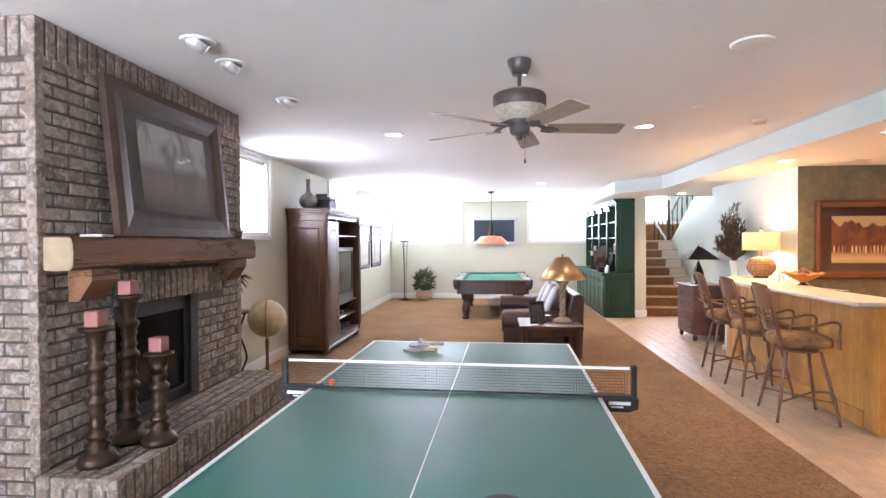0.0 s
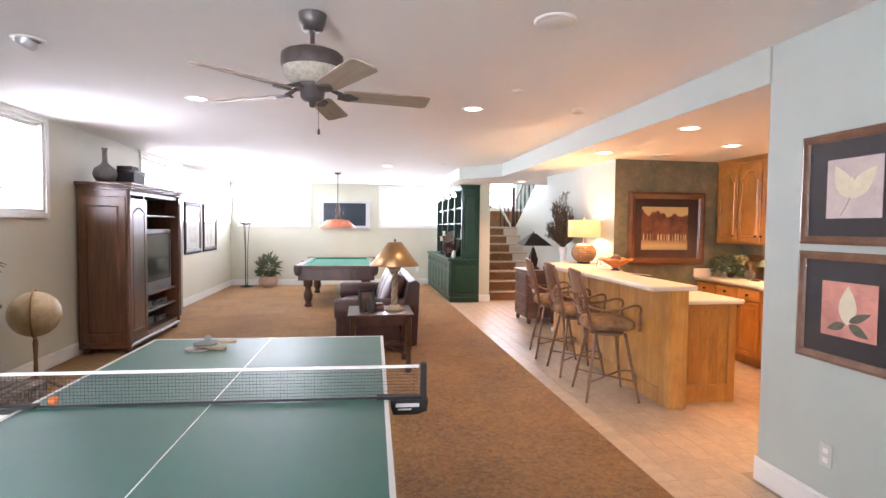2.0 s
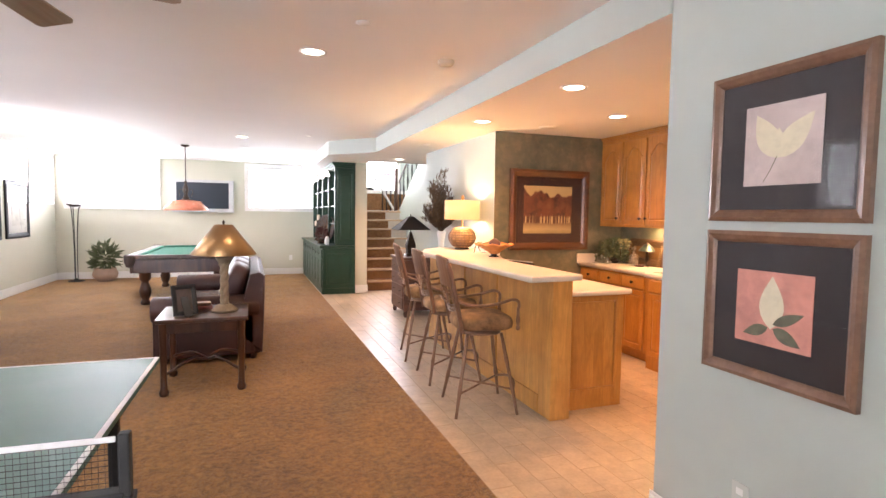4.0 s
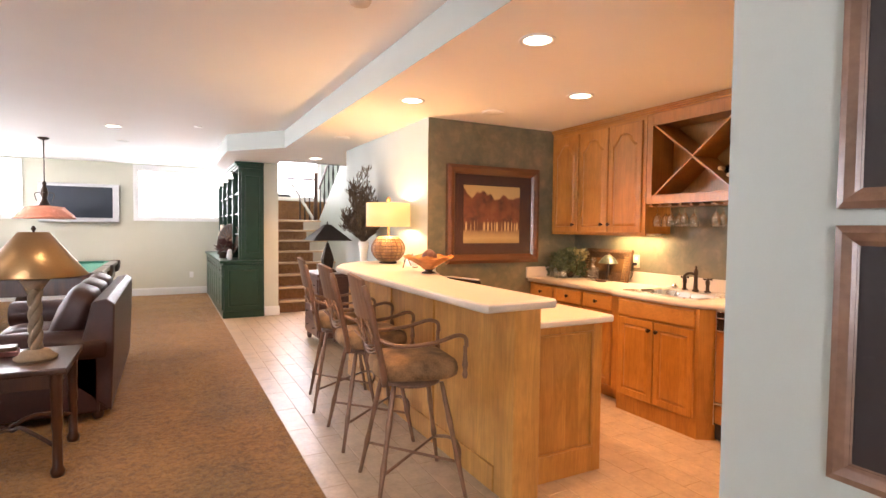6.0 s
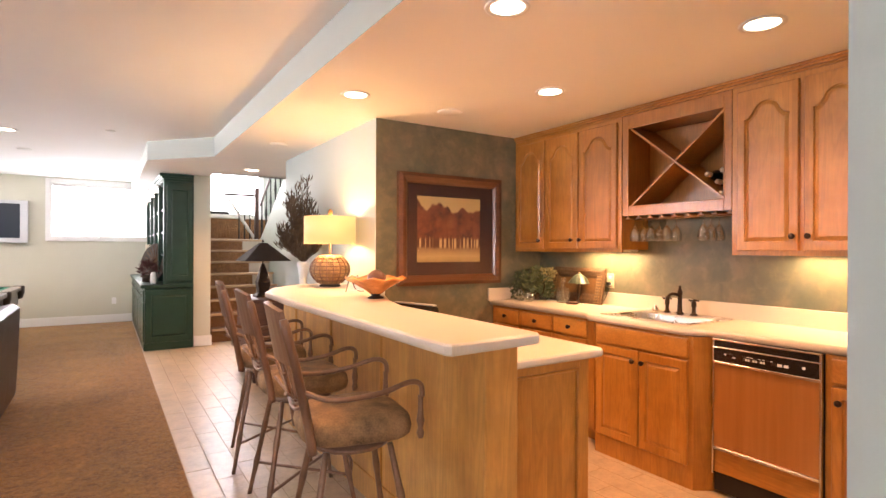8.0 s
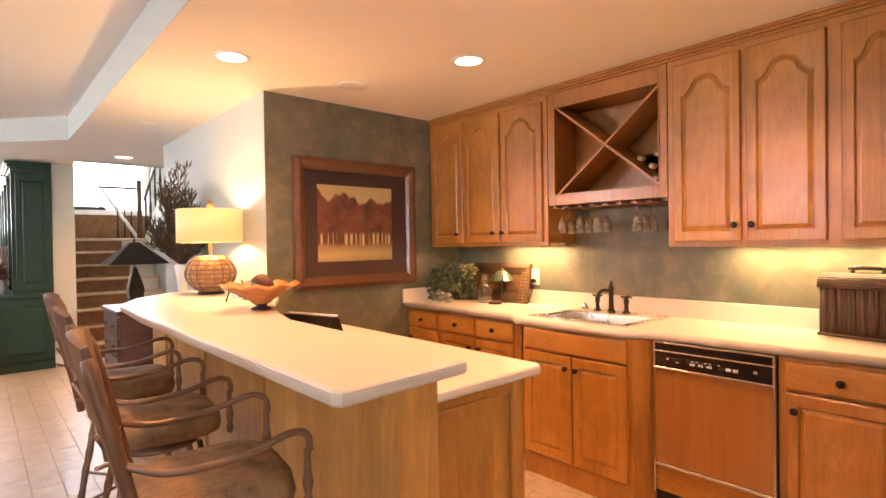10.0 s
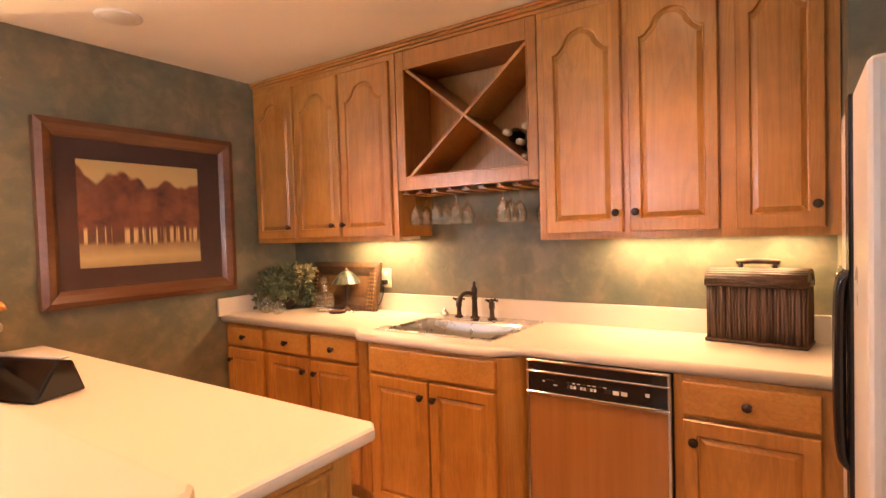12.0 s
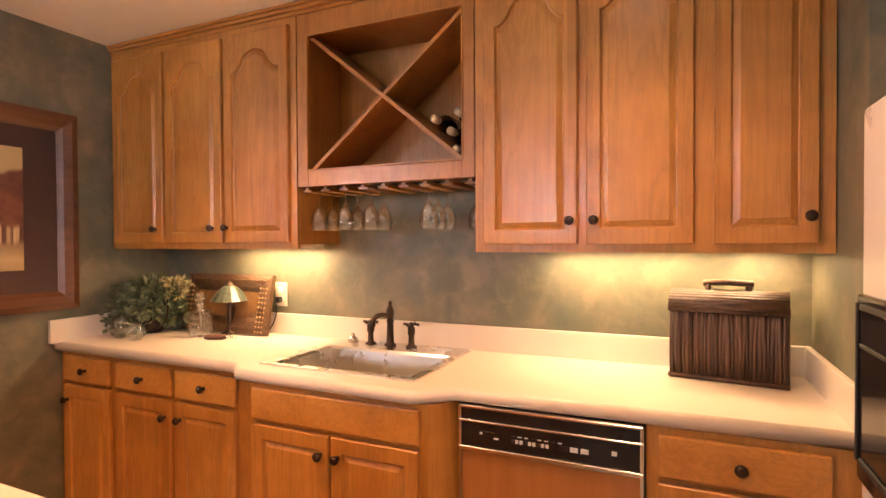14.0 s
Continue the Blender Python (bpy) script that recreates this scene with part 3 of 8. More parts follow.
for y, z in ((4.30, 1.868), (4.232, 1.815), (4.20, 1.885), (4.21, 1.742)):
    b = thing("wine_bottle", (UP_F + 0.03, y, z), "dark wine bottle with a cream capsule lying in the rack", "wine bottle", "bottles in the wine rack")
    r = Matrix.Rotation(radians(90), 3, "Y")
    part("bottle", lathe(bm_new(), [(0.0, 0.26), (0.036, 0.26), (0.037, 0.12), (0.034, 0.10), (0.015, 0.065), (0.014, 0.03)], 18, m=r), M_BLACK, b)
    part("capsule", lathe(bm_new(), [(0.0145, 0.05), (0.0155, 0.03), (0.0155, 0.003), (0.0, 0.0)], 16, m=r), M_FOIL, b)


def hanging_glass(x, y):
    """A stemmed glass hung upside down by its foot, 0.19 m tall."""
    t = thing("wine_glass", (x, y, 1.612), "clear stemmed wine glass hanging upside down", "wine glass", "glasses under the wine rack")
    prof = [(0.006, -0.004), (0.0042, -0.03), (0.005, -0.052), (0.013, -0.066), (0.024, -0.084), (0.034, -0.106), (0.0385, -0.130), (0.037, -0.150), (0.033, -0.166)]
    part("glass", lathe(bm_new(), [(0.0, 0.006), (0.03, 0.004), (0.031, 0.002)] + prof + [(r - 0.0012, z) for r, z in prof[:3:-1]] + [(0.0, -0.058)], 20), M_THINGLASS, t)
    return t


for x, y in ((4.89, 4.868), (5.01, 4.885), (4.89, 4.734), (5.01, 4.752), (4.89, 4.608), (5.01, 4.616), (4.88, 4.335), (4.96, 4.333), (5.04, 4.325), (5.01, 4.18)):
    hanging_glass(x, y)

bm = bm_new()
for (d, z0, z1) in ((0.0, 2.362, 2.378), (0.012, 2.378, 2.394), (0.022, 2.394, 2.408)):
    box(bm, UP_F - 0.004 - d, 3.04, z0, UP_F + 0.03, KN - 0.003, z1, 0.003)
solid("crown_moulding", bm, M_MAPLE_H, "stepped honey maple crown moulding along the cabinets", "crown moulding")

# base cabinets
BF = 4.56
base_l = thing("base_cabinet", (0, 0, 0), "honey maple base cabinet with three drawers and doors", "kitchen cabinet", "base cabinets")
bm = bm_new()
box(bm, BF + 0.002, 4.955, 0.10, UP_B, 6.128, 0.885)
box(bm, BF + 0.07, 4.955, 0, UP_B, 6.128, 0.10)
part("body", bm, M_MAPLE, base_l)
for a, b in ((5.765, 6.085), (5.375, 5.715), (5.015, 5.345)):
    drawer(base_l, b, 0.752, a, 0.868, BF)
for a, b, k in ((5.765, 6.085, 6.055), (5.375, 5.715, 5.405), (5.015, 5.345, 5.315)):
    door(base_l, b, 0.125, a, 0.733, 0.0, (k, 0.665), BF)

sink_cab = thing("sink_cabinet", (0, 0, 0), "honey maple sink cabinet that juts forward with canted sides", "kitchen cabinet", "base cabinets")
bm = bm_new()
prism(bm, [(5.12, 4.95), (4.57, 4.95), (4.475, 4.87), (4.475, 4.15), (4.57, 4.085), (5.12, 4.085)], 0.0, 0.70)
prism(bm, [(4.57, 4.95), (4.475, 4.87), (4.475, 4.15), (4.57, 4.085), (4.58, 4.2), (4.58, 4.87)], 0.70, 0.885)
part("body", bm, M_MAPLE, sink_cab)
drawer(sink_cab, 4.85, 0.758, 4.175, 0.872, 4.475, False)
door(sink_cab, 4.845, 0.135, 4.515, 0.742, 0.0, (4.545, 0.675), 4.475)
door(sink_cab, 4.505, 0.135, 4.178, 0.742, 0.0, (4.475, 0.675), 4.475)

base_r = thing("base_cabinet", (0, 0, 0), "honey maple base cabinet with one drawer and one door", "kitchen cabinet", "base cabinets")
bm = bm_new()
box(bm, BF + 0.002, 3.033, 0.10, UP_B, 3.522, 0.885)
box(bm, BF + 0.07, 3.033, 0, UP_B, 3.522, 0.10)
part("body", bm, M_MAPLE, base_r)
drawer(base_r, 3.49, 0.752, 3.10, 0.868, BF)
door(base_r, 3.49, 0.125, 3.10, 0.735, 0.0, (3.455, 0.665), BF)

# dishwasher
dw = thing("dishwasher", (0, 0, 0), "built-in dishwasher with wood door panel and black controls", "dishwasher")
part("body", box(bm_new(), 4.56, 3.525, 0.02, 5.1, 4.072, 0.88), M_MATTBLACK, dw)
part("door_panel", box(bm_new(), 4.536, 3.535, 0.275, 4.56, 4.062, 0.745, 0.002), wood("dishwasher_panel_wood", (0.33, 0.135, 0.035), (0.50, 0.235, 0.08), (1, 1, 0.05), 0.3, 7, 0.05, 0.3), dw)
part("lower_panel", box(bm_new(), 4.542, 3.535, 0.13, 4.56, 4.062, 0.258, 0.002), M_MAPLE_H, dw)
part("toe_kick", box(bm_new(), 4.60, 3.53, 0.0, 4.62, 4.068, 0.115), M_MATTBLACK, dw)
ctl = part("control_panel", box(bm_new(), 4.532, 3.53, 0.758, 4.56, 4.068, 0.884, 0.004, 2), M_BLACK, dw, "glossy black control panel")
bm = bm_new()
for z0, z1 in ((0.745, 0.759), (0.835, 0.842), (0.877, 0.886)):
    box(bm, 4.526, 3.528, z0, 4.545, 4.07, z1, 0.002)
box(bm, 4.53, 3.526, 0.12, 4.552, 3.536, 0.88, 0.001)
box(bm, 4.53, 4.062, 0.12, 4.552, 4.072, 0.88, 0.001)
box(bm, 4.53, 3.536, 0.258, 4.552, 4.062, 0.274, 0.002)
part("chrome_trim", bm, M_CHROME, dw)
M_PRINT = surface("pale_print", (0.55, 0.55, 0.52), 0.5)
for i, (y, z, w, h) in enumerate([(3.985, 0.808, 0.03, 0.003), (4.0, 0.80, 0.008, 0.006), (3.955, 0.79, 0.014, 0.004)] + [(3.90 - 0.013 * k, 0.787, 0.009, 0.011) for k in range(9)]
                                 + [(3.755 - 0.03 * k, 0.787, 0.022, 0.014) for k in range(3)] + [(3.90 - 0.02 * k, 0.806, 0.012, 0.003) for k in range(8)] + [(3.61, 0.795, 0.014, 0.012)]):
    part("button", box(bm_new(), 4.5305, y - w, z, 4.532, y, z + h), M_PRINT if i % 3 else M_KNOB, ctl)

# worktop with sink
top = thing("worktop", (0, 0, 0), "cream solid worktop with a bowed front at the sink", "worktop")
T0, T1 = 0.888, 0.93
bm = bm_new()
prism(bm, [(5.108, KN - 0.003), (4.545, KN - 0.003), (4.545, 5.0), (4.497, 4.95), (5.108, 4.95)][::-1], T0, T1)
prism(bm, [(4.497, 4.95), (4.475, 4.925), (4.463, 4.25), (4.575, 4.25), (4.575, 4.95)], T0, T1)
prism(bm, [(5.075, 4.25), (5.108, 4.25), (5.108, 4.95), (5.075, 4.95)], T0, T1)
prism(bm, [(4.575, 4.895), (5.075, 4.895), (5.075, 4.95), (4.575, 4.95)], T0, T1)
prism(bm, [(4.463, 4.25), (4.462, 4.20), (4.548, 4.085), (4.565, KS + 0.003), (5.108, KS + 0.003), (5.108, 4.25)], T0, T1)
part("slab", bm, M_COUNTER, top)
part("front_edge", tube(bm_new(), [(4.545, KN - 0.003, 0.909), (4.545, 5.0, 0.909), (4.475, 4.925, 0.909), (4.462, 4.20, 0.909), (4.548, 4.085, 0.909), (4.565, KS + 0.003, 0.909)], 0.0208, 12), M_COUNTER, top)
bm = bm_new()
box(bm, 5.108, KS + 0.02, 0.92, 5.128, KN - 0.02, 1.035, 0.004, 2)
box(bm, 4.50, KN - 0.022, 0.925, 5.128, KN - 0.003, 1.035, 0.004, 2)
box(bm, 4.50, KS + 0.003, 0.925, 5.128, KS + 0.022, 1.035, 0.004, 2)
part("backsplash", bm, M_COUNTER, top)

sink = thing("sink", (0, 0, 0), "square stainless steel sink set in the worktop", "sink")
bm = bm_new()
for a in ((4.552, 4.235, 4.580, 4.90), (4.94, 4.235, 5.095, 4.90), (4.580, 4.235, 4.94, 4.270), (4.580, 4.850, 4.94, 4.90)):
    box(bm, a[0], a[1], 0.928, a[2], a[3], 0.937)
part("rim", bm, M_SINK, sink)
bm = bm_new()
ring = [[(4.580 + q, 4.270 + q), (4.94 - q, 4.270 + q), (4.94 - q, 4.850 - q), (4.580 + q, 4.850 - q)] for q in (0.0, 0.008, 0.018, 0.05)]
loops = [[bm.verts.new((x, y, z)) for x, y in r] for r, z in zip(ring, (0.9365, 0.926, 0.79, 0.765))]
for a, b in zip(loops, loops[1:]):
    for k in range(4):
        bm.faces.new((a[k], b[k], b[(k + 1) % 4], a[(k + 1) % 4]))
bm.faces.new(loops[-1])
part("bowl", bm, M_SINK, sink)
part("drain", lathe(bm_new(), [(0.04, 0.767), (0.038, 0.77), (0.0, 0.768)], 18, (4.77, 4.56, 0)), M_KNOB, sink)

tap = thing("kitchen_tap", (5.03, 4.60, 0.937), "oil-rubbed bronze bridge tap with two cross handles", "tap")
bm = lathe(bm_new(), [(0.0, 0), (0.027, 0), (0.027, 0.006), (0.017, 0.014), (0.014, 0.10), (0.018, 0.108), (0.013, 0.116), (0.017, 0.135), (0.018, 0.155), (0.011, 0.17), (0.007, 0.178), (0.010, 0.186), (0.006, 0.196), (0, 0.20)], 18)
part("column", bm, M_KNOB, tap)
part("spout", tube(bm_new(), bend([(0, 0, 0.125), (-0.03, 0.012, 0.138), (-0.062, 0.026, 0.138), (-0.085, 0.035, 0.12), (-0.09, 0.037, 0.095)], 5), [0.011] * 16 + [0.014] * 5, 10), M_KNOB, tap)
for y, n in ((0.10, "sprayer"), (-0.105, "lever")):
    h = part(n, lathe(bm_new(), [(0, 0), (0.025, 0), (0.025, 0.005), (0.014, 0.012), (0.012, 0.05), (0.017, 0.06), (0.016, 0.085), (0.009, 0.095), (0.009, 0.105), (0, 0.112)], 16), M_KNOB, tap)
    h.location = (0, y, 0)
    bm = bm_new()
    tube(bm, [(-0.035, 0, 0.10), (-0.03, 0, 0.10), (0.03, 0, 0.10), (0.035, 0, 0.10)], [0.008, 0.005, 0.005, 0.008], 8)
    tube(bm, [(0, -0.035, 0.10), (0, -0.03, 0.10), (0, 0.03, 0.10), (0, 0.035, 0.10)], [0.008, 0.005, 0.005, 0.008], 8)
    part("cross_handle", bm, M_KNOB, h)
cap = thing("sink_stopper", (5.04, 4.80, 0.937), "small chrome air-gap cap on the sink rim", "cap")
part("cap", lathe(bm_new(), [(0, 0), (0.024, 0), (0.026, 0.012), (0.018, 0.024), (0.008, 0.028), (0.008, 0.04), (0, 0.042)], 18), M_CHROME, cap)

# lamps under the wall cabinets
for y, l, z in ((5.25, 0.55, 1.388), (3.62, 0.6, 1.378), (3.2, 0.22, 1.378)):
    u = thing("under_cabinet_lamp", (5.03, y, z), "slim lit lamp strip under the wall cabinet", "cabinet lamp", "lamps under the cabinets")
    part("housing", box(bm_new(), -0.04, -l / 2, -0.022, 0.04, l / 2, -0.003, 0.003), M_TRIM, u)
    area_lamp("strip_light", pose(5.03, y, z - 0.026), 0.06, l - 0.04, (7.4 if y > 5 else 5.4) * l / 0.5, (1.0, 0.64, 0.30))


# ---- refrigerator ----
M_FRIDGE = surface("almond_enamel", (0.74, 0.70, 0.64), 0.3, vary=0.02, fine=250, relief=0.08)
fr = thing("refrigerator", (0, 0, 0), "almond side-by-side refrigerator with a black dispenser", "refrigerator")
part("body", box(bm_new(), 3.82, 2.25, 0.02, 4.535, 2.945, 1.73, 0.01, 2), M_FRIDGE, fr)
part("door", box(bm_new(), 4.17, 2.95, 0.06, 4.53, 3.05, 1.70, 0.018, 3), M_FRIDGE, fr)
part("door", box(bm_new(), 3.825, 2.95, 0.06, 4.16, 3.05, 1.70, 0.018, 3), M_FRIDGE, fr)
part("hinge_cover", box(bm_new(), 4.42, 2.93, 1.70, 4.52, 2.98, 1.725, 0.006, 2), M_FRIDGE, fr)
disp = part("dispenser", box(bm_new(), 4.22, 3.045, 0.84, 4.515, 3.062, 1.27, 0.012, 3), M_BLACK, fr, "glossy black water and ice dispenser")
bm = bm_new()
for x0, x1, z0, z1 in ((4.19, 4.21, 0.885, 1.25), (4.475, 4.495, 0.885, 1.25), (4.21, 4.475, 1.235, 1.25), (4.21, 4.475, 0.885, 0.90), (4.21, 4.475, 1.15, 1.16)):
    box(bm, x0 + 0.03, 3.062, z0, x1, 3.068, z1, 0.002)
part("frame", bm, M_MATTBLACK, disp)
for x in (4.19, 4.14):
    h = part("handle", box(bm_new(), x - 0.016, 3.046, 0.10, x + 0.016, 3.060, 1.69, 0.005, 2), M_BLACK, fr)
    part("grip", tube(bm_new(), bend([(x, 3.056, 0.82), (x, 3.073, 0.86), (x, 3.077, 1.05), (x, 3.073, 1.24), (x, 3.056, 1.28)], 5), 0.012, 10), M_BLACK, h, "curved black grip")


# ---- the bar ----
bar = thing("bar_counter", (0, 0, 0), "birch-panelled bar with a raised cream top", "bar counter")
BX0, BX1 = 2.85, 3.005
part("core", box(bm_new(), BX0 + 0.018, 4.0, 0.0, BX1, 6.72, 1.035), M_BARWOOD, bar)
y = 4.16
while y < 6.7:
    part("board", box(bm_new(), BX0 + 0.004, y, 0.14, BX0 + 0.016, min(y + 0.1798, 6.72), 0.98), M_BARWOOD, bar)
    y += 0.18
part("end_post", box(bm_new(), BX0 - 0.004, 3.975, 0.0, BX1 + 0.003, 4.155, 1.035, 0.004), M_BARWOOD, bar)
for y in (4.88, 5.62, 6.36):
    part("batten", box(bm_new(), BX0 - 0.009, y, 0.14, BX0 + 0.012, y + 0.06, 0.98, 0.003), M_BARWOOD, bar)
part("base_rail", box(bm_new(), BX0 - 0.006, 4.158, 0.0, BX0 + 0.014, 6.72, 0.138, 0.006, 2), M_BARWOOD, bar)
part("top_rail", box(bm_new(), BX0 - 0.002, 4.158, 0.982, BX0 + 0.014, 6.72, 1.035, 0.003), M_BARWOOD, bar)
bm = bm_new()
prism(bm, [(2.56, 3.775), (2.965, 3.805), (2.985, 3.83), (2.985, 4.9), (3.06, 5.2), (3.22, 5.6), (NX - 0.004, 5.95), (NX - 0.004, 6.85), (3.0, 6.85), (2.72, 6.55), (2.575, 6.2), (2.545, 5.6), (2.545, 3.8)], 1.036, 1.078, 0.017, 3)
part("bar_top", bm, M_COUNTER, bar, "raised cream top with a rounded edge")

low = thing("bar_cabinet", (0, 0, 0), "maple cabinet behind the bar with a lower cream counter", "kitchen cabinet")
bm = bm_new()
box(bm, BX1 + 0.006, 4.135, 0.0, 3.56, 6.0, 0.885)
part("body", bm, M_MAPLE, low)
bm = bm_new()
for a in ((BX1 + 0.006, 0.0, 3.03, 0.885), (3.50, 0.0, 3.565, 0.885), (3.03, 0.0, 3.5, 0.15), (3.03, 0.83, 3.5, 0.885)):
    box(bm, a[0], 4.11, a[1], a[2], 4.134, a[3], 0.003)
part("end_frame", bm, M_MAPLE, low)
for k in range(5):
    part("board", box(bm_new(), 3.0302 + k * 0.0936, 4.124, 0.152, 3.03 + (k + 1) * 0.0936, 4.1345, 0.828), M_MAPLE, low)
bm = bm_new()
for a in ((3.03, 0.15, 3.042, 0.83), (3.488, 0.15, 3.5, 0.83), (3.042, 0.15, 3.488, 0.162), (3.042, 0.818, 3.488, 0.83)):
    box(bm, a[0], 4.106, a[1], a[2], 4.124, a[3], 0.003)
part("moulding", bm, M_MAPLE, low)
bm = bm_new()
prism(bm, [(BX1 + 0.006, 4.03), (3.57, 4.03), (3.60, 4.06), (3.60, KN - 0.004), (BX1 + 0.006, KN - 0.004)], 0.887, 0.925, 0.016, 3)
part("counter_top", bm, M_COUNTER, low)


# ---- fireplace ----
CHX, CH0, CH1, HTH = -2.31, 1.84, 3.86, 0.45
fire = thing("fireplace", (0, 0, 0), "grey-brown brick fireplace with a black firebox", "fireplace")
FB0, FB1, FBT = 2.36, 3.205, 1.18
for a in ((CH0 + 0.006, 0, FB0, CEIL - 0.001), (FB1, 0, CH1 - 0.006, CEIL - 0.001), (FB0, 0, FB1, HTH), (FB0, FBT, FB1, CEIL - 0.001)):
    part("mortar_core", box(bm_new(), XL + 0.002, a[0], a[1], CHX - 0.006, a[2], a[3]), M_MORTAR, fire)


def brick_mesh(l, h, d):
    """A brick with worn front edges: x along, z up, front at y = 0, back at y = d."""
    bm = bm_new()
    c = 0.004
    f = [bm.verts.new(p) for p in ((c, 0, c), (l - c, 0, c), (l - c, 0, h - c), (c, 0, h - c))]
    g = [bm.verts.new(p) for p in ((0, c, 0), (l, c, 0), (l, c, h), (0, c, h))]
    k = [bm.verts.new(p) for p in ((0, d, 0), (l, d, 0), (l, d, h), (0, d, h))]
    bm.faces.new(f)
    for a, b in ((f, g), (g, k)):
        for i in range(4):
            bm.faces.new((a[i], b[i], b[(i + 1) % 4], a[(i + 1) % 4]))
    return mesh_of("brick", bm, M_BRICK)


ME_BRICK, ME_SOLDIER = brick_mesh(0.193, 0.056, 0.05), brick_mesh(0.056, 0.19, 0.05)
loose = []


def lay(parent, me, m, sx=1.0, single=True):
    if single:
        o = new("brick", me)
        o.parent = parent
        o.matrix_basis = m @ Matrix.Diagonal((sx, 1, 1, 1))
    else:
        loose.append((me, m @ Matrix.Diagonal((sx, 1, 1, 1))))


rng = random.Random(5)


def courses(parent, m, length, z0, z1, blocked, single_below):
    """Running bond on a face: m takes (along, 0, up) to the wall; blocked says where no brick goes."""
    row, z = 0, z0
    while z < z1 - 0.03:
        x = 0.0
        first = 0.0965 if row % 2 else 0.193
        while x < length - 0.012:
            l = min(first if x == 0.0 else 0.193, length - x)
            spans = [(x, x + l)]
            for a, b, c, d in blocked:
                if z + 0.05 > c and z < d:
                    nxt = []
                    for p, q in spans:
                        if q <= a or p >= b:
                            nxt.append((p, q))
                        else:
                            nxt += [(p, a - 0.005)] if a - 0.005 > p else []
                            nxt += [(b + 0.005, q)] if q > b + 0.005 else []
                    spans = nxt
            for p, q in spans:
                if q - p > 0.025:
                    lay(parent, ME_BRICK, m @ pose(p, rng.uniform(-0.003, 0.003), z, 0, 0, rng.uniform(-0.4, 0.4)), (q - p) / 0.193, z < single_below)
            x += l + 0.0105
        z += 0.067
        row += 1


front_m = Matrix(((0, -1, 0, CHX), (1, 0, 0, CH0), (0, 0, 1, 0), (0, 0, 0, 1)))
side_m = pose(XL, CH0, 0)
far_m = Matrix(((-1, 0, 0, CHX), (0, -1, 0, CH1), (0, 0, 1, 0), (0, 0, 0, 1)))
courses(fire, front_m, CH1 - CH0, HTH + 0.006, 2.43, [(FB0 - CH0, FB1 - CH0, 0, FBT), (2.34 - CH0, 3.56 - CH0, 1.17, 1.375)], 1.95)
courses(fire, side_m, CHX - XL, 0.006, 2.43, [], 1.95)
courses(fire, far_m, CHX - XL, 0.006, 2.43, [], 0.0)
for k in range(30):
    lay(fire, ME_SOLDIER, front_m @ pose(0.004 + k * 0.067, rng.uniform(-0.003, 0.003), 2.436), 1, False)
for k in range(10):
    lay(fire, ME_SOLDIER, side_m @ pose(0.014 + k * 0.067, rng.uniform(-0.003, 0.003), 2.436), 1, False)
for k in range(18):
    lay(fire, ME_SOLDIER, front_m @ pose(2.345 - CH0 + k * 0.067, rng.uniform(-0.004, 0.002), 1.181))
verts, faces = [], []
for me, m in loose:
    base = len(verts)
    verts += [tuple(m @ v.co) for v in me.vertices]
    faces += [tuple(base + i for i in p.vertices) for p in me.polygons]
me = bpy.data.meshes.new("brickwork")
me.from_pydata(verts, [], faces)
me.materials.append(M_BRICK)
bw = new("upper_brickwork", me)
bw.parent = fire
bw["kind"] = "stuff"
bm = bm_new()
for a in ((CHX - 0.10, FB0, HTH, CHX - 0.09, FB1, FBT), ):
    box(bm, *a)
part("firebox_glass", bm, M_BLACK, fire, "dark glass front of the firebox")
bm = bm_new()
for a in ((FB0, HTH, FB0 + 0.05, FBT), (FB1 - 0.05, HTH, FB1, FBT), (FB0 + 0.05, FBT - 0.10, FB1 - 0.05, FBT), (FB0 + 0.05, HTH, FB1 - 0.05, HTH + 0.08)):
    box(bm, CHX - 0.09, a[0], a[1], CHX - 0.06, a[2], a[3], 0.004)
part("firebox_frame", bm, M_MATTBLACK, fire)

hearth = thing("hearth", (0, 0, 0), "raised brick hearth in front of the fireplace", "hearth")
HX0, HX1, HY0, HY1 = CHX - 0.004, -1.895, 1.80, 3.9
part("mortar_bed", box(bm_new(), HX0, HY0 + 0.006, 0, HX1 - 0.006, HY1, HTH - 0.006), M_MORTAR, hearth)
hf = Matrix(((0, -1, 0, HX1), (1, 0, 0, HY0), (0, 0, 1, 0), (0, 0, 0, 1)))
hs = pose(HX0, HY0, 0)
for k in range(31):
    lay(hearth, ME_SOLDIER, hf @ pose(0.006 + k * 0.0675, rng.uniform(-0.003, 0.003), 0.257))
for k in range(6):
    lay(hearth, ME_SOLDIER, hs @ pose(0.015 + k * 0.071, rng.uniform(-0.003, 0.003), 0.257))
for r in range(3):
    for k in range(11):
        l = 0.193 if not (r % 2 and k == 0) else 0.0965
        lay(hearth, ME_BRICK, hf @ pose(0.006 + k * 0.203 - (0.1 if r % 2 and k else 0), 0, 0.05 + r * 0.067), min(l, HY1 - HY0 - 0.006 - k * 0.203 + (0.1 if r % 2 and k else 0)) / 0.193)
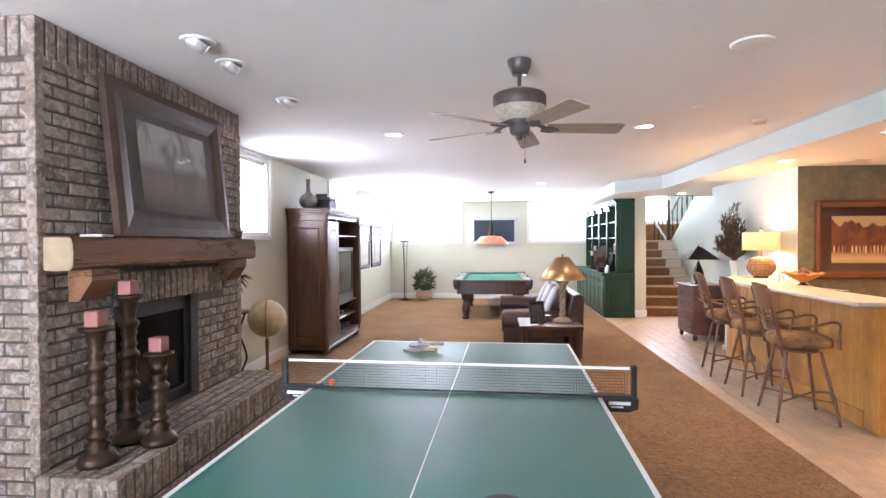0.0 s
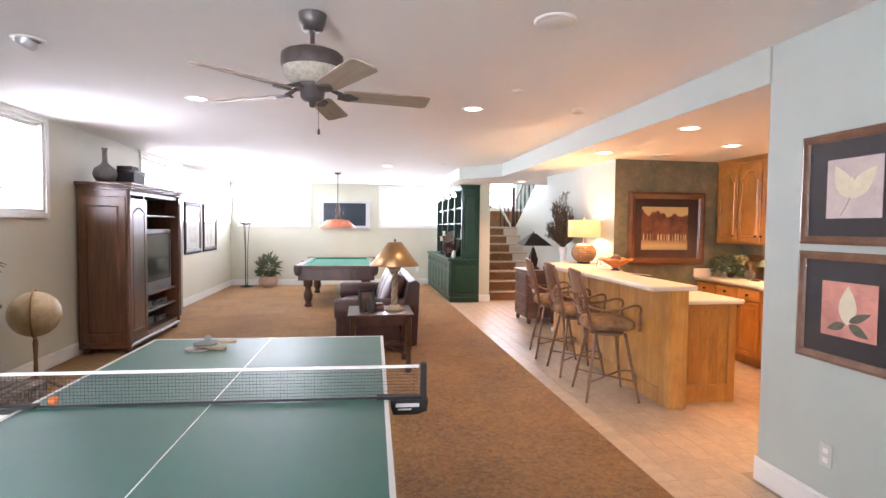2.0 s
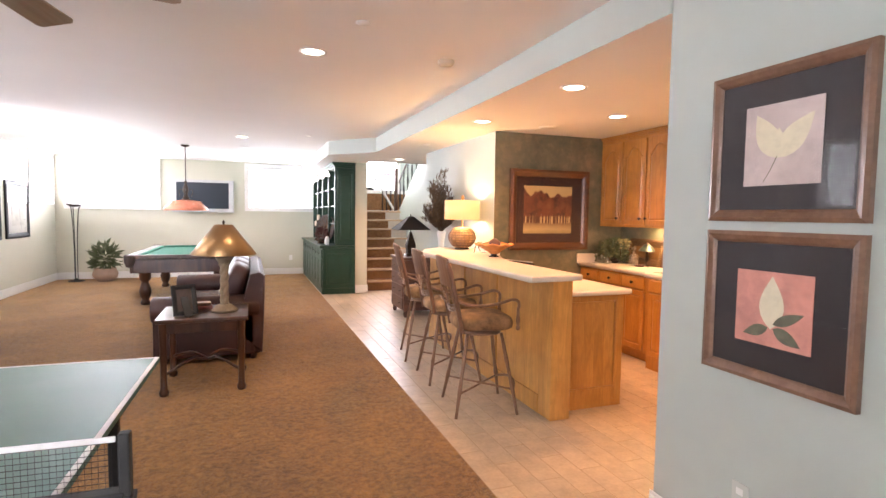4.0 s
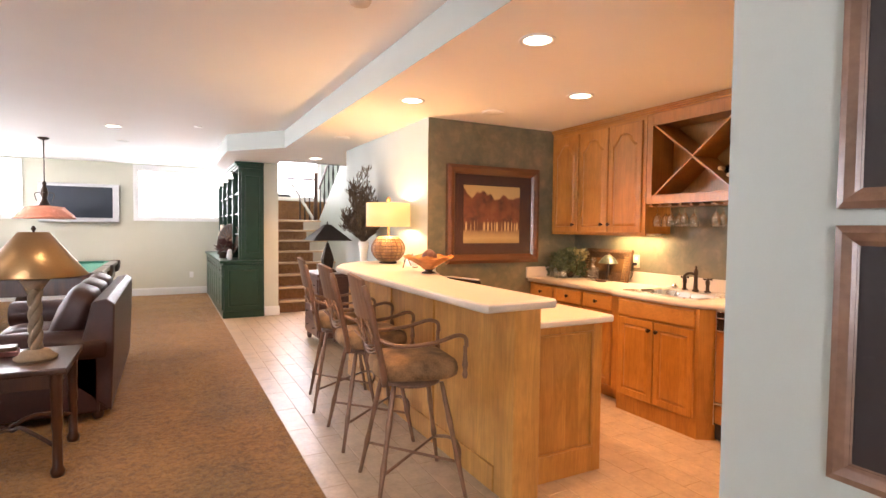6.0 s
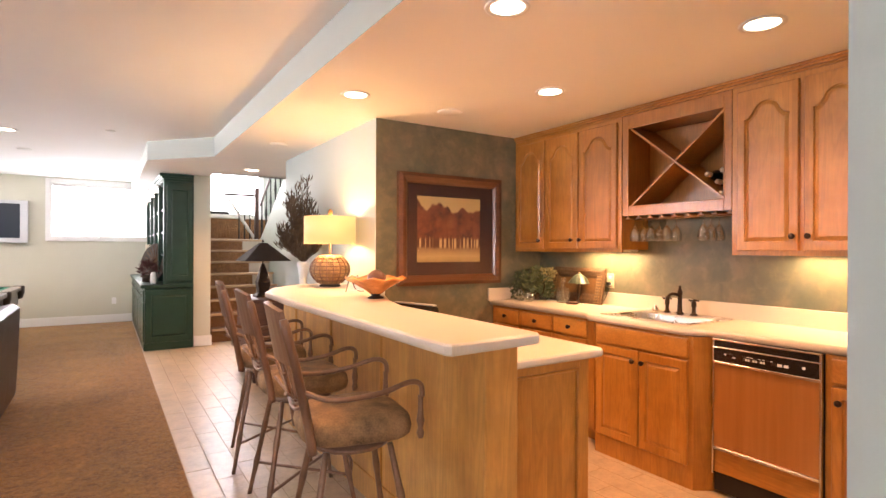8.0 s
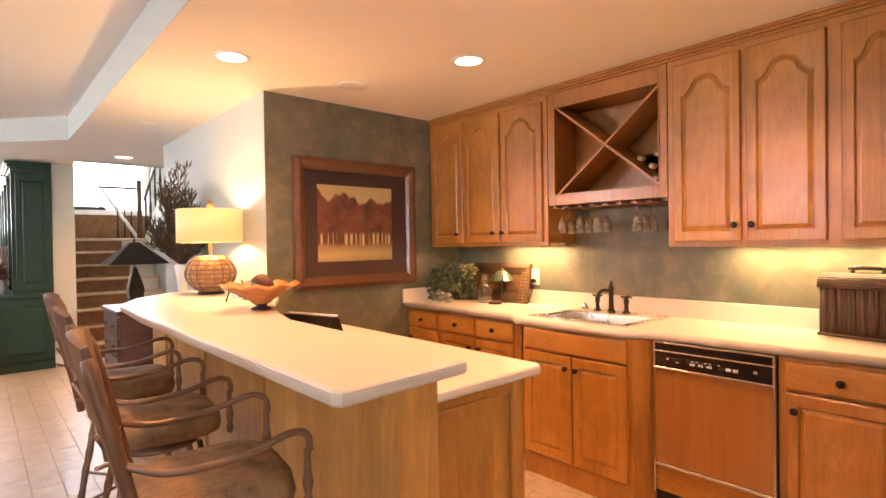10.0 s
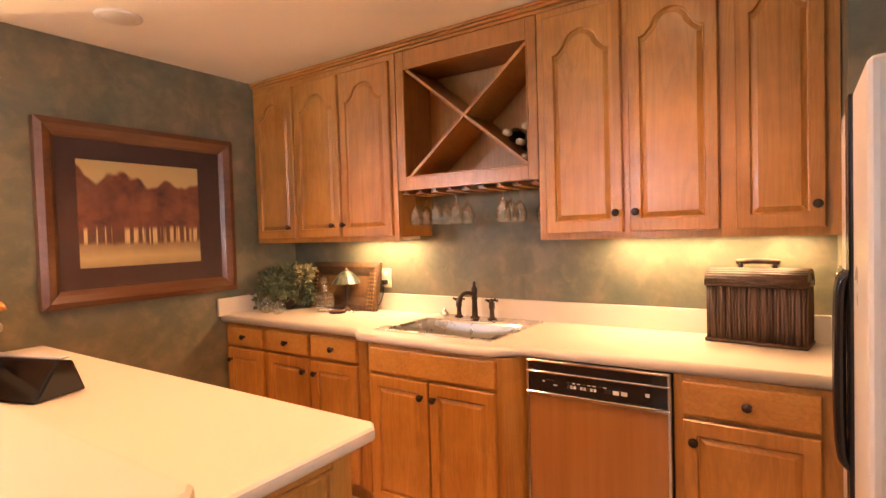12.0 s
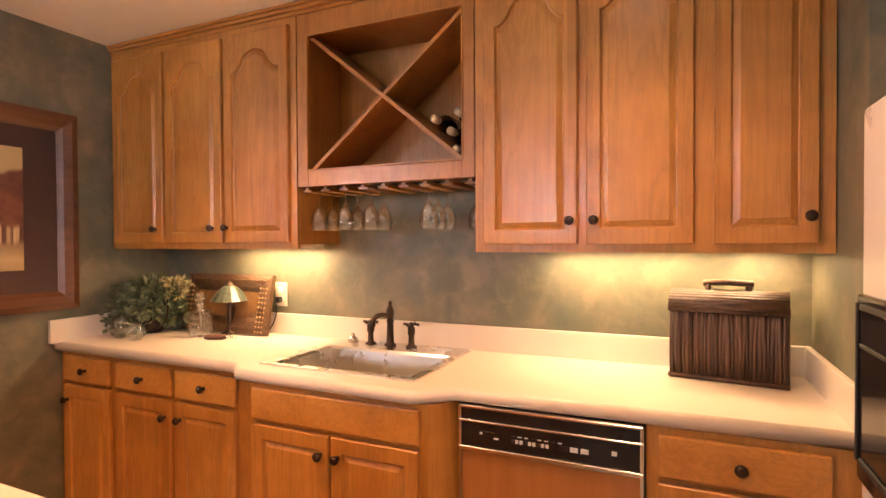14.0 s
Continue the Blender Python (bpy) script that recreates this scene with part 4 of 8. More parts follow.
for r in range(5):
    for k in range(11):
        y = HY0 + 0.004 + k * 0.203 - (0.1 if r % 2 else 0)
        y0, y1 = max(y, HY0 + 0.001), min(y + 0.193, HY1)
        if y1 - y0 > 0.02:
            lay(hearth, ME_BRICK, Matrix.Translation((HX0 + 0.012 + r * 0.080 + 0.066, y0, HTH + rng.uniform(-0.002, 0.002))) @ Matrix(((0, 0, -1, 0), (1, 0, 0, 0), (0, -1, 0, 0), (0, 0, 0, 1))), (y1 - y0) / 0.193)

# timber mantel
mantel = thing("mantel_beam", (0, 0, 0), "rough hewn timber mantel beam on wooden corbels", "mantel")
bm = bm_new()
NY_ = 26
prof = [(-2.312, 1.415), (-2.25, 1.412), (-2.18, 1.415), (-2.159, 1.43), (-2.155, 1.495), (-2.160, 1.556), (-2.176, 1.574), (-2.25, 1.577), (-2.312, 1.575)]
rows = []
for k in range(NY_ + 1):
    y = 1.88 + (3.81 - 1.88) * k / NY_
    rows.append([bm.verts.new((x + (0.010 * noise.noise(Vector((x * 9, y * 5, z * 9))) if x > -2.3 else 0), y, z + 0.008 * noise.noise(Vector((z * 7, y * 4, x * 9))))) for x, z in prof])
for a, b in zip(rows, rows[1:]):
    for i in range(len(prof)):
        bm.faces.new((a[i], a[(i + 1) % len(prof)], b[(i + 1) % len(prof)], b[i]))
bmesh.ops.recalc_face_normals(bm, faces=bm.faces)
part("beam", bm, M_BEAM, mantel)
bm = bm_new()
bm.faces.new([bm.verts.new((x * 0.998 - 0.004, 1.879, z)) for x, z in prof])
bm.faces.new([bm.verts.new((x * 0.998 - 0.004, 1.872, (z - 1.5) * 0.97 + 1.5)) for x, z in prof])
bmesh.ops.recalc_face_normals(bm, faces=bm.faces)
part("sawn_end", bm, M_ENDGRAIN, mantel, "pale sawn end of the beam")
for y in (2.02, 3.50):
    bm = bm_new()
    a = [bm.verts.new((x, y, z)) for x, z in ((CHX, 1.413), (-2.178, 1.413), (-2.18, 1.355), (-2.25, 1.25), (CHX, 1.25))]
    b = [bm.verts.new((v.co.x, y + 0.19, v.co.z)) for v in a]
    bm.faces.new(a)
    bm.faces.new(b[::-1])
    for i in range(5):
        bm.faces.new((a[i], b[i], b[(i + 1) % 5], a[(i + 1) % 5]))
    bmesh.ops.recalc_face_normals(bm, faces=bm.faces)
    part("corbel", bm, M_BEAM, mantel)

# picture leaning over the mantel
M_PFRAME = wood("brown_frame_wood", (0.035, 0.019, 0.012), (0.09, 0.052, 0.034), (1, 0.1, 1), 0.5, 10, 0.05)


def frame_bars(w, h, b, d, lip=0.35):
    """Four mitred frame bars round a w by h picture: x along, z up, front to -y."""
    bm = bm_new()
    loops = []
    for ins, y in ((0, 0), (0, -d * 0.8), (b * lip, -d), (b * 0.75, -d * 0.75), (b, -d * 0.45), (b, 0)):
        loops.append([bm.verts.new(p) for p in ((ins, y, ins), (w - ins, y, ins), (w - ins, y, h - ins), (ins, y, h - ins))])
    for p, q in zip(loops, loops[1:] + loops[:1]):
        for i in range(4):
            bm.faces.new((p[i], p[(i + 1) % 4], q[(i + 1) % 4], q[i]))
    bmesh.ops.recalc_face_normals(bm, faces=bm.faces)
    return bm


def picture(name, m, w, h, bar, depth, frame_mat, mat_mat, image, image_mat, label, glazed=True):
    """image: x0, z0, x1, z1 of the print inside the mount."""
    t = thing(name, (0, 0, 0), label, "picture")
    t.matrix_basis = m
    part("picture_frame", frame_bars(w, h, bar, depth), frame_mat, t)
    part("mount", box(bm_new(), bar * 0.9, -depth * 0.4, bar * 0.9, w - bar * 0.9, -0.002, h - bar * 0.9), mat_mat, t)
    part("print", box(bm_new(), image[0], -depth * 0.4 - 0.003, image[1], image[2], -depth * 0.4 - 0.0005, image[3]), image_mat, t)
    if glazed:
        g = part("pane", box(bm_new(), bar * 0.95, -depth * 0.4 - 0.008, bar * 0.95, w - bar * 0.95, -depth * 0.4 - 0.006, h - bar * 0.95), M_PICGLASS, t)
        g.visible_shadow = False
    return t


M_LANDSCAPE, nt, p = nodes_of("misty_landscape_print")
_tc = nt.nodes.new("ShaderNodeTexCoord")
_sx = nt.nodes.new("ShaderNodeSeparateXYZ")
nt.links.new(_tc.outputs["Generated"], _sx.inputs[0])
_hz = ramp(nt, _sx.outputs["Z"], [(0.0, (0.10, 0.075, 0.06)), (0.28, (0.20, 0.15, 0.13)), (0.42, (0.15, 0.13, 0.115)), (0.55, (0.34, 0.32, 0.30)), (1.0, (0.44, 0.43, 0.42))])
_tr = noise_tex(nt, coords(nt, (1, 1, 0.6), False), 6, 5, 0.6, 0.6)
_c = mix(nt, ramp(nt, _tr, [(0.48, (0, 0, 0)), (0.6, (0.65, 0.65, 0.65))]), _hz, (0.09, 0.075, 0.065))
nt.links.new(_c, p.inputs["Base Color"])
p.inputs["Roughness"].default_value = 0.6
M_MOUNTBROWN = surface("taupe_mount", (0.11, 0.085, 0.07), 0.8, vary=0.08)
picture("mantel_picture", Matrix.Translation((-2.212, 2.225, 1.581)) @ pose(0, 0, 0, 0, 0, 90) @ pose(0, 0, 0, -5.8, 0, 0), 1.2, 0.90, 0.15, 0.05, M_PFRAME, M_MOUNTBROWN, (0.25, 0.20, 0.97, 0.70), M_LANDSCAPE,
        "large brown framed sepia print leaning on the mantel")
book = thing("booklet", (-2.235, 2.13, 1.580), "small pale booklet lying on the mantel", "booklet", turn=20)
part("cover", box(bm_new(), -0.05, -0.09, 0, 0.05, 0.09, 0.012, 0.002), M_WHITE, book)
twig = thing("twig_ornament", (-2.23, 3.66, 1.577), "small dry twig ornament on the mantel", "ornament")
bm = bm_new()
for k in range(7):
    a = k * 0.9
    tube(bm, [(0.02 * math.cos(a), 0.03 * math.sin(a), 0), (0.03 * math.cos(a * 2), 0.06 * math.sin(a), 0.05), (0.05 * math.cos(a), 0.09 * math.sin(a * 1.3), 0.08 + 0.01 * (k % 3))], 0.004, 5)
part("twigs", bm, M_BEAM, twig)

# candlesticks
M_BRONZE = surface("antique_bronze", (0.048, 0.028, 0.016), 0.45, 0.55, vary=0.35, scale=18, relief=0.3)
M_CANDLE = surface("dusty_pink_wax", (0.30, 0.12, 0.105), 0.6, vary=0.08)


def candlestick(x, y, h, label):
    t = thing("candlestick", (x, y, HTH + 0.003), label, "candlestick", "candlesticks on the hearth")
    p = [(0.0, 0), (0.090, 0), (0.093, 0.02), (0.080, 0.045), (0.055, 0.06), (0.045, 0.075), (0.06, 0.095), (0.035, 0.115)]
    z, k = 0.13, 0
    while z < h - 0.14:
        p += [(0.034, z), (0.043, z + 0.02), (0.034, z + 0.035)] if k % 3 else [(0.05, z), (0.052, z + 0.018), (0.036, z + 0.032)]
        z += 0.06 if k % 3 else 0.05
        k += 1
    p += [(0.032, h - 0.12), (0.045, h - 0.06), (0.05, h - 0.03), (0.075, h - 0.016), (0.075, h - 0.004), (0.0, h)]
    part("stem", lathe(bm_new(), p, 22), M_BRONZE, t)
    part("candle", box(bm_new(), -0.037, -0.037, h, 0.037, 0.037, h + 0.08, 0.008, 2), M_CANDLE, t, "square dusty pink pillar candle")
    return t


candlestick(-2.12, 1.97, 0.68, "medium turned bronze candlestick with a pink candle")
candlestick(-2.16, 2.26, 0.81, "tall turned bronze candlestick with a pink candle")
candlestick(-1.98, 2.25, 0.50, "short turned bronze candlestick with a pink candle")

# ---- table tennis ----
TX0, TX1, TY0, TY1, TZ = -1.11, 0.415, 0.90, 3.64, 0.76
tt = thing("table_tennis_table", (-0.092, 0, 0), "green table tennis table with white lines and net", "table tennis table", turn=-1.4)
NETY = (TY0 + TY1) / 2
for a, b in ((TY0, NETY - 0.003), (NETY + 0.003, TY1)):
    half = part("half_top", box(bm_new(), TX0, a, TZ - 0.022, TX1, b, TZ, 0.002), M_TTGREEN, tt)
    for q in ((TX0 + 0.001, a + 0.021, TX0 + 0.02, b - 0.001), (TX1 - 0.02, a + 0.021, TX1 - 0.001, b - 0.001), ((TX0 + TX1) / 2 - 0.0025, a + 0.021, (TX0 + TX1) / 2 + 0.0025, b - 0.001),
              (TX0 + 0.001, a + 0.001, TX1 - 0.001, a + 0.02) if a == TY0 else (TX0 + 0.021, b - 0.02, TX1 - 0.021, b - 0.001)):
        part("white_line", box(bm_new(), q[0], q[1], TZ - 0.001, q[2], q[3], TZ + 0.001), M_WHITE, half)
    bm = bm_new()
    for q in ((TX0 + 0.03, a + 0.03, TX0 + 0.05, b - 0.03), (TX1 - 0.05, a + 0.03, TX1 - 0.03, b - 0.03), (TX0 + 0.05, a + 0.03, TX1 - 0.05, a + 0.05), (TX0 + 0.05, b - 0.05, TX1 - 0.05, b - 0.03)):
        box(bm, q[0], q[1], TZ - 0.065, q[2], q[3], TZ - 0.022)
    part("apron", bm, M_MATTBLACK, tt)
for x in (TX0 + 0.12, TX1 - 0.12):
    for y in (TY0 + 0.35, NETY - 0.25, NETY + 0.25, TY1 - 0.35):
        part("leg", box(bm_new(), x - 0.02, y - 0.02, 0, x + 0.02, y + 0.02, TZ - 0.03, 0.004), M_MATTBLACK, tt)
net = thing("table_tennis_net", (-0.117, -0.01, 0), "dark mesh net with white tape and black clamps", "table tennis net", turn=-2.2)
bm = bm_new()
NX0, NX1 = TX0 - 0.15, TX1 + 0.15
for k in range(122):
    x = NX0 + 0.03 + k * (NX1 - NX0 - 0.06) / 121
    box(bm, x - 0.0004, NETY - 0.0004, TZ + 0.006, x + 0.0004, NETY + 0.0006, TZ + 0.142)
for k in range(10):
    z = TZ + 0.008 + k * 0.0145
    box(bm, NX0 + 0.03, NETY - 0.0006, z - 0.0007, NX1 - 0.03, NETY + 0.0006, z + 0.0007)
w = part("netting", bm, M_MATTBLACK, net)
w["kind"] = "stuff"
part("bottom_band", box(bm_new(), NX0 + 0.16, NETY - 0.002, TZ + 0.0015, NX1 - 0.16, NETY + 0.002, TZ + 0.012), M_MATTBLACK, net)
part("tape", box(bm_new(), NX0 + 0.02, NETY - 0.003, TZ + 0.14, NX1 - 0.02, NETY + 0.003, TZ + 0.154, 0.001), M_WHITE, net)
for x, d in ((NX0, 1), (NX1, -1)):
    part("post", box(bm_new(), x - 0.014, NETY - 0.016, TZ - 0.03, x + 0.014, NETY + 0.016, TZ + 0.163, 0.006, 2), M_MATTBLACK, net)
    c = part("clamp", box(bm_new(), min(x, x + d * 0.21), NETY - 0.022, TZ + 0.002, max(x, x + d * 0.21), NETY + 0.022, TZ + 0.016, 0.005, 2), M_MATTBLACK, net)
    bm = bm_new()
    a = [bm.verts.new((x + d * u, NETY - 0.024, z)) for u, z in ((-0.02, TZ - 0.01), (-0.015, TZ - 0.05), (0.03, TZ - 0.065), (0.135, TZ - 0.065), (0.148, TZ - 0.026), (0.148, TZ + 0.002), (-0.02, TZ + 0.002))]
    b = [bm.verts.new((v.co.x, NETY + 0.024, v.co.z)) for v in a]
    bm.faces.new(a)
    bm.faces.new(b[::-1])
    for i in range(7):
        bm.faces.new((a[i], b[i], b[(i + 1) % 7], a[(i + 1) % 7]))
    bmesh.ops.recalc_face_normals(bm, faces=bm.faces)
    k = part("clamp_body", bm, M_MATTBLACK, net)
    part("badge", box(bm_new(), min(x + d * 0.02, x + d * 0.125), NETY - 0.0265, TZ - 0.03, max(x + d * 0.02, x + d * 0.125), NETY - 0.0242, TZ - 0.014), M_WHITE, k, "plain white badge bar")
    part("badge", box(bm_new(), min(x + d * 0.055, x + d * 0.115), NETY - 0.0265, TZ - 0.044, max(x + d * 0.055, x + d * 0.115), NETY - 0.0242, TZ - 0.037), M_WHITE, k, "plain white badge bar")


def paddle(x, y, turn, rubber, label, z=TZ):
    t = thing("table_tennis_bat", (x, y, z), label, "table tennis bat", "bats on the table", turn=turn)
    pts = [(0.078 * math.cos(radians(v)), 0.076 * math.sin(radians(v))) for v in range(25, 336, 12)]
    part("blade", prism(bm_new(), pts + [(0.09, -0.014), (0.09, 0.014)], 0.0035, 0.009), M_ENDGRAIN, t)
    part("rubber", prism(bm_new(), pts, 0.009, 0.012), rubber, t)
    part("rubber", prism(bm_new(), pts, 0.001, 0.0035), rubber, t)
    part("handle", box(bm_new(), 0.075, -0.014, 0.001, 0.175, 0.014, 0.022, 0.006, 2), M_ENDGRAIN, t)
    return t


M_RUBBER = surface("worn_black_rubber", (0.03, 0.03, 0.032), 0.5, vary=0.2)
M_RUBBER2 = surface("greyed_rubber", (0.30, 0.30, 0.29), 0.5, vary=0.15)
paddle(-0.74, 3.33, -12, M_RUBBER2, "table tennis bat with greyed rubber lying on the table")
paddle(-0.70, 3.36, 10, M_RUBBER, "table tennis bat with dark rubber on another bat", TZ + 0.023)
paddle(-0.13, 1.07, 250, M_RUBBER, "black table tennis bat at the near end of the table")
M_BALL = surface("orange_celluloid", (0.85, 0.24, 0.04), 0.4, vary=0.04)
bm = bm_new()
bmesh.ops.create_uvsphere(bm, u_segments=18, v_segments=12, radius=0.02)
bm.transform(Matrix.Translation((-1.04, 2.34, TZ + 0.0205)))
solid("table_tennis_ball", bm, M_BALL, "orange table tennis ball beside the net", "ball")
bm = bm_new()
bmesh.ops.create_uvsphere(bm, u_segments=18, v_segments=12, radius=0.02)
bm.transform(Matrix.Translation((-0.70, 3.39, TZ + 0.057)))
solid("table_tennis_ball", bm, M_RUBBER2, "dark ball resting on the stacked bats", "ball")

# ---- ceiling fan ----
FX, FY = 0.0, 2.75
fan = thing("ceiling_fan", (FX, FY, 0), "five-bladed ceiling fan with woven rattan motor housing", "ceiling fan")
M_FANDARK = surface("fan_bronze", (0.12, 0.105, 0.10), 0.4, 0.3, vary=0.15)
M_BLADE = wood("bleached_blade", (0.34, 0.26, 0.19), (0.52, 0.44, 0.36), (0.08, 1, 1), 0.5, 14, 0.12)
M_RATTAN = surface("pale_rattan", (0.52, 0.47, 0.38), 0.7, vary=0.35, scale=45, fine=160, relief=0.8, distance=0.01)
M_LEATHER = surface("dark_fan_leather", (0.075, 0.055, 0.05), 0.5, vary=0.3, scale=25, relief=0.4)
part("canopy", lathe(bm_new(), [(0.072, CEIL), (0.072, CEIL - 0.01), (0.068, CEIL - 0.04), (0.05, CEIL - 0.085), (0.0, CEIL - 0.085)], 26), M_FANDARK, fan)
part("downrod", lathe(bm_new(), [(0.012, CEIL - 0.08), (0.012, 2.475), (0.03, 2.465), (0.034, 2.45)], 14), M_FANDARK, fan)
part("housing_cap", lathe(bm_new(), [(0.03, 2.462), (0.09, 2.45), (0.145, 2.425)], 30), M_RATTAN, fan)
part("housing_band", lathe(bm_new(), [(0.145, 2.427), (0.158, 2.415), (0.16, 2.37), (0.156, 2.345)], 30), M_LEATHER, fan)
part("housing_bowl", lathe(bm_new(), [(0.156, 2.347), (0.145, 2.32), (0.12, 2.285), (0.08, 2.265)], 30), M_RATTAN, fan)
part("hub", lathe(bm_new(), [(0.085, 2.268), (0.09, 2.255), (0.065, 2.245), (0.06, 2.20), (0.045, 2.185), (0.02, 2.18), (0.014, 2.155), (0, 2.15)], 24), M_FANDARK, fan)
for k in range(5):
    a = 8 + 72 * k
    r = pose(0, 0, 2.225, 0, 0, a)
    b = part("blade", prism(bm_new(), [(0.16, -0.05), (0.20, -0.058), (0.60, -0.068), (0.625, -0.055), (0.625, 0.055), (0.60, 0.068), (0.20, 0.058), (0.16, 0.05)], -0.004, 0.004, 0.002, 1), M_BLADE, fan)
    b.matrix_basis = r @ pose(0, 0, 0, -13, 0, 0)
    bm = bm_new()
    tube(bm, bend([(0.05, 0, 0.02), (0.09, 0, 0.028), (0.13, 0, 0.012), (0.17, 0, -0.006)], 4), [0.011] * 9 + [0.013] * 4, 8)
    prism(bm, [(0.13, -0.018), (0.19, -0.036), (0.24, 0.0), (0.19, 0.036), (0.13, 0.018)], -0.016, -0.006)
    o = part("blade_iron", bm, M_FANDARK, fan)
    o.matrix_basis = r @ pose(0, 0, 0, -13, 0, 0)
bm = tube(bm_new(), [(0.03, 0.0, 2.18), (0.032, 0, 2.04)], 0.0012, 5)
pc = part("pull_chain", bm, M_FANDARK, fan)
part("chain_fob", lathe(bm_new(), [(0, 0.02), (0.004, 0.016), (0.008, -0.008), (0, -0.014)], 10, (0.032, 0, 2.025)), M_FANDARK, pc)


# ---- stairs ----
stairs = thing("staircase", (0, 0, 0), "carpeted stairs with cream painted sides rising to a landing", "stairs", kind="structure")
for k in range(8):
    y0, z1 = SY + k * SRUN, (k + 1) * SRISE
    x0 = 2.884 if k else 2.93
    st = part("step", box(bm_new(), x0, y0, 0, 3.75, y0 + SRUN + 0.03, z1, 0.015, 2), M_STAIRCARPET, stairs)
    part("cream_end", box(bm_new(), 3.752, y0 + 0.01, 0, 4.09, y0 + SRUN + 0.02, z1 - 0.005, 0.003), M_STAIREND, st)
    part("nosing", box(bm_new(), x0 + 0.002, y0 - 0.022, z1 - 0.032, 4.1, y0 + 0.014, z1 + 0.004, 0.009, 2), M_NOSING, st)
LZ, LY = 8 * SRISE, SY + 8 * SRUN
part("landing", box(bm_new(), 2.884, LY, LZ - 0.2, 5.14, YF - 0.002, LZ, 0.004), M_STAIRCARPET, stairs)
part("landing_nosing", box(bm_new(), 2.886, LY - 0.03, LZ - 0.05, 4.1, LY - 0.001, LZ + 0.012, 0.008, 2), M_TRIM, stairs)
part("upper_step", box(bm_new(), 2.884, YF - 0.5, LZ + 0.001, 5.14, YF - 0.003, 1.97, 0.02, 2), M_STAIRCARPET, stairs)
part("window_ledge", box(bm_new(), 2.884, YF - 0.52, 1.972, 5.14, YF - 0.003, 2.05, 0.008), M_TRIM, stairs)
bm = bm_new()
a0 = [(12.9, 0.0), (12.9, 1.45), (10.25, 3.13), (10.25, 0.0)]
a = [bm.verts.new((4.11, y, z)) for y, z in a0]
b = [bm.verts.new((4.21, y, z)) for y, z in a0]
bm.faces.new(a)
bm.faces.new(b[::-1])
for i in range(4):
    bm.faces.new((a[i], b[i], b[(i + 1) % 4], a[(i + 1) % 4]))
bmesh.ops.recalc_face_normals(bm, faces=bm.faces)
part("side_wall", bm, M_PALE, stairs)
d = Vector((0, -2.65, 1.68)).normalized()
for off, r, mm, nm in ((0.06, 0.03, M_TRIM, "stringer"), (0.80, 0.022, M_DARKWOOD, "handrail")):
    part(nm, tube(bm_new(), [(4.16, 12.95, 1.42 + off), (4.16, 10.25, 3.13 + off)], r, 8), mm, stairs)
for k in range(8):
    y = 12.85 - k * 0.32
    z = 1.45 + (12.9 - y) * 0.634
    part("baluster", lathe(bm_new(), [(0.012, 0), (0.012, 0.2), (0.022, 0.35), (0.012, 0.5), (0.012, 0.8)], 8, (4.16, y, z)), M_MATTBLACK, stairs)
part("newel_post", box(bm_new(), 4.03, 12.84, LZ, 4.10, 12.91, LZ + 1.0, 0.006), M_DARKWOOD, stairs)
part("stringer", tube(bm_new(), [(3.55, 12.98, LZ + 0.82), (4.05, 12.95, LZ + 0.02)], 0.03, 8), M_TRIM, stairs)
for k in range(3):
    part("baluster", tube(bm_new(), [(3.76 + k * 0.1, 12.95, LZ), (3.76 + k * 0.1, 12.95, LZ + 0.6)], 0.012, 6), M_MATTBLACK, stairs)
part("handrail", tube(bm_new(), [(3.5, 12.97, LZ + 0.86), (4.12, 12.97, LZ + 0.86)], 0.02, 8), M_DARKWOOD, stairs)
sofa2 = thing("hall_bench", (3.4, YF - 0.27, 2.05), "dark low bench under the landing window", "bench")
part("seat", box(bm_new(), -0.3, -0.12, 0.0, 0.3, 0.12, 0.07, 0.01, 2), M_MATTBLACK, sofa2)

# ---- bar stools ----
M_STOOLWOOD = wood("stool_walnut", (0.10, 0.044, 0.022), (0.25, 0.125, 0.065), (1, 1, 0.1), 0.4, 14, 0.2, 0.2)
M_STOOLIRON = surface("bronzed_iron", (0.23, 0.13, 0.08), 0.38, 0.35, vary=0.25, scale=15, relief=0.2)
M_SUEDE = surface("brown_suede", (0.25, 0.145, 0.065), 0.85, vary=0.8, scale=9, fine=140, relief=0.35)


